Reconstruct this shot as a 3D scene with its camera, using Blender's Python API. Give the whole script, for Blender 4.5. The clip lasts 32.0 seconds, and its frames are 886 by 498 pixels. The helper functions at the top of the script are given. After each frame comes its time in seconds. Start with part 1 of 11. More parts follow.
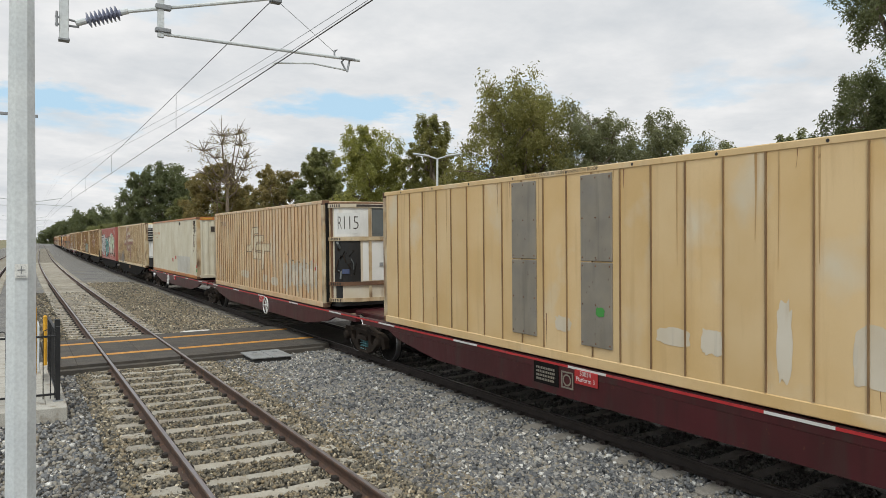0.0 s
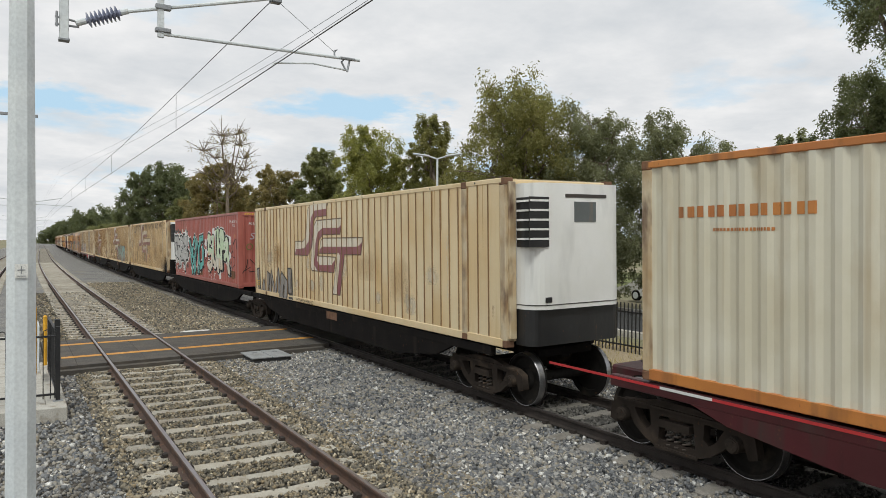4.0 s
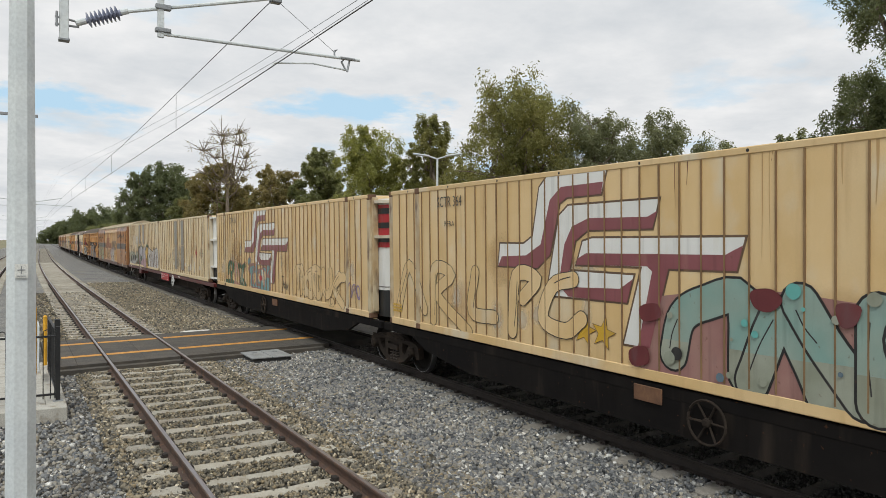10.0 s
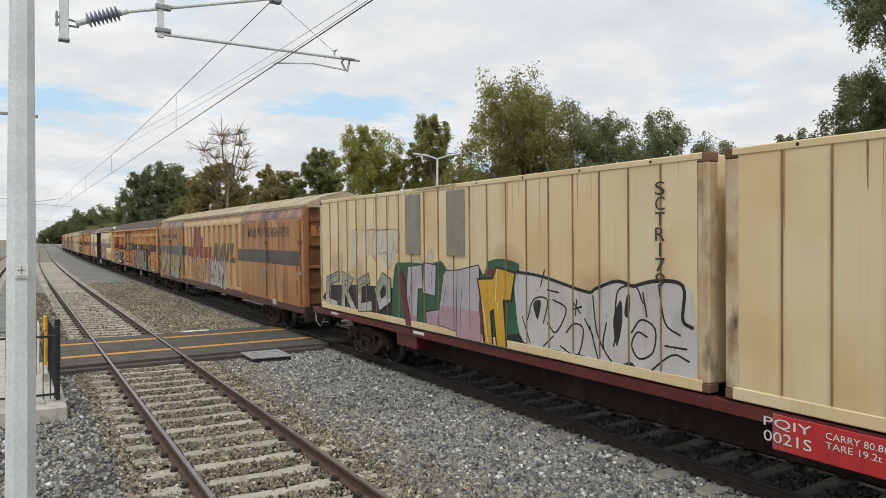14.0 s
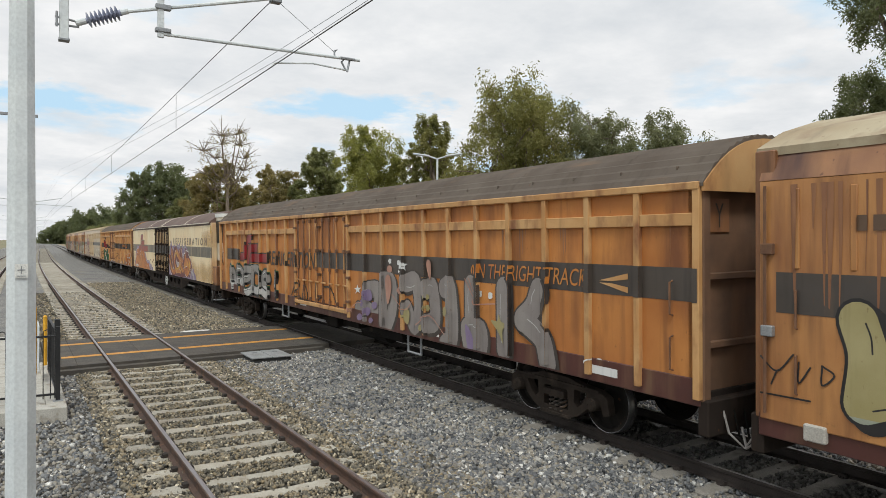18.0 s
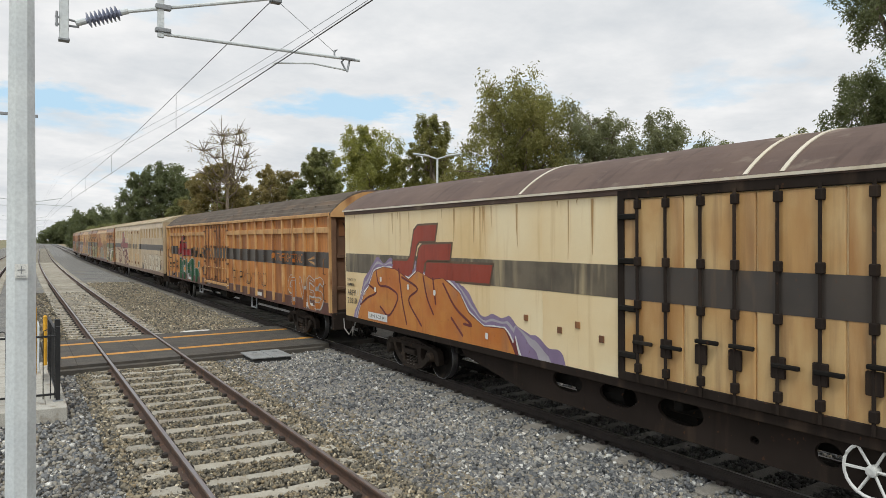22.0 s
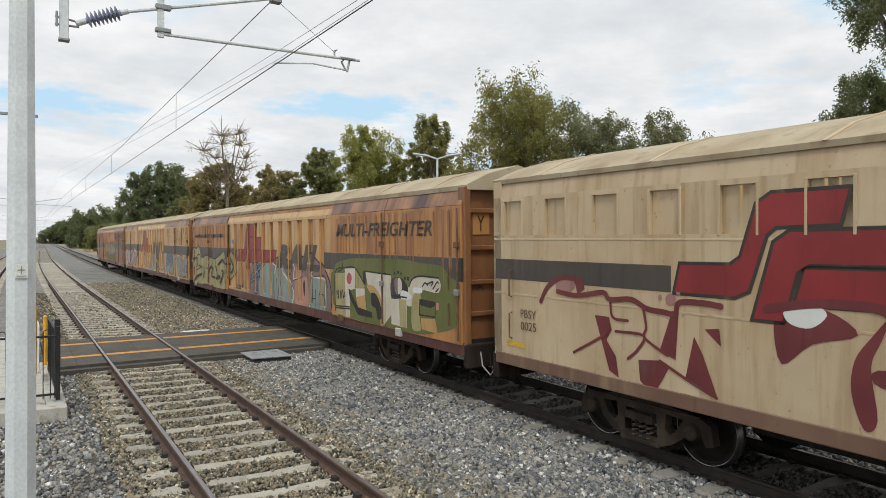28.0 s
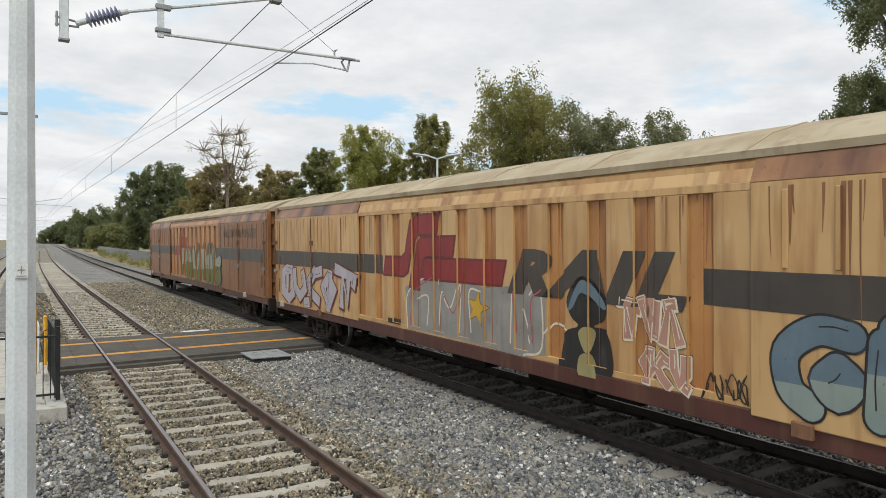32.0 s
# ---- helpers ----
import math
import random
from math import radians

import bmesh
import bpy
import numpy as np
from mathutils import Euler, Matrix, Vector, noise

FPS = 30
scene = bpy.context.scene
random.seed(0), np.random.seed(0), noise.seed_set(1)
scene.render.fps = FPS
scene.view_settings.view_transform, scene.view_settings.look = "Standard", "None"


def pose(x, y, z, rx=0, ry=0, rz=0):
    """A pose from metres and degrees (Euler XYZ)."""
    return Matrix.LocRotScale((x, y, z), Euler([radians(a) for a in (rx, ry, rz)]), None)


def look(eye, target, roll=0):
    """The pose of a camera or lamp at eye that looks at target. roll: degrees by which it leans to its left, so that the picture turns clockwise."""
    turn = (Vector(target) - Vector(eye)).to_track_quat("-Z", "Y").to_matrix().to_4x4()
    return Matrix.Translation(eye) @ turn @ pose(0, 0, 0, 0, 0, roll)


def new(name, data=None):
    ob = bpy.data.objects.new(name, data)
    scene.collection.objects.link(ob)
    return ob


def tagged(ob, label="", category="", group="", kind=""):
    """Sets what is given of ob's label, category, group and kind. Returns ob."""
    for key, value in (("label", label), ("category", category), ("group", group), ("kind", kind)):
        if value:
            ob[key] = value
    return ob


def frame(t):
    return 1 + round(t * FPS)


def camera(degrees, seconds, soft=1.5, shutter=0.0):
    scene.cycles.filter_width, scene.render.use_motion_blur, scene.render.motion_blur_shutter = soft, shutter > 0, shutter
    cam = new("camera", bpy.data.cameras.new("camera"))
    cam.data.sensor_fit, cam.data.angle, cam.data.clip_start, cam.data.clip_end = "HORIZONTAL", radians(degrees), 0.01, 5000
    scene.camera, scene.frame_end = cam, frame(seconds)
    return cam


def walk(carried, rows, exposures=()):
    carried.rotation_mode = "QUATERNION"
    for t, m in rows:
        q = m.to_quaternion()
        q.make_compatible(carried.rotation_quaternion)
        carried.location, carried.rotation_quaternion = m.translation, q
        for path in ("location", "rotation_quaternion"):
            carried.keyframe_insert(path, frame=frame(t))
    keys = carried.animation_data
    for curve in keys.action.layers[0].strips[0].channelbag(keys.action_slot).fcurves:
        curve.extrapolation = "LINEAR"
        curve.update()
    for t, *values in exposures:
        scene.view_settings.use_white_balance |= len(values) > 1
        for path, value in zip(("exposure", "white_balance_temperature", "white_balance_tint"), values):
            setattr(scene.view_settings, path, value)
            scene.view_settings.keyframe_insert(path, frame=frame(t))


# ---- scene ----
YAW, PITCH, ROLL = radians(31.4263), radians(-0.5272), 0.4732
EYE = Vector((0.0, 0.0, 2.8376))


VIEW = look(EYE, EYE + Vector((math.sin(YAW) * math.cos(PITCH), math.cos(YAW) * math.cos(PITCH), math.sin(PITCH))), ROLL)
cam = camera(64.99, 32.0, soft=0.5)

walk(cam, [(0, VIEW), (32, VIEW)], exposures=[(0, -0.04), (12, -0.03), (16, 0.04), (18, 0.06), (20.5, 0.0), (22, 0.02), (24, 0.06), (32, 0.06)])

# ---- sky and sun: a bright, mostly clouded afternoon ----
SUN_UP, SUN_AZ = radians(56), radians(215)
world = bpy.data.worlds.new("sky")
scene.world = world
world.use_nodes = True
wn, wl = world.node_tree.nodes, world.node_tree.links
bg = wn["Background"]
sky = wn.new("ShaderNodeTexSky")
sky.sky_type, sky.sun_disc, sky.sun_elevation, sky.sun_rotation = "NISHITA", False, SUN_UP, SUN_AZ
coord = wn.new("ShaderNodeTexCoord")
sep = wn.new("ShaderNodeSeparateXYZ")
wl.new(coord.outputs["Generated"], sep.inputs[0])
# clouds lie on a flat layer: divide the direction by its height
up = wn.new("ShaderNodeMath")
up.operation = "MAXIMUM"
up.inputs[1].default_value = 0.0
wl.new(sep.outputs[2], up.inputs[0])
lift = wn.new("ShaderNodeMath")
lift.operation = "ADD"
lift.inputs[1].default_value = 0.16
wl.new(up.outputs[0], lift.inputs[0])
div = wn.new("ShaderNodeVectorMath")
div.operation = "DIVIDE"
comb = wn.new("ShaderNodeCombineXYZ")
for i in range(3):
    wl.new(lift.outputs[0], comb.inputs[i])
wl.new(coord.outputs["Generated"], div.inputs[0])
wl.new(comb.outputs[0], div.inputs[1])


def cloud_noise(scale, detail, rough, offset):
    mp = wn.new("ShaderNodeMapping")
    mp.inputs["Location"].default_value = offset
    wl.new(div.outputs[0], mp.inputs[0])
    nz = wn.new("ShaderNodeTexNoise")
    nz.inputs["Scale"].default_value, nz.inputs["Detail"].default_value, nz.inputs["Roughness"].default_value = scale, detail, rough
    wl.new(mp.outputs[0], nz.inputs["Vector"])
    return nz.outputs[0]


def ramp(nodes, links, src, stops):
    r = nodes.new("ShaderNodeValToRGB")
    e = r.color_ramp.elements
    while len(e) < len(stops):
        e.new(0.5)
    for el, (pos, c) in zip(e, stops):
        el.position, el.color = pos, (*c, 1) if len(c) == 3 else c
    links.new(src, r.inputs[0])
    return r.outputs[0]


cover = ramp(wn, wl, cloud_noise(1.15, 7, 0.55, (2.3, 0.4, 0)), [(0.30, (0, 0, 0)), (0.44, (1, 1, 1))])
tone = ramp(wn, wl, cloud_noise(1.9, 6, 0.6, (7.0, 3.0, 1)), [(0.3, (6.3, 6.6, 6.9)), (0.5, (7.5, 7.65, 7.8)), (0.68, (8.8, 8.8, 8.8))])


def cloud_gap(toward, wide, high):
    """1 inside a ragged break in the cloud round a direction, 0 outside."""
    d0 = Vector(toward).normalized()
    rt = d0.cross(Vector((0, 0, 1))).normalized()
    axes = []
    for ax, size in ((rt, wide), (rt.cross(d0), high)):
        dot = wn.new("ShaderNodeVectorMath")
        dot.operation = "DOT_PRODUCT"
        wl.new(coord.outputs["Generated"], dot.inputs[0])
        dot.inputs[1].default_value = ax / size
        axes.append(dot.outputs["Value"])
    join = wn.new("ShaderNodeCombineXYZ")
    wl.new(axes[0], join.inputs[0])
    wl.new(axes[1], join.inputs[1])
    ln = wn.new("ShaderNodeVectorMath")
    ln.operation = "LENGTH"
    wl.new(join.outputs[0], ln.inputs[0])
    add = wn.new("ShaderNodeMath")
    add.operation = "MULTIPLY_ADD"
    wl.new(cloud_noise(5.0, 6, 0.6, (1.0, 4.0, 2.0)), add.inputs[0])
    add.inputs[1].default_value = 1.1
    half_ = wn.new("ShaderNodeMath")
    half_.operation = "MULTIPLY"
    half_.inputs[1].default_value = 0.4
    wl.new(ln.outputs["Value"], half_.inputs[0])
    wl.new(half_.outputs[0], add.inputs[2])
    return ramp(wn, wl, add.outputs[0], [(0.72, (0, 0, 0)), (1.0, (1, 1, 1))])


for gap in (cloud_gap((0.40, 0.89, 0.186), 0.125, 0.022), cloud_gap((0.02, 0.98, 0.172), 0.11, 0.02)):
    both = wn.new("ShaderNodeMath")
    both.operation = "MINIMUM"
    wl.new(cover, both.inputs[0])
    wl.new(gap, both.inputs[1])
    cover = both.outputs[0]
mix = wn.new("ShaderNodeMix")
mix.data_type = "RGBA"
wl.new(cover, mix.inputs[0])
blue = wn.new("ShaderNodeMix")
blue.data_type, blue.blend_type = "RGBA", "MIX"
blue.inputs[0].default_value = 0.9
wl.new(sky.outputs[0], blue.inputs[6])
blue.inputs[7].default_value = (5.0, 7.2, 8.9, 1)
wl.new(blue.outputs[2], mix.inputs[6])
wl.new(tone, mix.inputs[7])
wl.new(mix.outputs[2], bg.inputs[0])
bg.inputs[1].default_value = 0.105

sun_data = bpy.data.lights.new("sun", "SUN")
sun_data.energy, sun_data.angle, sun_data.color = 1.85, radians(14), (0.94, 0.975, 0.93)
sun = new("sun", sun_data)
sun.matrix_world = look((0, 0, 30), Vector((0, 0, 30)) - Vector((math.sin(SUN_AZ) * math.cos(SUN_UP), math.cos(SUN_AZ) * math.cos(SUN_UP), math.sin(SUN_UP))))
scene.view_settings.exposure = 0.0


# ---- materials ----
def surf(name, a, b=None, scale=3.0, rough=0.75, metal=0.0, bump=0.15, fine=60.0, grain=0.25, stretch=(1, 1, 1),
         stain=None, stain_amount=0.5, stain_scale=1.5, stain_stretch=(1, 1, 1), island=0.0, obj=0.0, spec=0.32, voronoi=0.0, streak=None, streak_amount=0.4, dent=0.0, speck=None):
    """A surface in two tones with grain, stains and relief, at real size (metres, in the thing's own space)."""
    m = bpy.data.materials.new(name)
    m.use_nodes = True
    n, l = m.node_tree.nodes, m.node_tree.links
    p = n["Principled BSDF"]
    p.inputs["Roughness"].default_value, p.inputs["Metallic"].default_value = rough, metal
    p.inputs["Specular IOR Level"].default_value = spec
    tc = n.new("ShaderNodeTexCoord")
    # every piece gets its own stretch of the pattern
    shift = n.new("ShaderNodeVectorMath")
    shift.operation = "MULTIPLY_ADD"
    l.new(n.new("ShaderNodeObjectInfo").outputs["Random"], shift.inputs[0])
    shift.inputs[1].default_value = (31.0, 47.0, 3.0)
    l.new(tc.outputs["Object"], shift.inputs[2])

    def noise_of(s, detail, st):
        mp = n.new("ShaderNodeMapping")
        mp.inputs["Scale"].default_value = st
        l.new(shift.outputs[0], mp.inputs[0])
        t = n.new("ShaderNodeTexNoise")
        t.inputs["Scale"].default_value, t.inputs["Detail"].default_value = s, detail
        l.new(mp.outputs[0], t.inputs["Vector"])
        return t.outputs[0]

    def blend(f, c1, c2, kind="MIX"):
        x = n.new("ShaderNodeMix")
        x.data_type, x.blend_type = "RGBA", kind
        for v, i in ((f, 0), (c1, 6), (c2, 7)):
            if hasattr(v, "is_linked"):
                l.new(v, x.inputs[i])
            elif i == 0:
                x.inputs[0].default_value = v
            else:
                x.inputs[i].default_value = (*v, 1)
        return x.outputs[2]

    b = b or tuple(c * 0.8 for c in a)
    f = ramp(n, l, noise_of(scale, 4, stretch), [(0.35, (0, 0, 0)), (0.65, (1, 1, 1))])
    col = blend(f, a, b)
    if stain:
        lo = 0.72 - 0.4 * stain_amount
        g = ramp(n, l, noise_of(stain_scale, 7, stain_stretch), [(lo, (0, 0, 0)), (lo + 0.2, (1, 1, 1))])
        col = blend(g, col, stain)
    if streak:
        lo = 0.70 - 0.3 * streak_amount
        g = ramp(n, l, noise_of(1.0, 6, (2, 7, 0.5)), [(lo - 0.04, (0, 0, 0)), (lo + 0.3, (0.85, 0.85, 0.85))])
        col = blend(g, col, streak)
    if speck:      # chips and rust spots, and blotches of grime
        g = ramp(n, l, noise_of(15.0, 9, (1, 1, 0.8)), [(0.67, (0, 0, 0)), (0.72, (0.8, 0.8, 0.8))])
        col = blend(g, col, speck)
        g = ramp(n, l, noise_of(2.2, 7, (1, 1, 1)), [(0.3, (0.93, 0.915, 0.89)), (0.65, (1.02, 1.02, 1.02))])
        col = blend(1.0, col, g, "MULTIPLY")
    fn = noise_of(fine, 3, (1, 1, 1))
    if grain:
        g2 = ramp(n, l, fn, [(0.3, (1 - grain,) * 3), (0.7, (1 + grain * 0.4,) * 3)])
        col = blend(1.0, col, g2, "MULTIPLY")
    for amount, kind in ((island, "island"), (obj, "obj")):
        if amount:
            src = n.new("ShaderNodeNewGeometry").outputs["Random Per Island"] if kind == "island" else n.new("ShaderNodeObjectInfo").outputs["Random"]
            stops = [(0.0, (1 - amount,) * 3), (1.0, (1 + amount,) * 3)]
            if amount > 0.6:      # mixed stones: dark blue-grey, grey, buff and pale ones
                stops = [(0.0, (0.22, 0.23, 0.25)), (0.35, (0.70, 0.72, 0.75)), (0.6, (1.0, 0.97, 0.92)), (0.8, (1.1, 0.97, 0.76)), (0.93, (1.5, 1.47, 1.40)), (1.0, (2.6, 2.55, 2.45))]
            g3 = ramp(n, l, src, stops)
            col = blend(1.0, col, g3, "MULTIPLY")
    l.new(col, p.inputs["Base Color"])
    if bump:
        src = fn
        if voronoi:
            v = n.new("ShaderNodeTexVoronoi")
            v.inputs["Scale"].default_value = voronoi
            l.new(tc.outputs["Object"], v.inputs["Vector"])
            src = v.outputs["Distance"]
            g4 = ramp(n, l, v.outputs["Color"], [(0.0, (0.55,) * 3), (1.0, (1.35,) * 3)])
            l.new(blend(1.0, col, g4, "MULTIPLY"), p.inputs["Base Color"])
        bp = n.new("ShaderNodeBump")
        bp.inputs["Strength"].default_value, bp.inputs["Distance"].default_value = bump, 0.02
        l.new(src, bp.inputs["Height"])
        l.new(bp.outputs[0], p.inputs["Normal"])
        if dent:      # shallow dents and buckled sheets
            b2 = n.new("ShaderNodeBump")
            b2.inputs["Strength"].default_value, b2.inputs["Distance"].default_value = dent, 0.08
            l.new(noise_of(1.7, 3, (1, 1, 0.55)), b2.inputs["Height"])
            l.new(b2.outputs[0], bp.inputs["Normal"])
    return m


M = {}
M["ballast"] = surf("ballast", (0.21, 0.205, 0.20), (0.29, 0.275, 0.25), scale=0.5, rough=0.95, bump=0.9, fine=25, grain=0.5, voronoi=20.0, stain=(0.23, 0.19, 0.13), stain_amount=0.35, stain_scale=0.35)
M["stone"] = surf("stone", (0.245, 0.245, 0.245), (0.335, 0.33, 0.32), scale=0.6, rough=0.9, bump=0.3, fine=45, grain=0.3, island=0.68, stain=(0.26, 0.22, 0.17), stain_amount=0.2, stain_scale=0.5)
# dark tone for the shade that shows between ballast stones
M["stone_gap_shade"] = surf("stone_gap_shade", (0.085, 0.076, 0.062), (0.11, 0.096, 0.078), scale=0.7, rough=0.95, bump=0.6, fine=30, grain=0.45, voronoi=26.0)
# oily stones, their colour also lowered for the shade beneath the train
M["stone_oily_shaded"] = surf("stone_oily_shaded", (0.10, 0.095, 0.088), (0.145, 0.135, 0.12), scale=0.8, rough=0.85, bump=0.3, fine=45, grain=0.3, island=0.45)
M["stone_brown"] = surf("stone_brown", (0.235, 0.205, 0.155), (0.31, 0.275, 0.215), scale=0.8, rough=0.95, bump=0.3, fine=45, grain=0.3, island=0.65)
M["ground"] = surf("ground", (0.30, 0.25, 0.16), (0.22, 0.21, 0.12), scale=0.12, rough=1.0, bump=0.5, fine=12, grain=0.4, stain=(0.16, 0.17, 0.07), stain_amount=0.5, stain_scale=0.05)
M["asphalt"] = surf("asphalt", (0.07, 0.07, 0.07), (0.055, 0.053, 0.05), scale=1.5, rough=0.9, bump=0.4, fine=120, grain=0.35)
M["rubber"] = surf("rubber", (0.075, 0.068, 0.06), (0.11, 0.096, 0.08), scale=2.5, rough=0.85, bump=0.3, fine=90, stain=(0.11, 0.095, 0.075), stain_amount=0.4)
M["yellow_line"] = surf("yellow_line", (0.66, 0.31, 0.055), (0.52, 0.25, 0.06), scale=6, rough=0.7, stain=(0.2, 0.14, 0.08), stain_amount=0.25, stain_scale=9)
M["concrete"] = surf("concrete", (0.52, 0.50, 0.45), (0.45, 0.42, 0.37), scale=4, rough=0.9, bump=0.25, fine=70, stain=(0.26, 0.21, 0.15), stain_amount=0.4, stain_scale=5)
M["sleeper"] = surf("sleeper", (0.44, 0.41, 0.345), (0.36, 0.32, 0.26), scale=3, rough=0.9, bump=0.3, fine=70, stain=(0.27, 0.22, 0.16), stain_amount=0.42, stain_scale=3.5, obj=0.16)
M["sleeper_dark"] = surf("sleeper_dark", (0.20, 0.185, 0.165), (0.27, 0.245, 0.21), scale=3, rough=0.95, bump=0.3, fine=70, stain=(0.09, 0.08, 0.065), stain_amount=0.5, stain_scale=3, obj=0.15)
M["rail_side"] = surf("rail_side", (0.12, 0.07, 0.05), (0.08, 0.055, 0.045), scale=5, rough=0.8, bump=0.25, fine=90, stain=(0.2, 0.11, 0.06), stain_amount=0.35, stain_scale=6)
M["rail_top"] = surf("rail_top", (0.33, 0.30, 0.30), (0.24, 0.2, 0.19), scale=6, rough=0.32, metal=0.85, bump=0.05, stretch=(8, 0.3, 1))
M["rail_dark"] = surf("rail_dark", (0.055, 0.045, 0.04), (0.04, 0.034, 0.03), scale=5, rough=0.75, spec=0.15, bump=0.2, fine=90)
M["galv"] = surf("galv", (0.70, 0.73, 0.73), (0.62, 0.65, 0.66), scale=2.2, rough=0.6, metal=0.05, bump=0.08, fine=30, grain=0.12, stain=(0.46, 0.5, 0.52), stain_amount=0.35, stain_scale=2.5, stain_stretch=(1, 1, 0.35))
M["galv_dark"] = surf("galv_dark", (0.36, 0.37, 0.38), (0.28, 0.29, 0.3), rough=0.5, metal=0.5, bump=0.08)
M["porcelain"] = surf("porcelain", (0.34, 0.36, 0.46), (0.3, 0.32, 0.42), rough=0.25, bump=0.0)
M["wire"] = surf("wire", (0.10, 0.09, 0.085), rough=0.6, metal=0.3, bump=0)
M["black_paint"] = surf("black_paint", (0.018, 0.018, 0.02), (0.03, 0.03, 0.03), rough=0.5, bump=0.05)
M["white_paint"] = surf("white_paint", (0.78, 0.77, 0.73), (0.68, 0.67, 0.63), scale=2, rough=0.5, bump=0.05, stain=(0.5, 0.45, 0.36), stain_amount=0.25, stain_stretch=(2, 2, 0.4))
M["yellow_paint"] = surf("yellow_paint", (0.75, 0.40, 0.04), rough=0.5)
M["red_sign"] = surf("red_sign", (0.6, 0.09, 0.04), rough=0.5)
M["plate"] = surf("plate", (0.36, 0.37, 0.37), (0.29, 0.30, 0.30), scale=5, rough=0.6, metal=0.2, bump=0.3, fine=40, stain=(0.2, 0.18, 0.14), stain_amount=0.35)
M["bark"] = surf("bark", (0.26, 0.21, 0.16), (0.17, 0.13, 0.10), scale=2, rough=0.95, bump=0.5, fine=18, stretch=(3, 3, 0.5), stain=(0.4, 0.36, 0.3), stain_amount=0.3)
M["bark_pale"] = surf("bark_pale", (0.38, 0.31, 0.23), (0.28, 0.22, 0.16), scale=2, rough=0.95, bump=0.4, fine=18, stretch=(3, 3, 0.5))


def leaf(name, a, b):
    m = surf(name, a, b, scale=0.5, rough=0.55, bump=0, grain=0.2, fine=3, island=0.5, spec=0.3)
    p = m.node_tree.nodes["Principled BSDF"]
    n, l = m.node_tree.nodes, m.node_tree.links
    tr = n.new("ShaderNodeBsdfTranslucent")
    tr.inputs[0].default_value = (a[0] * 1.7, a[1] * 1.75, a[2] * 1.2, 1)
    mx = n.new("ShaderNodeMixShader")
    mx.inputs[0].default_value = 0.4
    l.new(p.outputs[0], mx.inputs[1])
    l.new(tr.outputs[0], mx.inputs[2])
    l.new(mx.outputs[0], n["Material Output"].inputs[0])
    return m


M["leaf_gum"] = leaf("leaf_gum", (0.26, 0.24, 0.095), (0.135, 0.142, 0.06))
M["leaf_olive"] = leaf("leaf_olive", (0.225, 0.225, 0.105), (0.13, 0.145, 0.065))
M["leaf_yellow"] = leaf("leaf_yellow", (0.31, 0.3, 0.1), (0.16, 0.172, 0.06))
M["leaf_grey"] = leaf("leaf_grey", (0.22, 0.222, 0.135), (0.125, 0.135, 0.08))
M["leaf_dark"] = leaf("leaf_dark", (0.16, 0.175, 0.095), (0.095, 0.112, 0.06))
M["leaf_brown"] = leaf("leaf_brown", (0.285, 0.225, 0.105), (0.15, 0.14, 0.065))


# ---- building blocks ----
def mesh_of(name, bm):
    me = bpy.data.meshes.new(name)
    bm.to_mesh(me)
    bm.free()
    return me


def part(name, bm, material, parent=None, label=""):
    """One mesh object under a thing or a part; bm may be a bmesh or a finished mesh."""
    me = bm if isinstance(bm, bpy.types.Mesh) else mesh_of(name, bm)
    if material and not me.materials:
        me.materials.append(M[material] if isinstance(material, str) else material)
    ob = new(name, me)
    if parent:
        ob.parent = parent
    if label:
        ob["label"] = label
    return ob


def empty(name, label, category, group="", at=None, kind=""):
    ob = new(name)
    ob.empty_display_size = 0.3
    if at is not None:
        ob.matrix_basis = at
    return tagged(ob, label, category, group, kind)


def box(bm, x0, x1, y0, y1, z0, z1):
    v = [bm.verts.new(c) for c in ((x0, y0, z0), (x1, y0, z0), (x1, y1, z0), (x0, y1, z0), (x0, y0, z1), (x1, y0, z1), (x1, y1, z1), (x0, y1, z1))]
    for f in ((0, 3, 2, 1), (4, 5, 6, 7), (0, 1, 5, 4), (1, 2, 6, 5), (2, 3, 7, 6), (3, 0, 4, 7)):
        bm.faces.new([v[i] for i in f])
    return bm


def boxes(*rows):
    bm = bmesh.new()
    for r in rows:
        box(bm, *r)
    return bm


def bevelled(*rows, w=0.01):
    bm = boxes(*rows)
    bmesh.ops.bevel(bm, geom=bm.edges[:], offset=w, segments=1, affect="EDGES")
    return bm


def tube(bm, pts, radii, n=8):
    """A round bar along points; radii: one, or one for each point."""
    pts = [Vector(q) for q in pts]
    radii = radii if isinstance(radii, (list, tuple)) else [radii] * len(pts)
    rings = []
    for i, q in enumerate(pts):
        d = (pts[min(i + 1, len(pts) - 1)] - pts[max(i - 1, 0)]).normalized()
        a = d.cross(Vector((0.13, 0.31, 0.94)) if abs(d.z) < 0.9 else Vector((1, 0.02, 0))).normalized()
        c = d.cross(a)
        rings.append([bm.verts.new(q + radii[i] * (a * math.cos(2 * math.pi * k / n) + c * math.sin(2 * math.pi * k / n))) for k in range(n)])
    for r0, r1 in zip(rings, rings[1:]):
        for k in range(n):
            bm.faces.new((r0[k], r0[(k + 1) % n], r1[(k + 1) % n], r1[k]))
    bm.faces.new(rings[0][::-1])
    bm.faces.new(rings[-1])
    return bm


def tubes(*lines, n=8):
    bm = bmesh.new()
    for pts, r in lines:
        tube(bm, pts, r, n)
    return bm


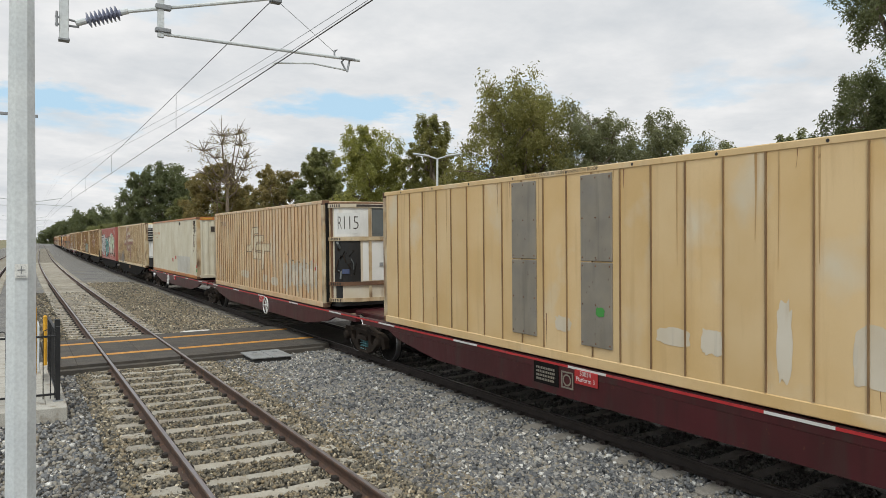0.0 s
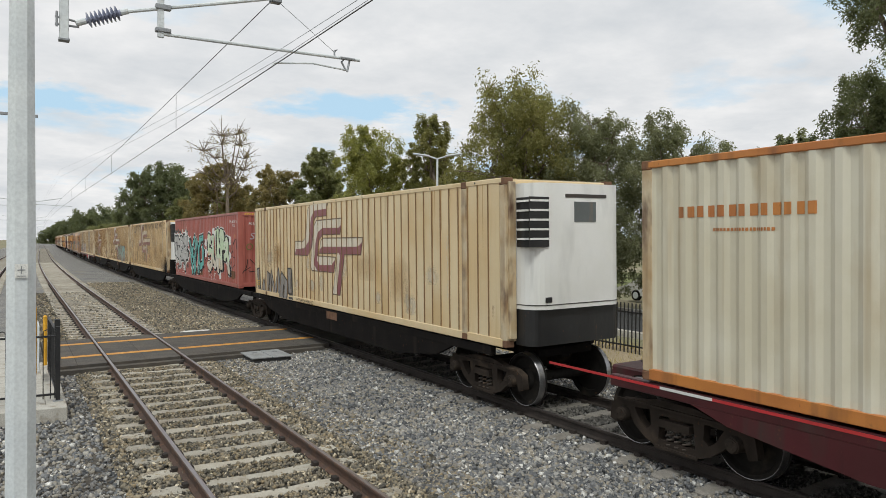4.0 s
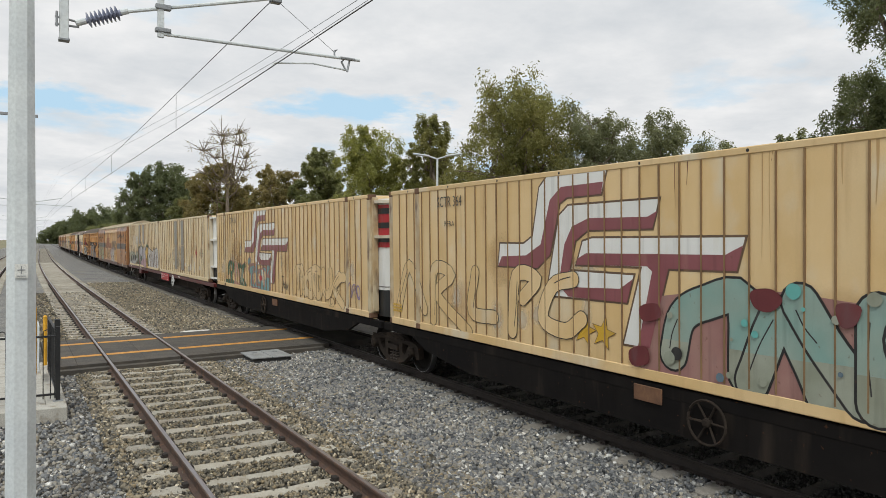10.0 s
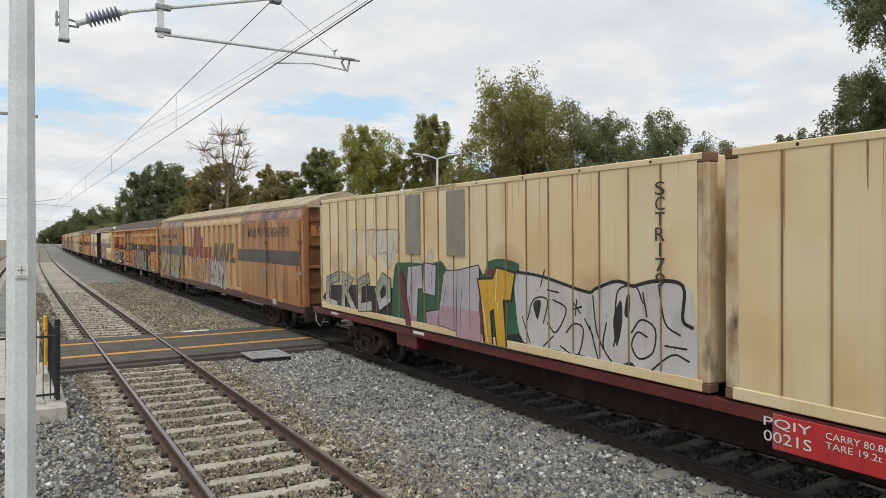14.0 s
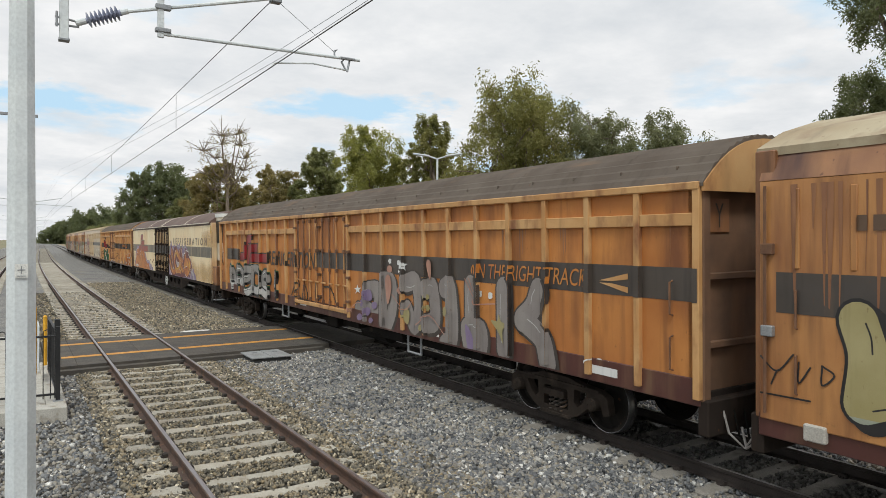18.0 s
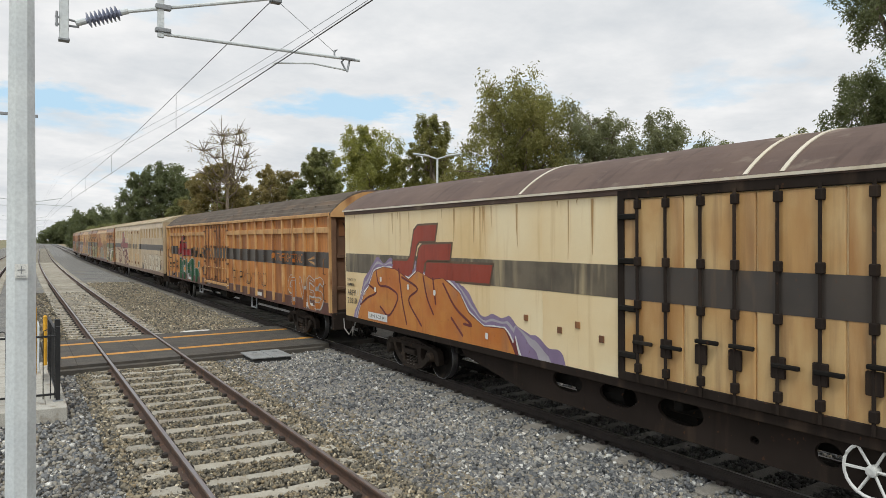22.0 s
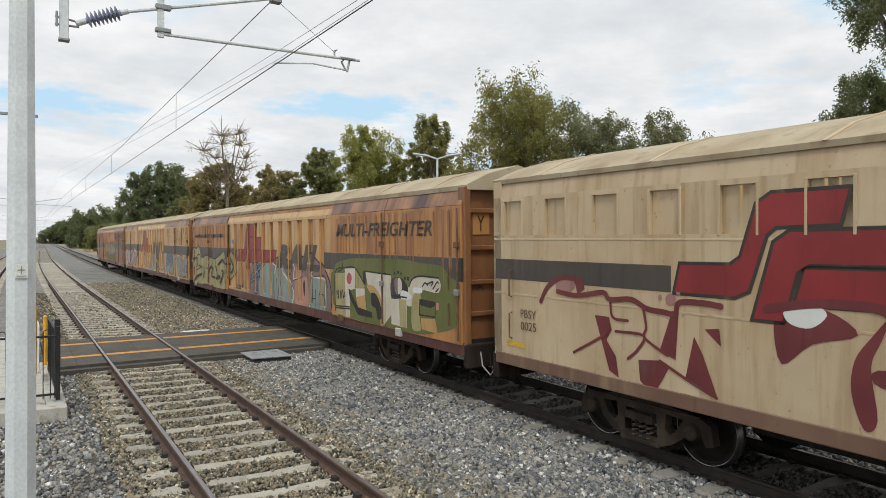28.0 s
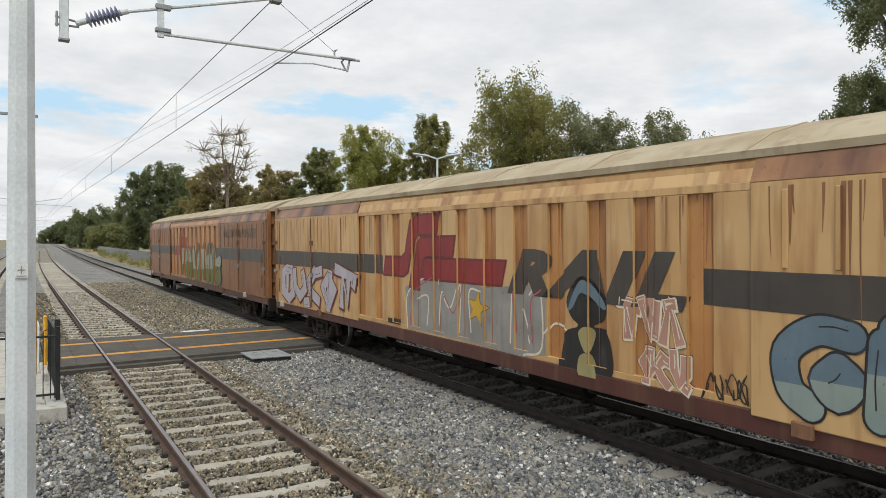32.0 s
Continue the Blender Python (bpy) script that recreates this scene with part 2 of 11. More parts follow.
def np_mesh(name, verts, faces):
    """A mesh from arrays of vertices (n, 3) and faces (m, 3 or 4)."""
    me = bpy.data.meshes.new(name)
    k = faces.shape[1]
    me.vertices.add(len(verts))
    me.vertices.foreach_set("co", np.asarray(verts, np.float32).ravel())
    me.loops.add(faces.size)
    me.loops.foreach_set("vertex_index", np.asarray(faces, np.int32).ravel())
    me.polygons.add(len(faces))
    me.polygons.foreach_set("loop_start", np.arange(0, faces.size, k, dtype=np.int32))
    me.polygons.foreach_set("loop_total", np.full(len(faces), k, np.int32))
    me.update(calc_edges=True)
    return me


def curve_mesh(curve):
    ob = bpy.data.objects.new("outline", curve)
    me = bpy.data.meshes.new_from_object(ob)
    bpy.data.objects.remove(ob)
    bpy.data.curves.remove(curve)
    return me


def flat_shape(name, outlines, thick=0.0):
    """A filled plane shape from closed outlines (inner ones are holes), in x and y, with a thickness."""
    c = bpy.data.curves.new(name, "CURVE")
    c.dimensions, c.fill_mode, c.extrude = "2D", "BOTH", thick / 2
    for o in outlines:
        s = c.splines.new("POLY")
        s.points.add(len(o) - 1)
        for q, (x, y) in zip(s.points, o):
            q.co = (x, y, 0, 1)
        s.use_cyclic_u = True
    return curve_mesh(c)


# ---- the line of the tracks: straight, then a long curve to the east ----
def off(s):
    d = max(0.0, s - 38.96)
    return -0.00002 * min(s, 60.0) ** 2 + (0.00013 * d * d if d < 93 else 0.00013 * 93 * 93 + 0.02418 * (d - 93))


STATIONS = [-60, -30, -10, 0, 5, 10, 15, 20, 25, 30, 35, 40, 45, 50, 56, 62, 68, 75, 82, 90, 98, 106, 115, 125, 135, 150, 170, 200, 250, 320, 420, 560, 750, 1000]


def swept(profile, stations=STATIONS, closed=False, lift=None):
    """A strip with the given cross-section (x, z) along the tracks."""
    bm = bmesh.new()
    rows = []
    for s in stations:
        o = off(s)
        rows.append([bm.verts.new((x + o, s, z)) for x, z in profile])
    k = len(profile)
    for a, b in zip(rows, rows[1:]):
        for i in range(k if closed else k - 1):
            j = (i + 1) % k
            bm.faces.new((a[i], b[i], b[j], a[j]))
    if closed:
        bm.faces.new(rows[0])
        bm.faces.new(rows[-1][::-1])
    bmesh.ops.recalc_face_normals(bm, faces=bm.faces[:])
    return bm

# ---- ground, ballast, tracks ----
bm = bmesh.new()
bmesh.ops.create_grid(bm, x_segments=40, y_segments=40, size=2500)
for v in bm.verts:
    v.co.z = -0.55
tagged(part("ground", bm, "ground"), "dry sandy ground with sparse grass beside the railway", "ground", kind="structure")

NEAR_X, FAR_X = 2.68, 8.396       # track centres
bed = swept([(-9.5, -0.5), (-8.6, -0.26), (0.2, -0.25), (1.0, -0.235), (4.4, -0.235), (5.4, -0.26), (6.6, -0.25), (7.1, -0.225), (9.8, -0.2), (10.6, -0.26), (12.4, -0.5)])
tagged(part("ballast", bed, "ballast"), "grey crushed-stone railway ballast", "ballast", kind="structure")
verge = swept([(11.6, -0.47), (13.5, -0.42), (15.2, -0.40), (16.2, -0.42), (17.0, -0.5)])
M["verge"] = surf("verge", (0.36, 0.29, 0.19), (0.3, 0.24, 0.15), scale=0.6, rough=1, bump=0.5, fine=30, grain=0.35, stain=(0.2, 0.19, 0.09), stain_amount=0.4, stain_scale=0.4)
tagged(part("verge", verge, "verge"), "dry grass and gravel verge along the railway fence", "ground", kind="structure")


def rail_profile(x, tilt=0.0):
    h = 0.170
    pr = [(-0.073, -h), (0.073, -h), (0.073, -h + 0.012), (0.012, -h + 0.03), (0.009, -0.05), (0.034, -0.036), (0.036, -0.008), (0.026, 0.0),
          (-0.026, 0.0), (-0.036, -0.008), (-0.034, -0.036), (-0.009, -0.05), (-0.012, -h + 0.03), (-0.073, -h + 0.012)]
    return [(x + a, z + tilt) for a, z in pr]


def rail(x, parent, side, top, tilt=0.0):
    ob = part("rail", swept(rail_profile(x, tilt), closed=True), side, parent)
    me = ob.data
    me.materials.append(M[top])
    for p_ in me.polygons:
        if p_.normal.z > 0.9 and p_.center.z > -0.004 + tilt:
            p_.material_index = 1
    return ob


def fastener_mesh():
    bm = bmesh.new()
    box(bm, -0.034, 0.034, -0.055, 0.055, 0, 0.05)
    box(bm, -0.055, -0.028, -0.03, 0.03, 0, 0.018)
    return mesh_of("fastener", bm)


def sleeper_mesh(name, half):
    bm = bmesh.new()
    prof = [(-0.125, -0.2), (0.125, -0.2), (0.125, -0.02), (0.105, 0.0), (-0.105, 0.0), (-0.125, -0.02)]
    xs = [-half, -half + 0.04, -0.5, -0.2, 0.2, 0.5, half - 0.04, half]
    rows = []
    for i, x in enumerate(xs):
        dz = -0.03 if i in (0, 7) else (-0.012 if i in (3, 4) else 0)
        rows.append([bm.verts.new((x, y, z + (dz if z > -0.1 else 0))) for y, z in prof])
    for a, b in zip(rows, rows[1:]):
        for k in range(6):
            bm.faces.new((a[k], a[(k + 1) % 6], b[(k + 1) % 6], b[k]))
    bm.faces.new(rows[0][::-1])
    bm.faces.new(rows[-1])
    bmesh.ops.recalc_face_normals(bm, faces=bm.faces[:])
    return mesh_of(name, bm)


def track(name, label, cx, gauge, side, top, first, count, far, material, tilt=0.0, spacing=0.685):
    th = empty(name, label, "railway track", "railway tracks")
    half = gauge / 2 + 0.035
    rail(cx - half, th, side, top)
    rail(cx + half, th, side, top, tilt)
    me = sleeper_mesh("sleeper", 1.34 if gauge > 1.5 else 1.27)
    fm = fastener_mesh()
    me.materials.append(M[material])
    fm.materials.append(M["rail_dark"])
    rnd = random.Random(5)
    for i in range(count):
        s = first + i * spacing
        ob = part("sleeper", me, None, th)
        ob.matrix_basis = Matrix.Translation((cx + off(s), s, -0.172 + tilt / 2)) @ pose(0, 0, 0, 0, math.degrees(math.atan2(-tilt, 1.5)), rnd.uniform(-0.5, 0.5))
        if i < (75 if cx < 4 else 34):
            for x in (cx - half - 0.095, cx - half + 0.095, cx + half - 0.095, cx + half + 0.095):
                f = part("rail_clip", fm, None, th)
                f.matrix_basis = pose(x + off(s), s, -0.172 + (tilt if x > cx else 0), 0, 0, 0 if (x < cx - half or cx < x < cx + half) else 180)
    rest = bmesh.new()
    s = first + count * spacing
    while s < far:
        o = off(s)
        box(rest, cx + o - 1.3, cx + o + 1.3, s - 0.12, s + 0.12, -0.3, -0.175)
        s += spacing
    tagged(part("distant_sleeper", rest, material, th), kind="stuff")
    return th


track("railway_track", "broad-gauge track with rusty rails on concrete sleepers", NEAR_X, 1.6, "rail_side", "rail_top", 2.0, 150, 260, "sleeper")
track("railway_track", "freight track with dark oily rails on stained concrete sleepers", FAR_X, 1.44, "rail_dark", "rail_top", -4.0, 130, 220, "sleeper_dark", tilt=0.032)
track("railway_track", "further broad-gauge track beyond the mast", -2.13, 1.6, "rail_side", "rail_top", 40.0, 60, 160, "sleeper")

# dark sheet whose colour stands for the shade in gaps between the loose stones
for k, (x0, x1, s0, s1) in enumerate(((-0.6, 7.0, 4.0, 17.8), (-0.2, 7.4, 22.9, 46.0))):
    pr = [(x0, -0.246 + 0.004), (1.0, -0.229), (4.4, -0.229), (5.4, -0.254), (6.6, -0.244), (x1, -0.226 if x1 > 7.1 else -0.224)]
    tagged(part("ballast_fines", swept(pr, [s0 + (s1 - s0) * q / 12 for q in range(13)]), "stone_gap_shade"), "dark sheet under the ballast stones, coloured as the shade in their gaps", "ballast", kind="structure")

# loose stones, thickest close to the platform
rng = np.random.default_rng(11)


def stones(name, label, material, x0, x1, s0, s1, count, size, level, skip=(), near=0.0, bays=None):
    n = count
    u = rng.random(n)
    s = s0 + (s1 - s0) * (u ** (1 + near))
    x = x0 + (x1 - x0) * rng.random(n)
    keep = np.ones(n, bool)
    for a, b in skip:
        keep &= ~((x > a) & (x < b))
    if bays is not None:      # leave the tops of the sleepers mostly clear
        keep &= (np.abs((s - bays + 0.3425) % 0.685 - 0.3425) > 0.10 + 0.02 * rng.random(n)) | (rng.random(n) < 0.04)
    x, s = x[keep], s[keep]
    n = len(x)
    r = size * rng.uniform(0.55, 1.25, n)
    cube = np.array([(a, b, c) for c in (-1, 1) for b in (-1, 1) for a in (-1, 1)], float)
    v = cube[None] * rng.uniform(0.35, 0.85, (n, 8, 1)) * r[:, None, None] * rng.uniform(0.7, 1.2, (n, 1, 3))
    ang = rng.uniform(0, 6.28, (n, 3))
    for ax, (i, j) in enumerate(((0, 1), (1, 2), (0, 2))):
        c, d = np.cos(ang[:, ax])[:, None], np.sin(ang[:, ax])[:, None]
        a, b = v[:, :, i].copy(), v[:, :, j].copy()
        v[:, :, i], v[:, :, j] = a * c - b * d, a * d + b * c
    offs = np.array([off(q) for q in s])
    z = level + rng.uniform(-0.4, 0.9, n) * size * 0.6
    v += np.stack([x + offs, s, z], 1)[:, None, :]
    f = np.array([(0, 2, 3, 1), (4, 5, 7, 6), (0, 1, 5, 4), (1, 3, 7, 5), (3, 2, 6, 7), (2, 0, 4, 6)])
    faces = (f[None] + 8 * np.arange(n)[:, None, None]).reshape(-1, 4)
    tagged(part(name, np_mesh(name, v.reshape(-1, 3), faces), material), label, "ballast stones", kind="stuff")


stones("ballast_stones", "loose grey ballast stones between the tracks", "stone", 4.3, 7.0, 4.0, 19.0, 30000, 0.038, -0.232, near=0.25)
stones("ballast_stones", "brownish ballast stones in the sleeper bays", "stone_brown", 1.75, 3.62, 4.0, 18.5, 24000, 0.026, -0.19, near=0.3, bays=2.0)
stones("ballast_stones", "brownish ballast stones over the sleeper ends", "stone_brown", 1.1, 1.78, 4.0, 18.5, 6500, 0.032, -0.205, near=0.3)
stones("ballast_stones", "brownish ballast stones over the sleeper ends", "stone_brown", 3.6, 4.2, 4.0, 18.5, 6500, 0.03, -0.196, near=0.3)
stones("ballast_stones", "brown and grey ballast stones beside the near track", "stone_brown", 4.1, 5.1, 4.0, 18.5, 8000, 0.032, -0.226, near=0.4)
stones("ballast_stones", "grey ballast stones at the trackside", "stone", -0.6, 1.3, 5.0, 18.4, 9000, 0.038, -0.235, near=0.2)
stones("ballast_stones", "oily ballast stones of the freight track, darkened for the train's shade", "stone_oily_shaded", 7.72, 9.05, 1.0, 19.0, 9000, 0.036, -0.182, bays=-4.0)
stones("ballast_stones", "grey ballast stones beyond the freight track", "stone", 9.3, 11.6, 1.0, 19.0, 12000, 0.036, -0.20)
stones("ballast_stones", "grey ballast stones at the shoulder of the freight track", "stone", 6.7, 7.66, 1.0, 19.0, 7000, 0.034, -0.212, bays=-4.0)
stones("ballast_stones", "ballast stones further along the tracks", "stone_brown", 4.1, 7.4, 23.3, 55.0, 21000, 0.042, -0.235, near=0.5)
stones("ballast_stones", "ballast stones further along the near track", "stone_brown", 0.0, 4.2, 23.3, 45.0, 13000, 0.04, -0.215, near=0.4, bays=2.0)

# ---- the footpath across the tracks ----
cross = empty("pedestrian_crossing", "dark rubber footpath panels across the tracks with yellow edge lines", "crossing", kind="structure")
S0, S1 = 17.85, 22.45
LEAN = 0.1


def slanted(rows, w=0.0):
    """Boxes whose ends follow the path's slant across the tracks."""
    bm = bmesh.new()
    for r in rows:
        box(bm, *r)
    for v in bm.verts:
        v.co.y += LEAN * (v.co.x - 1.0)
    return bm


for a, b in ((0.55, 1.79), (1.90, 3.46), (3.57, 7.55), (7.72, 9.05), (9.2, 11.5)):
    k = max(1, round((b - a) / 0.8))
    for i in range(k):
        x0, x1 = a + (b - a) * i / k, a + (b - a) * (i + 1) / k
        part("panel", slanted([(x0 + 0.004, x1 - 0.004, S0, S1, -0.3, -0.035)]), "rubber", cross)
for a, b in ((0.9, 1.79), (1.90, 3.46), (3.66, 7.52)):
    for s in (19.17, 21.45):
        part("edge_line", slanted([(a, b, s - 0.13, s + 0.13, -0.04, -0.030)]), "yellow_line", cross)
part("kerb", slanted([(0.4, 7.3, S0 - 0.25, S0 - 0.004, -0.4, -0.10)]), "rubber", cross)

pit = empty("cable_pit", "low grey concrete cable pit with a two-leaf metal lid", "pit")
part("body", bevelled((5.0, 5.98, 17.22, 18.7, -0.4, -0.115), w=0.015), "asphalt", pit)
for a, b in ((4.97, 5.48), (5.50, 6.01)):
    ld = part("lid", bevelled((a, b, 17.18, 18.74, -0.111, -0.075), w=0.01), "plate", pit)
    part("handle", tubes((((a + 0.2, 17.9, -0.075), (a + 0.2, 17.9, -0.055), (a + 0.32, 17.9, -0.055), (a + 0.32, 17.9, -0.075)), 0.007), n=5), "galv_dark", ld)
slab = empty("marker_slab", "flat pale concrete slab lying in the ballast", "slab")
part("slab", bevelled((4.5, 5.45, 22.98, 23.75, -0.26, -0.11), w=0.02), "concrete", slab)
part("plate", boxes((4.56, 5.39, 23.04, 23.69, -0.112, -0.104)), "white_paint", slab)

# ---- kerb, fence and posts beside the mast ----
kerb = part("kerb", bevelled((-0.72, 0.72, 13.3, 13.62, -0.4, 0.02), (0.42, 0.72, 13.62, 18.4, -0.4, 0.02), (-0.72, 0.42, 13.62, 14.6, -0.4, -0.02), w=0.015), "concrete")
tagged(kerb, "pale concrete kerb of the footpath", "kerb", kind="structure")
path_top = part("footpath", boxes((-0.72, 0.42, 14.6, 24.0, -0.4, -0.03)), "concrete")
tagged(path_top, "pale concrete footpath leading to the crossing", "footpath", kind="structure")


def hoop_fence(x0, x1, s, z0, h, ends=True):
    f = empty("hoop_fence", "black steel hoop-top fence on a concrete kerb", "fence", "footpath fences")
    post = mesh_of("post", bevelled((-0.035, 0.035, -0.035, 0.035, 0, h + 0.05), w=0.006))
    post.materials.append(M["black_paint"])
    foot = mesh_of("foot_plate", bevelled((-0.08, 0.08, -0.08, 0.08, 0, 0.014), w=0.003))
    foot.materials.append(M["galv_dark"])
    for x in (x0, x1):
        o = part("post", post, None, f)
        o.matrix_basis = pose(x, s, z0)
        q = part("foot_plate", foot, None, o)
    for z in (0.12, h - 0.12):
        part("fence_rail", bevelled((x0, x1, s - 0.018, s + 0.018, z0 + z - 0.018, z0 + z + 0.018), w=0.004), "black_paint", f)
    hoop = tubes(([(-0.055, 0, 0.05), (-0.055, 0, h - 0.06), (-0.045, 0, h - 0.02), (0, 0, h), (0.045, 0, h - 0.02), (0.055, 0, h - 0.06), (0.055, 0, 0.05)], 0.009), n=6)
    hm = mesh_of("hoop", hoop)
    hm.materials.append(M["black_paint"])
    n = int((x1 - x0 - 0.1) / 0.22)
    for i in range(n):
        o = part("hoop", hm, None, f)
        o.matrix_basis = pose(x1 - 0.17 - 0.22 * i, s, z0)
    return f


hoop_fence(-0.68, 0.60, 13.85, 0.02, 1.25)
gate = empty("swing_gate", "black steel swing gate beside the footpath, seen edge-on", "gate")
part("gate_frame", tubes(([(0.60, 14.2, 0.12), (0.55, 16.6, 0.12), (0.55, 16.6, 1.2), (0.60, 14.2, 1.2), (0.60, 14.2, 0.12)], 0.025), n=6), "black_paint", gate)
for i in range(18):
    part("bar", tubes((((0.60 - 0.003 * i, 14.32 + 0.125 * i, 0.12), (0.60 - 0.003 * i, 14.32 + 0.125 * i, 1.2)), 0.01), n=5), "black_paint", gate)
part("post", bevelled((0.555, 0.645, 14.06, 14.15, 0.0, 1.42), w=0.008), "black_paint", gate)
for s in (15.6, 16.1):
    part("sheet", bevelled((0.34, 0.36, s, s + 0.42, 0.25, 1.15), w=0.005), "galv", gate)
post = empty("bollard", "yellow steel post by the footpath", "post")
part("shaft", tubes((((0.30, 17.2, -0.05), (0.30, 17.2, 1.35)), 0.05), n=10), "yellow_paint", post)
part("cap", tubes((((0.30, 17.2, 1.35), (0.30, 17.2, 1.40)), [0.055, 0.03]), n=10), "yellow_paint", post)
post = empty("bollard", "short yellow post with a reflector", "post")
part("shaft", tubes((((0.52, 17.9, -0.05), (0.52, 17.9, 1.1)), 0.045), n=10), "yellow_paint", post)
part("cap", tubes((((0.52, 17.9, 1.1), (0.52, 17.9, 1.14)), [0.05, 0.02]), n=10), "yellow_paint", post)
sgn = empty("warning_board", "small orange-red warning board on the fence", "sign")
part("board", bevelled((-0.05, 0.32, 18.9, 18.93, 0.15, 0.55), (0.1, 0.15, 18.93, 18.96, -0.05, 0.5), w=0.004), "red_sign", sgn)
part("back", bevelled((-0.05, 0.32, 18.935, 18.95, 0.1, 0.6), w=0.004), "white_paint", sgn)

# ---- overhead line ----
def mast(s, x=0.03, tall=7.6, r0=0.155, r1=0.105):
    o = off(s)
    bm = bmesh.new()
    rings = []
    for z, r in ((-0.35, r0), (2.5, r0 * 0.93), (tall, r1)):
        rings.append([bm.verts.new((x + o + r * math.cos(math.pi / 8 + k * math.pi / 4), s + r * math.sin(math.pi / 8 + k * math.pi / 4), z)) for k in range(8)])
    for a, b in zip(rings, rings[1:]):
        for k in range(8):
            bm.faces.new((a[k], a[(k + 1) % 8], b[(k + 1) % 8], b[k]))
    bm.faces.new(rings[-1])
    return bm


SM = 8.52
m = empty("line_mast", "tapered grey galvanised mast carrying the overhead line", "mast", "overhead line masts")
part("pole", mast(SM), "galv", m)
part("base_plate", bevelled((-0.28, 0.34, SM - 0.3, SM + 0.3, -0.38, -0.2), w=0.02), "galv_dark", m)
tag = part("number_tag", boxes((-0.03, 0.09, SM - 0.152, SM - 0.144, 2.44, 2.58)), "white_paint", m)
bars_bm = boxes((-0.01, 0.07, SM - 0.156, SM - 0.151, 2.455, 2.462), (0.025, 0.035, SM - 0.156, SM - 0.151, 2.48, 2.56), (-0.005, 0.065, SM - 0.156, SM - 0.151, 2.515, 2.525))
part("tag_mark", bars_bm, "galv_dark", tag)
part("head_beam", bevelled((-0.1, 0.6, SM - 0.06, SM + 0.06, 6.9, 7.05), w=0.01), "galv", m)
part("drop_tube", bevelled((0.37, 0.46, SM - 0.045, SM + 0.045, 4.985, 6.95), w=0.006), "galv", m)
part("tube_cap", bevelled((0.362, 0.468, SM - 0.053, SM + 0.053, 4.965, 4.99), w=0.004), "galv_dark", m)
part("clamp", tubes((((0.33, SM, 5.22), (0.58, SM, 5.19)), 0.012), (((0.33, SM, 5.14), (0.56, SM, 5.14)), 0.012), (((0.345, SM - 0.06, 5.1), (0.345, SM - 0.06, 5.26)), 0.014), n=6), "galv_dark", m)
a, b = Vector((0.58, SM, 5.20)), Vector((1.0, SM, 5.385))
d = (b - a)
prof, k = [], 8
pts, rad = [a], [0.03]
for i in range(k):
    for f, r in ((0.02, 0.032), (0.06, 0.085), (0.08, 0.032)):
        pts.append(a + d * (0.12 + 0.76 * (i + f * 10) / k * 1.0))
        rad.append(r)
pts.append(b)
rad.append(0.03)
ins = part("insulator", tubes((pts, rad), n=14), "porcelain", m)
for f0, f1 in ((-0.12, 0.1), (0.92, 1.1)):
    part("insulator_fitting", tubes(([a + d * f0, a + d * f1], 0.036), n=10), "galv", ins)
part("cantilever_tube", tubes(((b, (2.5, SM, 5.80), (2.78, SM, 5.88)), 0.021), n=8), "galv", m)
part("register_tube", tubes((((1.42, SM, 5.205), (3.88, SM, 5.255)), 0.021), n=8), "galv", m)
part("link_plate", bevelled((1.355, 1.425, SM - 0.02, SM + 0.02, 5.16, 5.72), w=0.006), "galv", m)
part("link_clamp", bevelled((1.33, 1.5, SM - 0.035, SM + 0.035, 5.22, 5.27), (1.33, 1.5, SM - 0.035, SM + 0.035, 5.48, 5.54), (1.38, 1.5, SM - 0.05, SM + 0.05, 5.62, 5.66), w=0.008), "galv_dark", m)
part("steady_arm", tubes((((3.70, SM, 5.10), (3.22, SM, 5.125), (2.72, SM, 5.06), (2.68, SM, 5.0)), 0.012), n=6), "galv", m)
part("arm_bracket", tubes((((3.68, SM, 5.26), (3.62, SM, 5.2), (3.68, SM, 5.1)), 0.014), (((3.74, SM, 5.26), (3.70, SM, 5.08)), 0.014), (((3.60, SM - 0.02, 5.245), (3.80, SM - 0.02, 5.245)), 0.02), n=6), "galv_dark", m)
part("eye_clamp", tubes((((3.52, SM, 5.25), (3.52, SM, 5.33), (3.56, SM, 5.35), (3.52, SM, 5.31)), 0.012), n=6), "galv_dark", m)
part("support_wire", tubes((((3.52, SM, 5.31), (2.72, SM, 5.86)), 0.004), n=4), "wire", m)
part("saddle", bevelled((2.66, 2.8, SM - 0.05, SM + 0.05, 5.80, 5.86), w=0.012), "galv_dark", m)

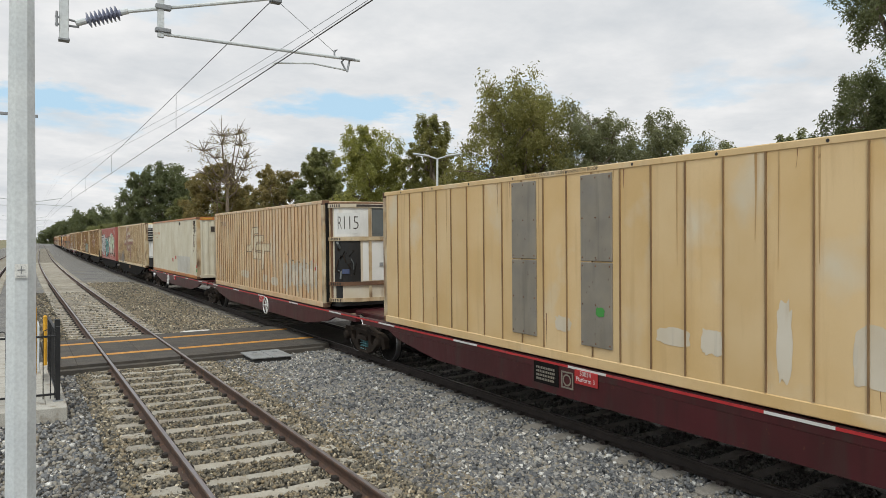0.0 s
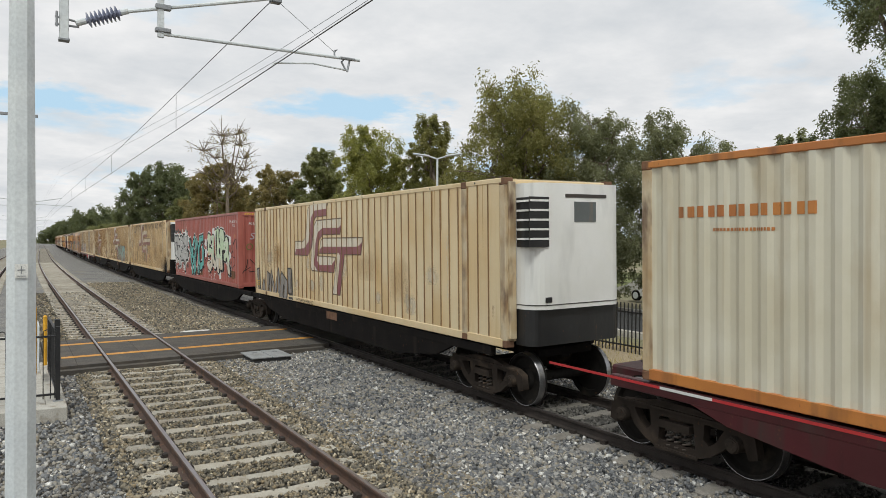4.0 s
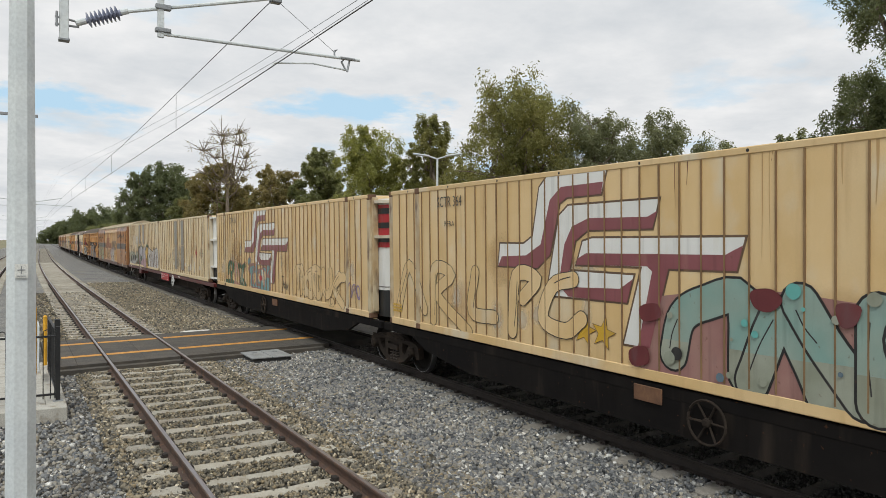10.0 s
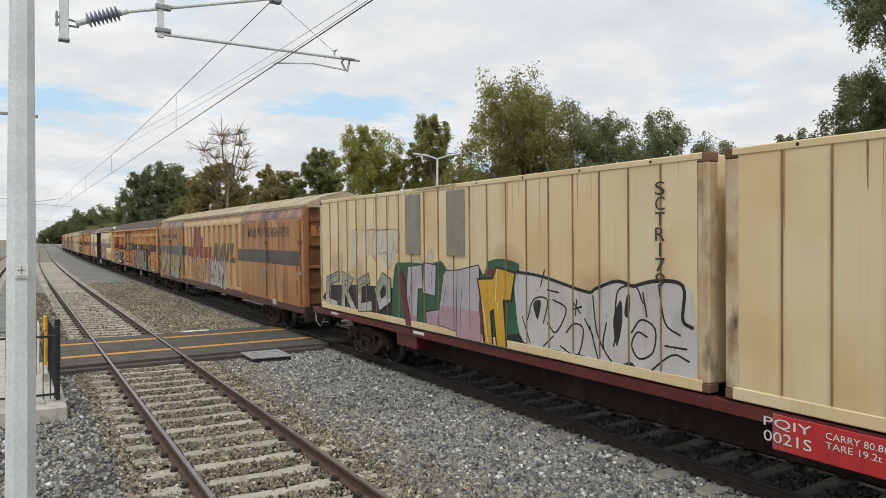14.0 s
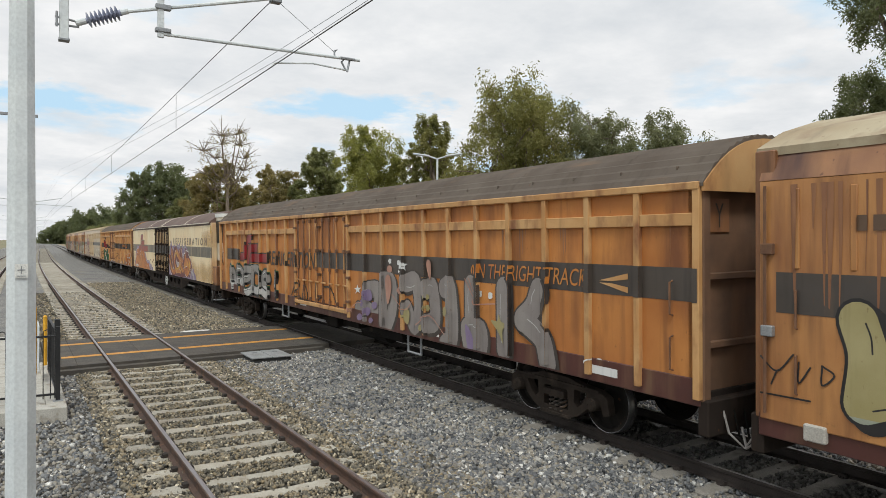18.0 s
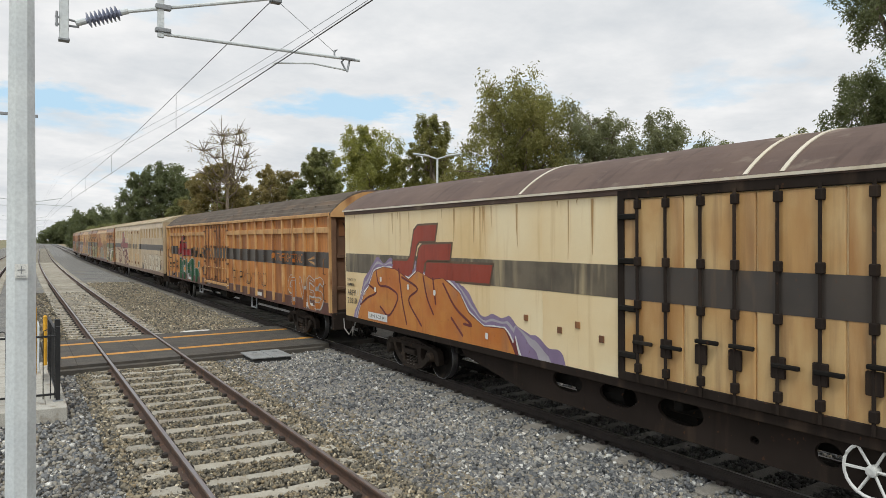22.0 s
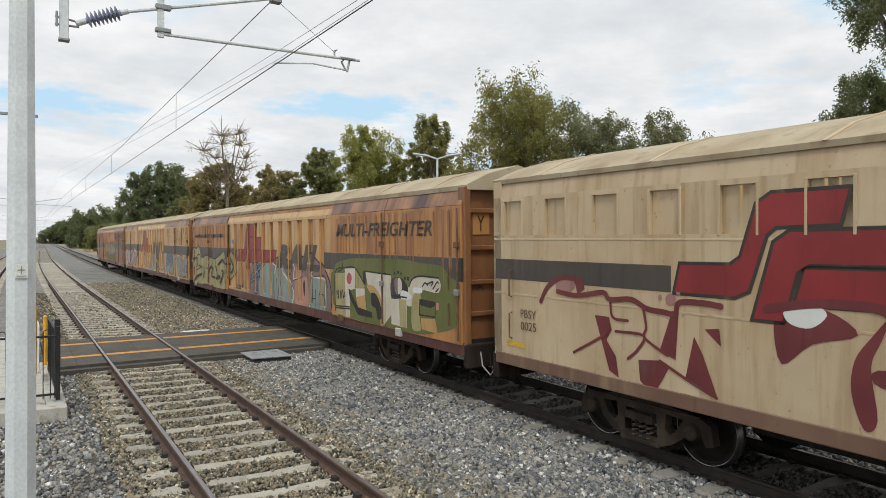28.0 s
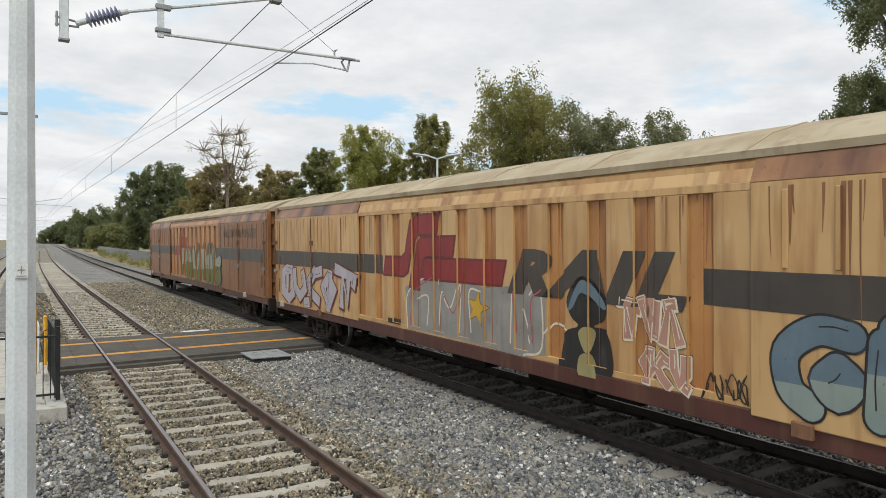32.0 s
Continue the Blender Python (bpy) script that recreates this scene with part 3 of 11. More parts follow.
MASTS = [SM, 58.0, 106.0, 156.0, 210.0, 270.0, 340.0]
for s in MASTS[1:]:
    o = off(s)
    q = empty("line_mast", "grey mast with a cantilever arm over the track", "mast", "overhead line masts")
    part("pole", mast(s), "galv", q)
    part("cantilever_tube", tubes((((0.05 + o, s, 5.4), (0.9 + o, s, 5.5), (2.75 + o, s, 5.85)), 0.03), (((0.05 + o, s, 7.6), (1.1 + o, s, 7.6)), 0.04), n=6), "galv", q)
    part("register_tube", tubes((((1.2 + o, s, 5.35), (3.4 + o, s, 5.28)), 0.025), (((0.05 + o, s, 5.1), (1.2 + o, s, 5.35)), 0.03), n=6), "galv", q)
    part("insulator", tubes((((0.3 + o, s, 5.42), (0.7 + o, s, 5.47)), 0.07), (((1.0 + o, s, 7.65), (1.0 + o, s, 7.9)), 0.06), n=8), "porcelain", q)
    for sd in (-1,):
        part("far_arm", tubes((((0 + o, s, 5.6), (-2.3 + o, s, 5.85)), 0.03), (((-0.1 + o, s, 5.2), (-2.6 + o, s, 5.3)), 0.025), n=6), "galv", q)
s = 30.0
q = empty("line_mast", "plain grey mast with a cross arm for the feeder wires", "mast", "overhead line masts")
part("pole", mast(s, x=-0.02, tall=7.8, r0=0.13), "galv", q)
part("cross_arm", bevelled((-2.4, 0.62, s - 0.05, s + 0.05, 7.36, 7.46), w=0.01), "galv_dark", q)


def wire(name, label, pts, r=0.006, material="wire"):
    w = empty(name, label, "overhead wire", "overhead wires")
    part("strand", tubes((pts, r), n=5), material, w)
    return w


zig = lambda s: NEAR_X + off(s)
cpts = [(zig(s), s, 4.96 + 0.0045 * min(max(s, 0), 45)) for s in (-41, 0, SM, 15, 26, 40, 58, 80, 106, 130, 156, 210, 270, 340)]
cw = wire("contact_wire", "dark copper contact wire above the near track", cpts, 0.0065)
msg = []
for s0, s1 in zip([-41.0] + MASTS, MASTS):
    for f in (0, 0.15, 0.3, 0.5, 0.7, 0.85):
        s = s0 + (s1 - s0) * f
        msg.append((zig(s), s, 5.82 - 0.14 * 4 * f * (1 - f) * (1.25 if f < 0.4 else 0.7)))
mw = wire("messenger_wire", "catenary wire sagging between the masts", msg, 0.006)


def msg_z(s):
    for p_, q_ in zip(msg, msg[1:]):
        if p_[1] <= s <= q_[1]:
            f = (s - p_[1]) / (q_[1] - p_[1])
            return p_[2] + f * (q_[2] - p_[2])
    return 5.6


for s in (14.6, 25.75, 36.0, 46.0, 66.0, 78.0, 90.0):
    part("dropper", tubes((((zig(s), s, 5.02), (zig(s), s, msg_z(s))), 0.004), n=4), "wire", mw)
# two feeder wires that climb from low over the near track to the tops of the masts down the line
for near in ([(-12, 5.2), (6.2, 5.18), (8.45, 5.24), (11.2, 5.33), (15.26, 5.52), (26.6, 6.11), (38.6, 6.84), (62.0, 8.3)],
             [(-12, 5.15), (5.96, 5.11), (8.45, 5.13), (11.2, 5.23), (15.26, 5.38), (26.6, 5.91), (38.6, 6.53), (62.0, 7.75)]):
    wire("feeder_wire", "thin feeder wire running down the line", [(2.8, s, z) for s, z in near] + [(2.8 + off(156) - 1.4, 156.0, 7.9), (1.2 + off(340), 340.0, 7.9)], 0.0032, "galv_dark")

# ---- train: paints ----
def paint(key, a, b=None, **kw):
    d = dict(scale=1.2, rough=0.42, spec=0.5, bump=0.03, fine=110, grain=0.06, stain=(0.30, 0.17, 0.08), stain_amount=0.3, stain_scale=2.2, stain_stretch=(1, 1.4, 0.22), streak=tuple(c * 0.45 for c in a), streak_amount=0.3, dent=0.3, speck=tuple(0.45 * c + 0.4 * q for c, q in zip(a, (0.17, 0.075, 0.035))) if max(a) < 0.6 else None)
    d.update(kw)
    M[key] = surf(key, a, b, **d)


RUST = (0.20, 0.085, 0.035)
paint("end_grime", (0.19, 0.10, 0.055), (0.12, 0.066, 0.04), scale=2, rough=0.8, stain=(0.20, 0.10, 0.05), stain_amount=0.35)
paint("post_worn", (0.60, 0.50, 0.34), (0.46, 0.32, 0.17), scale=2.5, stain=(0.10, 0.05, 0.03), stain_amount=0.5, stain_scale=4, stain_stretch=(1, 1, 0.4), streak=(0.16, 0.08, 0.04), streak_amount=0.5)
paint("door_cream", (0.62, 0.44, 0.22), (0.52, 0.30, 0.115), scale=1.2, stain=(0.40, 0.20, 0.07), stain_amount=0.62, stain_scale=1.4, stain_stretch=(1, 1.6, 0.3), streak=(0.20, 0.10, 0.05), streak_amount=0.55)
paint("cream_tan", (0.75, 0.55, 0.30), (0.67, 0.455, 0.205), scale=0.7, stain=(0.70, 0.64, 0.51), stain_amount=0.38, stain_scale=0.9, stain_stretch=(1, 1, 0.8), obj=0.05, streak=(0.55, 0.36, 0.17), streak_amount=0.34)
paint("cream_pale", (0.75, 0.62, 0.40), (0.68, 0.50, 0.27), scale=0.6, stain=(0.60, 0.41, 0.19), stain_amount=0.45, stain_scale=0.55, stain_stretch=(1, 0.6, 0.9), obj=0.04, streak=(0.58, 0.42, 0.21), streak_amount=0.3)
paint("worn_tan", (0.72, 0.55, 0.34), (0.66, 0.42, 0.22), stain=(0.70, 0.62, 0.50), stain_amount=0.4, stain_scale=1.6, stain_stretch=(1, 1.2, 0.5), obj=0.06, streak=(0.40, 0.22, 0.10), streak_amount=0.5)
paint("iso_cream", (0.66, 0.62, 0.50), (0.58, 0.53, 0.40), stain=(0.48, 0.39, 0.25), stain_amount=0.34, stain_scale=1.5, stain_stretch=(1, 1, 0.4), streak=(0.46, 0.36, 0.22), streak_amount=0.36)
paint("ghost_panel", (0.55, 0.535, 0.49), (0.50, 0.48, 0.42), stain=(0.44, 0.36, 0.24), stain_amount=0.3)
paint("iso_red", (0.41, 0.125, 0.10), (0.35, 0.10, 0.08), stain=(0.20, 0.07, 0.035), stain_amount=0.4, stain_scale=1.5)
paint("run_rust", (0.30, 0.14, 0.06), (0.22, 0.095, 0.045), stain=(0.12, 0.06, 0.035), stain_amount=0.4)
paint("run_dark", (0.25, 0.11, 0.052), (0.33, 0.15, 0.065), stain=(0.16, 0.07, 0.04), stain_amount=0.45)
paint("run_tan", (0.56, 0.38, 0.18), (0.48, 0.29, 0.12), stain=(0.38, 0.22, 0.1), stain_amount=0.3)
paint("rust", (0.21, 0.105, 0.055), (0.13, 0.065, 0.038), scale=5, rough=0.85, bump=0.3, stain=(0.35, 0.17, 0.07), stain_amount=0.4, stain_scale=6, stain_stretch=(1, 1, 0.5))
paint("orange_rail", (0.56, 0.22, 0.05), (0.45, 0.16, 0.045), stain=RUST, stain_amount=0.35)
# brown tone for the shaded grooves between container panels
paint("seam", (0.30, 0.19, 0.09), (0.20, 0.12, 0.06), rough=0.8)
paint("grey_patch", (0.23, 0.21, 0.18), (0.28, 0.25, 0.2), scale=3, stain=(0.16, 0.145, 0.12), stain_amount=0.4)
paint("brown_van", (0.50, 0.245, 0.085), (0.40, 0.175, 0.06), scale=0.8, stain=(0.20, 0.075, 0.033), stain_amount=0.5, stain_scale=1.3, stain_stretch=(1, 1.6, 0.25), streak=(0.13, 0.055, 0.028), streak_amount=0.55, obj=0.08)
paint("tan_van", (0.60, 0.385, 0.18), (0.52, 0.30, 0.12), scale=0.8, stain=(0.33, 0.15, 0.06), stain_amount=0.45, stain_scale=1.3, stain_stretch=(1, 1.6, 0.25), streak=(0.20, 0.09, 0.04), streak_amount=0.45, obj=0.06)
paint("dark_van", (0.30, 0.135, 0.055), (0.22, 0.095, 0.042), scale=0.8, stain=(0.11, 0.05, 0.028), stain_amount=0.5, stain_scale=1.3, stain_stretch=(1, 1.6, 0.25), streak=(0.07, 0.035, 0.022), streak_amount=0.5, obj=0.06)
paint("rusty_top", (0.17, 0.075, 0.05), (0.40, 0.20, 0.09), scale=0.9, stain=(0.07, 0.036, 0.034), stain_amount=0.72, stain_scale=0.9, streak=(0.10, 0.045, 0.03), streak_amount=0.5)
paint("louvre", (0.56, 0.235, 0.066), (0.43, 0.16, 0.045), scale=0.7, rough=0.6, spec=0.3, stain=(0.20, 0.075, 0.032), stain_amount=0.5, stain_scale=1.1, stain_stretch=(1, 1.4, 0.35), streak=(0.20, 0.08, 0.035), streak_amount=0.45, obj=0.09)
paint("louvre_rib", (0.60, 0.36, 0.16), (0.50, 0.26, 0.10), rough=0.6, spec=0.3, stain=(0.24, 0.10, 0.045), stain_amount=0.5, stain_scale=3.0, stain_stretch=(1, 1, 0.5), obj=0.06)
paint("reefer_cream", (0.86, 0.72, 0.47), (0.80, 0.61, 0.34), scale=0.5, stain=(0.70, 0.47, 0.20), stain_amount=0.45, stain_scale=0.5, stain_stretch=(1, 0.8, 0.7), streak=(0.62, 0.43, 0.2), streak_amount=0.34)
paint("van_cream", (0.56, 0.44, 0.29), (0.50, 0.37, 0.23), scale=0.8, stain=(0.40, 0.27, 0.14), stain_amount=0.4, stain_scale=1.3, stain_stretch=(1, 1.6, 0.25), obj=0.05, streak=(0.30, 0.19, 0.09), streak_amount=0.45)
paint("roof_grey", (0.14, 0.115, 0.095), (0.11, 0.088, 0.072), scale=1.5, rough=0.85, spec=0.15, stain=(0.19, 0.13, 0.09), stain_amount=0.4, stain_stretch=(1, 0.3, 1))
paint("roof_brown", (0.115, 0.075, 0.062), (0.15, 0.10, 0.08), scale=1.2, rough=0.8, stain=(0.34, 0.28, 0.22), stain_amount=0.22, stain_scale=2.5, stain_stretch=(1, 0.6, 1))
paint("roof_tan", (0.46, 0.39, 0.27), (0.36, 0.28, 0.18), scale=1.0, rough=0.85, stain=(0.25, 0.17, 0.11), stain_amount=0.4, stain_stretch=(1, 1, 1))
paint("wagon_red", (0.07, 0.0095, 0.013), (0.05, 0.008, 0.010), stain=(0.045, 0.025, 0.022), stain_amount=0.45, stain_scale=2.5)
paint("wagon_red_worn", (0.14, 0.024, 0.024), (0.105, 0.02, 0.02), stain=(0.06, 0.03, 0.024), stain_amount=0.45)
paint("wagon_black", (0.009, 0.008, 0.008), (0.014, 0.012, 0.011), rough=0.9, stain=(0.038, 0.029, 0.023), stain_amount=0.35, spec=0.1)
paint("underframe", (0.032, 0.024, 0.02), (0.025, 0.019, 0.016), rough=0.85, stain=(0.075, 0.052, 0.037), stain_amount=0.35, spec=0.1)
paint("skirt_tan", (0.20, 0.12, 0.08), (0.15, 0.08, 0.055), stain=(0.30, 0.20, 0.12), stain_amount=0.4)
paint("skirt_red", (0.105, 0.036, 0.028), (0.08, 0.029, 0.024), stain=(0.16, 0.085, 0.05), stain_amount=0.45)
paint("bogie_grey", (0.042, 0.033, 0.027), (0.030, 0.024, 0.02), scale=4, rough=0.9, bump=0.25, stain=(0.085, 0.062, 0.045), stain_amount=0.4, stain_stretch=(1, 1, 1), spec=0.1)
paint("wheel_dark", (0.013, 0.012, 0.011), (0.02, 0.018, 0.016), rough=0.85, stain=(0.07, 0.055, 0.04), stain_amount=0.3, stain_stretch=(1, 1, 1), spec=0.1)
M["tyre_steel"] = surf("tyre_steel", (0.42, 0.42, 0.43), (0.32, 0.31, 0.31), rough=0.35, metal=0.95, bump=0.03)
paint("spring", (0.075, 0.058, 0.046), (0.05, 0.04, 0.033), rough=0.7)
paint("spring_teal", (0.09, 0.23, 0.25), (0.07, 0.17, 0.19), rough=0.6)
paint("unit_white", (0.80, 0.79, 0.76), (0.74, 0.73, 0.69), stain=(0.60, 0.54, 0.42), stain_amount=0.22)
paint("unit_dirty", (0.66, 0.60, 0.49), (0.56, 0.47, 0.34), stain=(0.30, 0.19, 0.1), stain_amount=0.4)
paint("unit_red", (0.42, 0.02, 0.03), (0.36, 0.02, 0.025), stain_amount=0.1, rough=0.35)
paint("grille_black", (0.012, 0.012, 0.013), (0.02, 0.02, 0.02), rough=0.45, stain_amount=0.1)
paint("pane_grey", (0.13, 0.145, 0.145), (0.10, 0.11, 0.11), rough=0.4, stain_amount=0.15)
paint("stripe", (0.055, 0.047, 0.043), (0.075, 0.06, 0.05), stain=(0.17, 0.11, 0.065), stain_amount=0.28)
paint("stripe_worn", (0.17, 0.14, 0.10), (0.10, 0.082, 0.06), scale=2, stain=(0.42, 0.34, 0.21), stain_amount=0.5, stain_scale=3, stain_stretch=(1, 1.6, 0.12), streak=(0.06, 0.045, 0.033), streak_amount=0.55)
paint("logo_red", (0.27, 0.085, 0.095), (0.235, 0.07, 0.08), stain=(0.36, 0.17, 0.14), stain_amount=0.3)
paint("logo_deep", (0.29, 0.025, 0.028), (0.22, 0.02, 0.024), stain=(0.16, 0.03, 0.03), stain_amount=0.35)
paint("logo_brick", (0.33, 0.045, 0.022), (0.28, 0.04, 0.02), stain=(0.22, 0.04, 0.025), stain_amount=0.25)
paint("logo_faded", (0.72, 0.62, 0.45), (0.68, 0.56, 0.37), stain=(0.60, 0.42, 0.22), stain_amount=0.3)
paint("logo_white", (0.72, 0.66, 0.55), (0.66, 0.57, 0.43), stain=(0.5, 0.38, 0.22), stain_amount=0.3)
paint("ink", (0.03, 0.024, 0.02), (0.05, 0.038, 0.03), stain_amount=0.15)
paint("ink_brown", (0.11, 0.065, 0.04), (0.15, 0.09, 0.05), stain_amount=0.2)
for key, a, b in (("spray_black", (0.014, 0.013, 0.014), (0.025, 0.023, 0.023)), ("spray_white", (0.74, 0.74, 0.72), (0.66, 0.66, 0.63)),
                  ("spray_silver", (0.40, 0.39, 0.38), (0.52, 0.51, 0.49)), ("spray_grey", (0.25, 0.235, 0.22), (0.32, 0.30, 0.28)),
                  ("spray_lilac", (0.46, 0.43, 0.47), (0.40, 0.37, 0.41)), ("spray_wash", (0.22, 0.36, 0.32), (0.30, 0.38, 0.33)), ("spray_rose", (0.30, 0.14, 0.13), (0.36, 0.2, 0.17)), ("spray_teal", (0.15, 0.46, 0.42), (0.12, 0.39, 0.36)), ("spray_teal_dull", (0.15, 0.31, 0.33), (0.20, 0.34, 0.34)), ("spray_sage_blue", (0.21, 0.27, 0.25), (0.27, 0.32, 0.30)), ("spray_ash", (0.52, 0.49, 0.49), (0.60, 0.57, 0.54)), ("spray_tan", (0.52, 0.31, 0.12), (0.44, 0.25, 0.09)), ("spray_ashen", (0.30, 0.27, 0.25), (0.24, 0.21, 0.20)), ("spray_rosy", (0.50, 0.10, 0.13), (0.42, 0.09, 0.11)),
                  ("spray_mint", (0.50, 0.62, 0.42), (0.60, 0.66, 0.50)), ("spray_green", (0.022, 0.088, 0.044), (0.038, 0.12, 0.06)),
                  ("spray_olive", (0.115, 0.13, 0.03), (0.15, 0.16, 0.045)), ("spray_pink", (0.47, 0.30, 0.34), (0.42, 0.27, 0.33)),
                  ("spray_maroon", (0.13, 0.022, 0.026), (0.17, 0.032, 0.034)), ("spray_moss", (0.035, 0.062, 0.055), (0.05, 0.08, 0.07)), ("spray_yellow", (0.62, 0.37, 0.03), (0.55, 0.31, 0.03)),
                  ("spray_orange", (0.50, 0.155, 0.03), (0.56, 0.23, 0.05)), ("spray_amber", (0.60, 0.29, 0.05), (0.47, 0.135, 0.035)),
                  ("spray_purple", (0.22, 0.16, 0.27), (0.28, 0.21, 0.34)), ("spray_blue", (0.105, 0.155, 0.20), (0.145, 0.205, 0.25)),
                  ("spray_navy", (0.05, 0.07, 0.16), (0.07, 0.10, 0.2)), ("spray_khaki", (0.33, 0.28, 0.12), (0.40, 0.345, 0.17)),
                  ("spray_salmon", (0.50, 0.27, 0.2), (0.44, 0.23, 0.17)), ("spray_sage", (0.27, 0.29, 0.22), (0.35, 0.37, 0.3)),
                  ("sticker_red", (0.52, 0.03, 0.035), (0.46, 0.03, 0.03)), ("sticker_green", (0.06, 0.30, 0.06), (0.05, 0.25, 0.05)),
                  ("sticker_yellow", (0.65, 0.40, 0.04), (0.6, 0.36, 0.04))):
    paint(key, a, b, scale=1.6, stain=tuple(0.6 * c + 0.06 for c in a), stain_amount=0.33, stain_scale=2.5, stain_stretch=(1, 1, 0.5), rough=0.5)

paint("scuff", (0.62, 0.58, 0.49), (0.55, 0.50, 0.41), scale=3, stain=(0.60, 0.44, 0.24), stain_amount=0.45, stain_scale=4)
paint("spray_mauve", (0.20, 0.13, 0.13), (0.25, 0.17, 0.17), scale=1.2, stain=(0.14, 0.10, 0.10), stain_amount=0.4)

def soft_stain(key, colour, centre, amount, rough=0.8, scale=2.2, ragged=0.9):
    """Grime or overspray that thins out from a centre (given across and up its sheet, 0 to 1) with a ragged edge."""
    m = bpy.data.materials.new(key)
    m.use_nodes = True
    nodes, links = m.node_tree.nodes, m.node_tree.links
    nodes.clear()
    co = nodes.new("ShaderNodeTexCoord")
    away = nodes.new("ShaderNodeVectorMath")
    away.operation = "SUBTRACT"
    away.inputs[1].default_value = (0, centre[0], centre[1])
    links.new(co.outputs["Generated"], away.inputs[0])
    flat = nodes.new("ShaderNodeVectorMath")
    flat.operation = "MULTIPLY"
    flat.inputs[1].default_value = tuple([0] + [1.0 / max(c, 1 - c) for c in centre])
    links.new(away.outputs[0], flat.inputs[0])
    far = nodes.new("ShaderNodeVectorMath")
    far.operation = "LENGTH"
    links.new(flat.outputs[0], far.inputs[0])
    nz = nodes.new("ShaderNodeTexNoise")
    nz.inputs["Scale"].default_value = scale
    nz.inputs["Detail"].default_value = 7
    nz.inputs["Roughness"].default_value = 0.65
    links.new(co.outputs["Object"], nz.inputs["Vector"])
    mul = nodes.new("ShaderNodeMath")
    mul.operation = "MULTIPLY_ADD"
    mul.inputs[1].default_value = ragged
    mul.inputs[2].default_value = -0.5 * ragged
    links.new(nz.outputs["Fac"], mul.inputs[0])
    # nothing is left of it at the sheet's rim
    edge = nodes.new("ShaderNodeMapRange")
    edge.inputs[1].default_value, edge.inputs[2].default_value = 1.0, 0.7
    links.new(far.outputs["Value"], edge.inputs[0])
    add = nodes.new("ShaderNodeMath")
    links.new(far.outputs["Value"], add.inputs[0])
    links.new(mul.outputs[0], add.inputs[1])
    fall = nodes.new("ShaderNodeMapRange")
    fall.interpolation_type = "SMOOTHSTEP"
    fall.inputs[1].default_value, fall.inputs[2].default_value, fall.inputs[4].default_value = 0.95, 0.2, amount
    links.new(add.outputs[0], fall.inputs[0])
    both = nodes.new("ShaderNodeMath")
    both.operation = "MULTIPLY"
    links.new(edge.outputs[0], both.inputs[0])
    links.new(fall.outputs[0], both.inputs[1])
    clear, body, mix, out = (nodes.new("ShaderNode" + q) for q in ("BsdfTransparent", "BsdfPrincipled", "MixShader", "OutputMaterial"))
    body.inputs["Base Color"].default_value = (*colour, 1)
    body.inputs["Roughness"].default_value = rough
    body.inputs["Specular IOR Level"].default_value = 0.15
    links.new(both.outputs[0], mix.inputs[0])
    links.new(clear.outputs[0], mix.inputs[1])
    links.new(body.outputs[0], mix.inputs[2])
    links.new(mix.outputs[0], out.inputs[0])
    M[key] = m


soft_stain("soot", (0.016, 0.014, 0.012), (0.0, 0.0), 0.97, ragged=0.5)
soft_stain("tan_stain", (0.54, 0.33, 0.13), (0.0, 0.3), 0.42, 0.5, 0.9, 1.3)
soft_stain("tan_cloud", (0.56, 0.38, 0.20), (0.5, 0.4), 0.3, 0.6, 1.2, 1.2)
soft_stain("chalk", (0.70, 0.64, 0.52), (0.5, 0.4), 0.5, 0.7, 2.5, 1.3)
soft_stain("spray_mist", (0.72, 0.72, 0.70), (0.5, 0.5), 0.95, 0.6, 6.0, 0.4)


# ---- train: drawing on a side wall ----
SIDE = 1.25


def clip(poly, k, value, keep_above):
    out = []
    for p, q in zip(poly, poly[1:] + poly[:1]):
        a, b = (p[k] >= value) == keep_above, (q[k] >= value) == keep_above
        if a:
            out.append(p)
        if a != b:
            f = (value - p[k]) / (q[k] - p[k])
            out.append(tuple(u + f * (v - u) for u, v in zip(p, q)))
    return out


def welded(me):
    """Join the neighbouring pieces of one stroke."""
    bm = bmesh.new()
    bm.from_mesh(me)
    bmesh.ops.remove_doubles(bm, verts=bm.verts[:], dist=0.0004)
    bm.to_mesh(me)
    bm.free()
    return me


def cut_into(poly, marks):
    """Cut a polygon at upright lines."""
    out, rest = [], list(poly)
    for m in marks:
        if len(rest) < 3 or max(q[0] for q in rest) <= m:
            break
        if min(q[0] for q in rest) < m:
            out.append(clip(rest, 0, m, False))
            rest = clip(rest, 0, m, True)
    return [q for q in out + [rest] if len(q) > 2]


def wave_mesh(polys, lift, relief, step):
    """A painted shape that follows a corrugated wall: relief = ("wave", first, pitch, count, depth)."""
    _, first, p, count, d, width = relief
    marks, depth = [], []
    for i in range(count):
        for f, q in ((0, 0), (0.27, 0), (0.5, -d), (0.77, -d)):
            marks.append(first + (i + f) * p)
            depth.append(q)
    marks.append(first + count * p)
    depth.append(0.0)
    marks, depth = [-m for m in reversed(marks)], depth[::-1]      # a runs against the wall's own y
    verts, faces = [], []
    for k, poly in enumerate(polys):
        for q in cut_into(poly, marks):
            faces.append(tuple(range(len(verts), len(verts) + len(q))))
            verts += [(-(width + float(np.interp(a, marks, depth)) + lift + step * (k % 6)), -a, z) for a, z in q]
    me = bpy.data.meshes.new("paint")
    me.from_pydata(verts, [], faces)
    return welded(me) if step else me


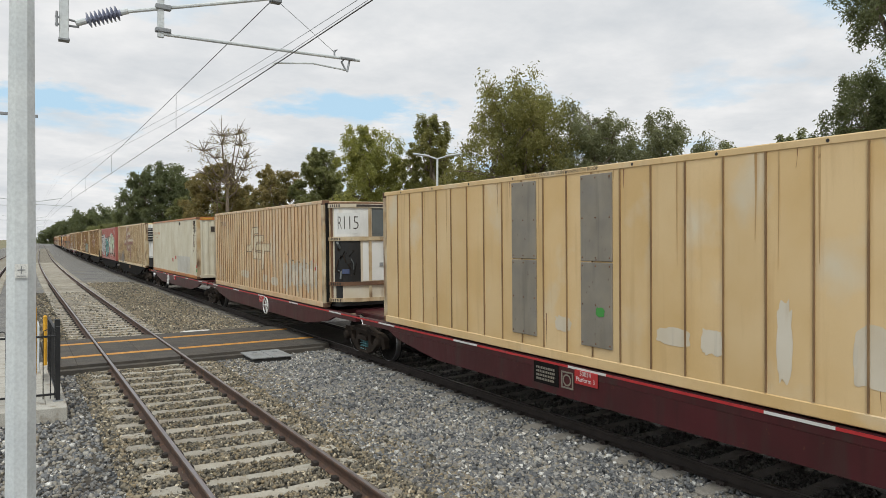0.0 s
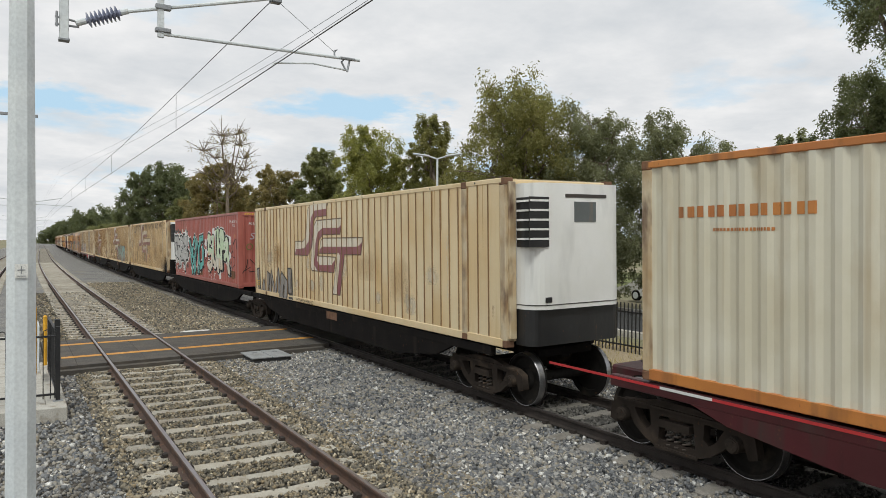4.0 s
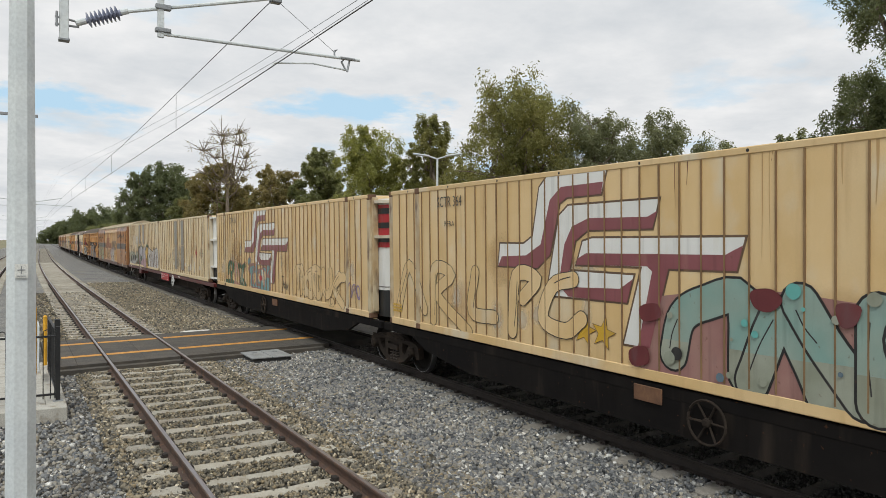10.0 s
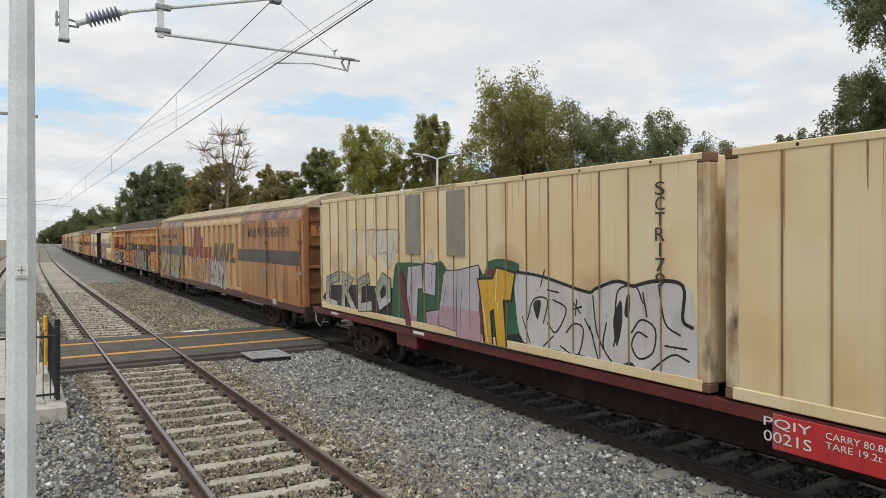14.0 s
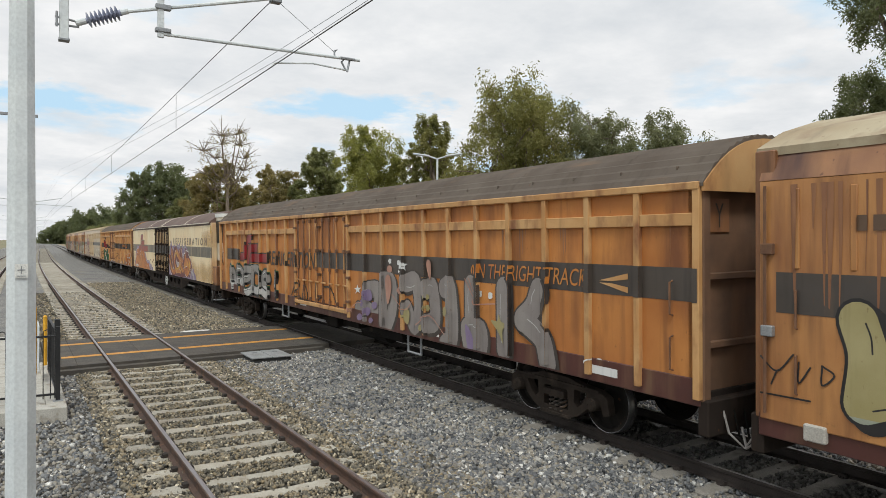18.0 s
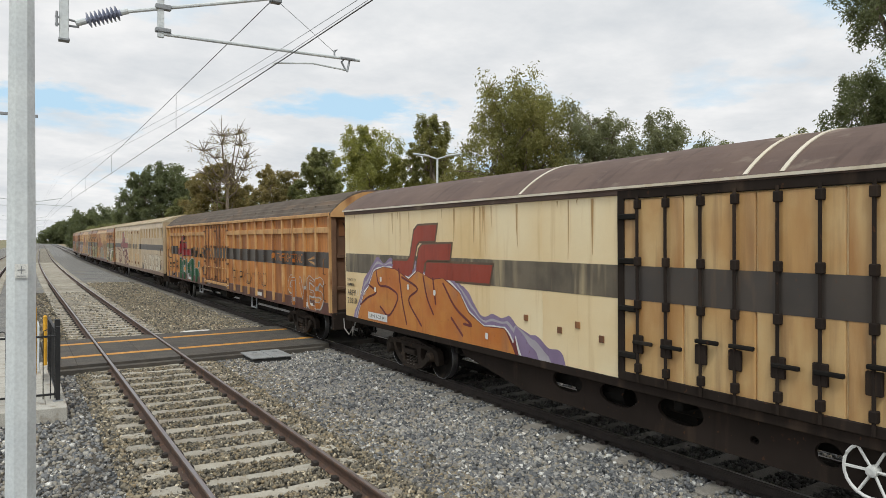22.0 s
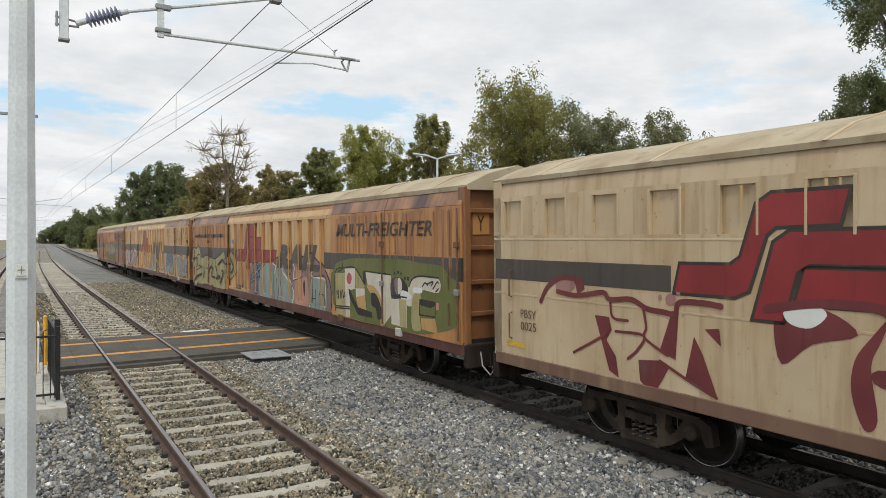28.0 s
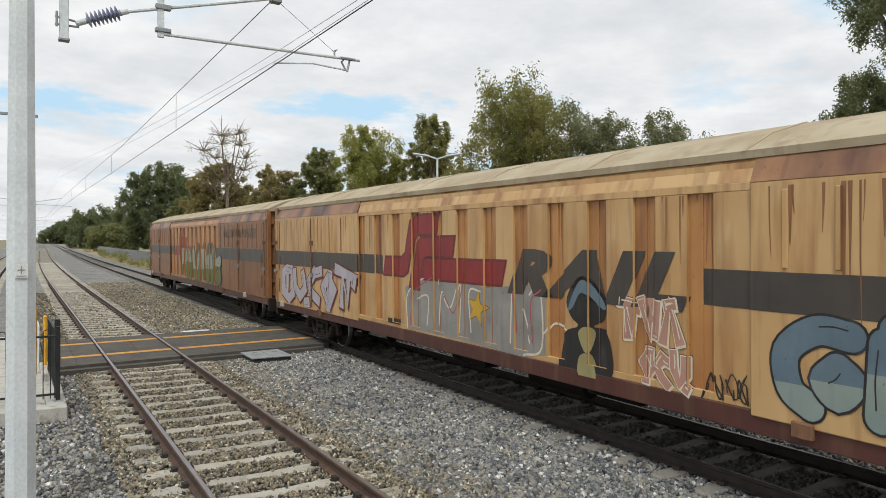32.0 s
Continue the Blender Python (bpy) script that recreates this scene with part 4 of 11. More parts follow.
def lay(polys, lift, relief=(), step=0.0):
    """A painted shape as a mesh on the wall that faces west: polygons of (a, z), a to the north-to-south side (local -y); it follows the wall's relief,
    given as (a0, a1, depth, z0, z1), depth out of the wall."""
    if relief and relief[0] == "wave":
        return wave_mesh(polys, lift, relief, step)
    verts, faces = [], []

    def put(poly, d, up):
        if len(poly) > 2:
            n = len(verts)
            verts.extend((-(SIDE + d + lift + up), -a, z) for a, z in poly)
            faces.append(tuple(range(n, n + len(poly))))

    flanks = []      # paint also wraps round the southern flank of a proud rib
    for k, poly in enumerate(polys):
        todo = [(list(poly), 0.0)]
        lo, hi = min(q[0] for q in poly), max(q[0] for q in poly)
        for a0, a1, d, z0, z1 in relief:
            if a1 <= lo or a0 >= hi:
                continue
            rest = []
            for pl, dd in todo:
                if dd:
                    rest.append((pl, dd))
                    continue
                left, mid = clip(pl, 0, a0, False), clip(pl, 0, a0, True)
                right = clip(mid, 0, a1, True) if len(mid) > 2 else []
                mid = clip(mid, 0, a1, False) if len(mid) > 2 else []
                below = clip(mid, 1, z0, False) if len(mid) > 2 else []
                mid = clip(mid, 1, z0, True) if len(mid) > 2 else []
                above = clip(mid, 1, z1, True) if len(mid) > 2 else []
                mid = clip(mid, 1, z1, False) if len(mid) > 2 else []
                rest += [(x, 0.0) for x in (left, right, below, above) if len(x) > 2]
                if len(mid) > 2:
                    rest.append((mid, d))
                    zs = [q[1] for q in mid if abs(q[0] - a1) < 1e-6]
                    if d > 0.02 and len(zs) > 1 and max(zs) - min(zs) > 0.01:
                        flanks.append((a1 + 0.35 * lift, min(zs), max(zs), d))
            todo = rest
        for pl, d in todo:
            put(pl, d, step * (k % 6))
    for a, za, zb, d in flanks:
        n = len(verts)
        verts.extend((-(SIDE + q + lift), -a, z) for q, z in ((0, za), (d, za), (d, zb), (0, zb)))
        faces.append((n, n + 1, n + 2, n + 3))
    me = bpy.data.meshes.new("paint")
    me.from_pydata(verts, [], faces)
    return welded(me) if step else me


GLYPHS = {}


def glyphs(text, fat=0.0, shear=0.0, space=1.0):
    """The filled letters of a text as polygons, and their width, for letters one unit high."""
    key = (text, fat, shear, space)
    if key not in GLYPHS:
        c = bpy.data.curves.new("letters", "FONT")
        c.body, c.size, c.offset, c.shear, c.space_character, c.resolution_u, c.fill_mode = text, 1.0, fat, shear, space, 3, "FRONT"
        ob = bpy.data.objects.new("letters", c)
        me = bpy.data.meshes.new_from_object(ob)
        co = [tuple(v.co[:2]) for v in me.vertices]
        GLYPHS[key] = [[co[i] for i in p.vertices] for p in me.polygons]
        bpy.data.objects.remove(ob)
        bpy.data.curves.remove(c)
        bpy.data.meshes.remove(me)
    return GLYPHS[key]


def span(polys):
    xs, zs = [q[0] for p in polys for q in p], [q[1] for p in polys for q in p]
    return min(xs), max(xs), min(zs), max(zs)


def fitted(polys, a0, a1, z0, z1, box_of=None):
    x0, x1, y0, y1 = span(box_of or polys)
    return [[(a0 + (x - x0) / (x1 - x0) * (a1 - a0), z0 + (y - y0) / (y1 - y0) * (z1 - z0)) for x, y in p] for p in polys]


def sign(parent, text, a0, a1, z0, z1, material, relief=(), name="lettering", fat=0.0, shear=0.0, lift=0.006, label="", space=1.0, upright=False):
    """Lettering on the wall between a0 and a1, z0 and z1; upright: letters one below another."""
    if upright:
        polys, h = [], (z1 - z0) / len(text)
        for i, ch in enumerate(text):
            if ch != " ":
                polys += fitted(glyphs(ch, fat), a0 + (0.4 * (a1 - a0) if ch in "1I" else 0), a1 - (0.4 * (a1 - a0) if ch in "1I" else 0), z1 - (i + 0.88) * h, z1 - i * h)
    else:
        polys = fitted(glyphs(text, fat, shear, space), a0, a1, z0, z1)
    return part(name, lay(polys, lift, relief), material, parent, label)


def bars(parent, rows, material, relief=(), name="marking_bar", lift=0.006, label=""):
    return part(name, lay([[(a0, z0), (a1, z0), (a1, z1), (a0, z1)] for a0, a1, z0, z1 in rows], lift, relief), material, parent, label)


def dashes(a0, a1, z0, z1, seed, lines=1):
    """Rows of short bars for writing that cannot be read."""
    r, out = random.Random(seed), []
    h = (z1 - z0) / lines
    for i in range(lines):
        a, zb = a0, z1 - (i + 0.8) * h
        while a < a1:
            w = h * r.uniform(0.35, 0.6)
            out.append((a, min(a + w, a1), zb, zb + 0.62 * h))
            a += w + h * 0.22
    return out


def outline_of(poly, grow):
    """A simple outline pushed outwards from its middle line."""
    n, out = len(poly), []
    area = sum(p[0] * q[1] - q[0] * p[1] for p, q in zip(poly, poly[1:] + poly[:1]))
    sg = 1 if area > 0 else -1
    for i in range(n):
        p, q, r = Vector(poly[i - 1]), Vector(poly[i]), Vector(poly[(i + 1) % n])
        d1, d2 = (q - p).normalized(), (r - q).normalized()
        n1, n2 = Vector((d1.y, -d1.x)), Vector((d2.y, -d2.x))
        m = (n1 + n2)
        m = m.normalized() if m.length > 1e-6 else n1
        out.append(tuple(q + m * grow * sg / max(0.4, m.dot(n1))))
    return out


def tris(outlines):
    """Fill closed outlines and give their polygons."""
    me = flat_shape("fill", outlines)
    co = [tuple(v.co[:2]) for v in me.vertices]
    out = [[co[i] for i in p.vertices] for p in me.polygons]
    bpy.data.meshes.remove(me)
    return out


# the house mark: three slanted, interlocked bands, as plain shapes
BAND_1 = [(0.06, 1.38), (0.72, 1.38), (0.95, 1.5), (1.12, 2.27), (1.33, 2.45), (2.63, 2.47), (2.51, 2.08), (1.78, 2.07), (1.62, 1.99), (1.39, 1.2), (1.08, 0.98), (0.0, 0.98)]
BAND_1_RED = [(0.11, 1.16), (0.78, 1.19), (1.15, 1.37), (1.38, 2.06), (1.64, 2.25), (2.55, 2.27), (2.51, 2.08), (1.78, 2.07), (1.62, 1.99), (1.39, 1.2), (1.08, 0.98), (0.0, 0.98)]
BAND_2 = [(3.56, 1.98), (3.44, 1.58), (2.23, 1.57), (1.97, 1.42), (1.84, 0.98), (3.12, 0.97), (2.99, 0.57), (1.4, 0.56), (1.31, 0.69), (1.59, 1.81), (1.8, 1.96)]
BAND_2_RED = [(3.53, 1.83), (3.35, 1.75), (2.24, 1.76), (1.88, 1.64), (1.71, 1.37), (1.57, 0.74), (1.8, 0.57), (2.99, 0.57), (3.1, 0.92), (2.85, 0.77), (2.02, 0.74), (1.82, 0.85), (1.84, 0.98), (1.97, 1.42), (2.23, 1.57), (3.44, 1.58)]
BAND_3 = [(2.31, 1.47), (4.81, 1.48), (4.69, 1.07), (3.7, 1.06), (3.39, 0.0), (2.91, 0.0), (3.24, 1.07), (1.97, 1.06), (2.11, 1.42)]
BAND_3_RED = [(1.99, 1.16), (2.19, 1.25), (4.53, 1.27), (4.78, 1.39), (4.69, 1.07), (3.7, 1.06), (3.39, 0.0), (3.17, 0.0), (3.42, 1.02), (3.34, 1.08), (1.97, 1.06)]
SHORT_1 = [(0.1, 0.40), (0.88, 0.41), (1.03, 0.51), (1.25, 1.17), (1.45, 1.29), (2.38, 1.30), (2.27, 0.9), (1.51, 0.88), (1.39, 0.79), (1.15, 0.09), (0.95, 0.0), (0.0, 0.0)]
SHORT_2 = [(1.48, 0.70), (1.68, 0.83), (3.02, 0.85), (2.93, 0.45), (1.92, 0.44), (1.78, 0.35), (1.6, -0.25), (1.2, -0.25)]
SHORT_3 = [(1.86, 0.40), (4.63, 0.42), (4.5, 0.0), (1.74, -0.02)]


def house_mark(parent, a0, z0, red, pale, line, relief=(), grow=0.018, size=1.0):
    def at(poly):
        return [(a0 + x * size, z0 + z * size) for x, z in poly]
    for shape, base in ((BAND_1, BAND_1_RED), (BAND_2, BAND_2_RED), (BAND_3, BAND_3_RED)):
        part("mark_outline", lay(tris([outline_of(at(shape), grow)]), 0.004, relief), line, parent)
        part("mark_band", lay(tris([outline_of(at(shape), -0.012)]), 0.006, relief), pale, parent)
        if red:
            part("mark_band", lay(tris([outline_of(at(base), -0.008)]), 0.008, relief), red, parent)


def short_mark(parent, a0, z0, red, line, relief=(), size=1.0, edge="logo_white"):
    for shape in (SHORT_1, SHORT_2, SHORT_3):
        q = [(a0 + x * size, z0 + z * size) for x, z in shape]
        part("mark_outline", lay(tris([outline_of(q, 0.03)]), 0.006, relief), line if edge is None else edge if shape is not SHORT_1 else line, parent)
        part("mark_band", lay(tris([outline_of(q, -0.012)]), 0.008, relief), red, parent)


# letter skeletons on a ten-by-ten grid, stroke by stroke
SKELETON = {"A": "00 48 58 90;23 73", "B": "10 19 68 77 65 25;25 85 83 61 10", "C": "88 59 26 13 40 81", "D": "10 19 69 96 93 60 10", "E": "89 19 10 80;15 65", "F": "89 19 10;15 65",
            "G": "88 49 15 13 40 81 84 54", "H": "10 19;80 89;15 85", "I": "50 59", "J": "79 72 50 20 12", "K": "10 19;88 24 80", "L": "19 10 80", "M": "00 19 44 79 90",
            "N": "10 19 80 89", "O": "49 15 23 50 84 86 59 39", "P": "10 19 78 86 74 14", "Q": "49 15 23 50 84 86 59 39;53 90", "R": "10 19 78 86 74 14;44 80", "S": "88 59 27 25 64 72 50 11",
            "T": "09 99;50 59", "U": "19 12 40 71 89", "V": "09 40 50 99", "W": "09 20 45 70 99", "X": "10 89;19 80", "Y": "09 45 99;45 40", "Z": "09 89 10 90", "!": "59 54;51 50"}

# interlocking figures of spray writing that spells nothing
FIGURES = ("10 17 49 78 70;47 42", "09 30 59 44;60 98", "18 49 88 82 50 12 18;48 42", "20 09 48 60 89;88 97", "98 58 15 42 80;15 59", "10 28 49 60;49 78 90",
           "09 99 87;30 38 62 69", "88 46 12 50 82 66;20 09", "10 49 90;29 69", "19 14 41 74 79;70 90", "89 40 19 00;52 90", "15 48 85 51 15;59 50")


def ribbon(pts, half, smooth, grow=0.0):
    """A thick stroke along points, as polygons: rounded and flowing, or angular with flat ends."""
    pts = [Vector(q) for q in pts]
    if smooth and len(pts) > 2:
        ext = [pts[0] * 2 - pts[1]] + pts + [pts[-1] * 2 - pts[-2]]
        run = []
        for a, b, c, d in zip(ext, ext[1:], ext[2:], ext[3:]):
            for k in range(5):
                t = k / 5
                run.append(0.5 * (2 * b + (c - a) * t + (2 * a - 5 * b + 4 * c - d) * t * t + (3 * b - a - 3 * c + d) * t ** 3))
        pts = run + [pts[-1]]
    h = half + grow
    if not smooth:
        pts[0] = pts[0] - (pts[1] - pts[0]).normalized() * (grow + half * 0.5)
        pts[-1] = pts[-1] + (pts[-1] - pts[-2]).normalized() * (grow + half * 0.5)
    left, right = [], []
    for i, q in enumerate(pts):
        d0 = (q - pts[i - 1]).normalized() if i else (pts[1] - q).normalized()
        d1 = (pts[i + 1] - q).normalized() if i < len(pts) - 1 else d0
        m = Vector((-d0.y - d1.y, d0.x + d1.x))
        n0 = Vector((-d0.y, d0.x))
        m = m.normalized() if m.length > 0.2 else n0
        k = h / max(0.8, m.dot(n0))
        left.append(q + m * k)
        right.append(q - m * k)
    out = [[tuple(left[i]), tuple(right[i]), tuple(right[i + 1]), tuple(left[i + 1])] for i in range(len(pts) - 1)]
    if smooth:
        for c, d in ((pts[0], pts[0] - pts[1]), (pts[-1], pts[-1] - pts[-2])):
            b = math.atan2(d.y, d.x)
            out.append([(c.x + h * math.cos(b + g), c.y + h * math.sin(b + g)) for g in (math.pi * (k / 8 - 0.5) for k in range(9))])
    return out


def star(ca, cz, r):
    p = [(ca + (r if k % 2 == 0 else 0.42 * r) * math.sin(k * math.pi / 5 + 0.2), cz + (r if k % 2 == 0 else 0.42 * r) * math.cos(k * math.pi / 5 + 0.2)) for k in range(10)]
    return [[(ca, cz), p[k], p[k + 1], p[(k + 2) % 10]] for k in range(-1, 9, 2)]


def graffiti(parent, word, a0, a1, z0, z1, fill, line, halo=None, seed=1, fat=0.06, edge=0.05, relief=(), overlap=0.18, tilt=8, label="", fill2=None, shine=None, angular=False, shadow=True, lift=0.0078):
    """Spray-painted letters in thick strokes: halo, outline with a dropped shadow, two-tone filling, inner lines and highlights."""
    r = random.Random(seed)
    if isinstance(word, int):
        strokes = [FIGURES[(seed * 5 + i * (5 if seed % 2 else 7)) % len(FIGURES)] for i in range(word)]
    else:
        strokes = [SKELETON.get(ch, ch) for ch in word]
    n, h = len(strokes), z1 - z0
    w = (a1 - a0) / (n - overlap * (n - 1) if n > 1 else 1)
    half = min((0.085 + fat * 0.6) * h, (0.17 + max(0.0, fat - 0.1) * 0.8) * w) if fat >= 0 else (0.11 + fat) * h
    eg = edge * h * 0.9
    letters, halo_polys = [], []
    for i, ch in enumerate(strokes):
        ca, cz = a0 + w * (0.5 + i * (1 - overlap)), (z0 + z1) / 2 + r.uniform(-0.04, 0.04) * h
        if ch == "*":
            rad = min(w, h) / 2
            halo_polys += star(ca, cz, rad + 2.5 * eg) if halo else []
            letters.append((star(ca, cz, rad + 1.2 * eg), star(ca, cz, rad), [], []))
            continue
        th, sh = radians(r.uniform(-tilt, tilt)), r.uniform(-0.2, 0.16)
        hx, hz = w / 2 * r.uniform(0.98, 1.1) - half, h / 2 * r.uniform(0.94, 1.04) - half - eg
        bend, ph = 0.06 * h, r.uniform(0, 6)

        def at(x, y):
            u, v = (x / 9 * 2 - 1) * hx, (y / 9 * 2 - 1) * hz
            u += sh * v
            v += bend * math.sin(2.6 * u / w + ph)
            return (ca + u * math.cos(th) - v * math.sin(th), cz + u * math.sin(th) + v * math.cos(th))

        lines = [[at(int(q[0]) + r.uniform(-0.5, 0.5), int(q[1]) + r.uniform(-0.5, 0.5)) for q in st.split()] for st in ch.split(";")]
        out, body, marks, shines = [], [], [], []
        for st in lines:
            if shadow and fat >= 0:
                out += ribbon([(a + 0.9 * eg, z - 0.9 * eg) for a, z in st], half, not angular, eg)
            out += ribbon(st, half, not angular, eg)
            body += ribbon(st, half, not angular)
            if halo:
                halo_polys += ribbon(st, half, not angular, eg * 1.65)
            if fat >= 0:
                k = r.randint(0, len(st) - 2)
                p_, q_ = Vector(st[k]), Vector(st[k + 1])
                nn = Vector((-(q_ - p_).y, (q_ - p_).x)).normalized() * half * r.choice((-0.35, 0.3))
                marks += ribbon([p_.lerp(q_, 0.15) + nn, p_.lerp(q_, 0.5) + nn * 1.25, p_.lerp(q_, 0.9) + nn * 0.7], max(0.009, eg * 0.22), True)
                if r.random() < 0.5:
                    marks += ribbon([p_ + nn * 2.4, p_ - nn * 2.2], max(0.009, eg * 0.2), True)
                up_ = Vector((-0.45 * half, 0.5 * half))
                shines += ribbon([p_.lerp(q_, 0.1) + up_, p_.lerp(q_, 0.8) + up_], max(0.012, half * 0.13), True)
        letters.append((out, body, marks, shines))
    lim = ((0, a0 - 0.25, True), (0, a1 + 0.25, False), (1, z0 - 0.03, True), (1, z1 + 0.1, False))

    def trim(polys):
        out = []
        for q in polys:
            for k, val, keep in lim:
                q = clip(q, k, val, keep) if len(q) > 2 else q
            if len(q) > 2:
                out.append(q)
        return out

    halo_polys = trim(halo_polys)
    letters = [tuple(trim(x) for x in row) for row in letters]
    group = part("graffiti", lay(halo_polys or letters[0][0], lift - 0.0018, relief, 4e-5), halo or line, parent, label or "spray-painted graffiti lettering")
    for i, (out, body, marks, shines) in enumerate(letters):
        b = lift + 0.0026 * i
        if out and (halo or i):
            part("sprayed_outline", lay(out, b, relief, 4e-5), line, group)
        part("sprayed_letter", lay(body, b + 0.0009, relief, 4e-5), fill, group)
        if fill2:
            cut = z0 + h * r.uniform(0.3, 0.55)
            low = [q for q in (clip(x, 1, cut, False) for x in body) if len(q) > 2]
            if low:
                part("sprayed_shade", lay(low, b + 0.0014, relief, 4e-5), fill2, group)
        if marks:
            part("sprayed_line", lay(marks, b + 0.002, relief, 4e-5), line, group)
        if shine and shines:
            part("sprayed_highlight", lay(shines, b + 0.0023, relief, 4e-5), shine, group)
    return group


def drawn(box_, text):
    """Pen strokes written on a hundred-by-hundred grid over a box (a0, a1, z0, z1) of the wall."""
    a0, a1, z0, z1 = box_
    return [[(a0 + (a1 - a0) * int(q[:2]) / 99, z0 + (z1 - z0) * int(q[2:]) / 99) for q in st.split()] for st in text.split(";")]


def above(parent, polys):
    """Keep only what lies above the foot of the wall."""
    foot = 1.07 if "container" in parent.name else 0.9
    cut = (clip(list(p), 1, foot, True) if min(q[1] for q in p) < foot else p for p in polys)
    return [p for p in cut if len(p) > 2]


def piece(parent, box_, letters, half, fill, line, edge=0.04, halo=None, grow=0.04, relief=(), smooth=True, shadow=0.0, fill2=None, shine=None, lift=0.0078, label=""):
    """Sprayed letters, each given by its own pen strokes: halo, outline, filling in two tones, highlights."""
    rows = [drawn(box_, t) for t in letters]
    r = random.Random(len(letters) + int(100 * box_[0]))
    group = None
    if halo:
        group = part("graffiti", lay(above(parent, [p for row in rows for st in row for p in ribbon(st, half, smooth, edge + grow)]), lift - 0.0018, relief, 4e-5), halo, parent, label)
    for i, row in enumerate(rows):
        b = lift + 0.0022 * i
        out = [p for st in row for p in ribbon([(a + shadow, z - 0.7 * shadow) for a, z in st], half, smooth, edge)] if shadow else []
        out += [p for st in row for p in ribbon(st, half, smooth, edge)]
        body = [p for st in row for p in ribbon(st, half, smooth)]
        out, body = above(parent, out), above(parent, body)
        o = part("sprayed_outline" if group else "graffiti", lay(out, b, relief, 4e-5), line, group or parent, "" if group else label)
        group = group or o
        part("sprayed_letter", lay(body, b + 0.0009, relief, 4e-5), fill, group)
        zs = [q[1] for st in row for q in st]
        if fill2:
            cut = min(zs) + (max(zs) - min(zs)) * r.uniform(0.2, 0.5)
            low = [q for q in (clip(x, 1, cut, False) for x in body) if len(q) > 2]
            if low:
                part("sprayed_shade", lay(low, b + 0.0013, relief, 4e-5), fill2, group)
        for st in row:
            if len(st) > 1:
                p_, q_ = Vector(st[0]), Vector(st[1])
                nn = Vector((-(q_ - p_).y, (q_ - p_).x)).normalized() * half * r.choice((-0.4, 0.35))
                part("sprayed_line", lay(ribbon([p_.lerp(q_, 0.1) + nn, p_.lerp(q_, 0.5) + nn * 1.2, p_.lerp(q_, 0.9) + nn * 0.8], max(0.008, edge * 0.25), True), b + 0.0017, relief, 4e-5), shine or line, group)
    return group


def shapes(parent, box_, texts, material, lift=0.005, relief=(), smooth=True, label="", edge=None):
    """Flat sprayed areas, each inside its own closed outline."""
    for text in texts:
        pts = [Vector(q) for q in drawn(box_, text)[0]]
        if smooth:
            n, run = len(pts), []
            for i in range(n):
                a, b, c, d = pts[i - 1], pts[i], pts[(i + 1) % n], pts[(i + 2) % n]
                for k in range(4):
                    t = k / 4
                    run.append(0.5 * (2 * b + (c - a) * t + (2 * a - 5 * b + 4 * c - d) * t * t + (3 * b - a - 3 * c + d) * t ** 3))
            pts = run
        ob = part("sprayed_area", lay(above(parent, tris([[tuple(q) for q in pts]])), lift, relief), material, parent, label)
        if edge:
            part("sprayed_outline", lay(above(parent, ribbon([tuple(q) for q in pts + pts[:2]], edge[1] / 2, False)), lift + 0.002, relief, 4e-5), edge[0], ob)


def lines(parent, box_, texts, width, material, relief=(), lift=0.011, label=""):
    """Thin sprayed pen lines."""
    for text in texts:
        part("spray_tag", lay(above(parent, [p for st in drawn(box_, text) for p in ribbon(st, width / 2, True)]), lift, relief, 4e-5), material, parent, label)


def scrawl(parent, a0, a1, z0, z1, material, seed, width=0.025, count=5, relief=(), label=""):
    """A hand-sprayed tag: looping strokes."""
    r = random.Random(seed)
    lines = []
    w = (a1 - a0) / count
    for i in range(count):
        ca, cz = a0 + (i + 0.5) * w, (z0 + z1) / 2
        k, f, g = r.randint(5, 9), r.uniform(0.5, 1.2), r.uniform(0, 6)
        lines.append([(ca + 0.55 * w * math.cos(g + f * j) * r.uniform(0.5, 1.1), cz + 0.5 * (z1 - z0) * math.sin(1.7 * g + 1.35 * f * j) * r.uniform(0.6, 1.1)) for j in range(k)])
    return part("spray_tag", lay([q for ln in lines for q in ribbon(ln, width / 2, True)], 0.011, relief, 4e-5), material, parent, label or "hand-sprayed tag in thin strokes")


def blob(parent, a0, a1, z0, z1, material, seed, lift=0.005, relief=(), name="sprayed_patch", n=56, rough_=0.22, square=0.62):
    """An uneven sprayed or worn patch with a lumpy edge."""
    r = random.Random(seed)
    ca, cz, ra, rz = (a0 + a1) / 2, (z0 + z1) / 2, (a1 - a0) / 2, (z1 - z0) / 2
    waves = [(r.randint(3, 14), r.uniform(0, 6.28), r.uniform(0.3, 1)) for _ in range(6)]
    tot = sum(q[2] for q in waves)
    pts = []
    for i in range(n):
        g = 2 * math.pi * i / n
        k = 1 - rough_ * (0.5 + 0.5 * sum(m * math.sin(f * g + ph) for f, ph, m in waves) / tot * 1.8) * r.uniform(0.9, 1.0)
        c, s = math.cos(g), math.sin(g)
        pts.append((ca + ra * k * math.copysign(abs(c) ** square, c), cz + rz * k * math.copysign(abs(s) ** square, s)))
    return part(name, lay([[(ca, cz), pts[i], pts[(i + 1) % n]] for i in range(n)], lift, relief), material, parent)


def stain(parent, a0, a1, z0, z1, material, lift=0.0035, relief=()):
    """A thin sheet of grime or overspray on the side wall."""
    part("stain", lay([[(a0, z0), (a1, z0), (a1, z1), (a0, z1)]], lift, relief), material, parent)


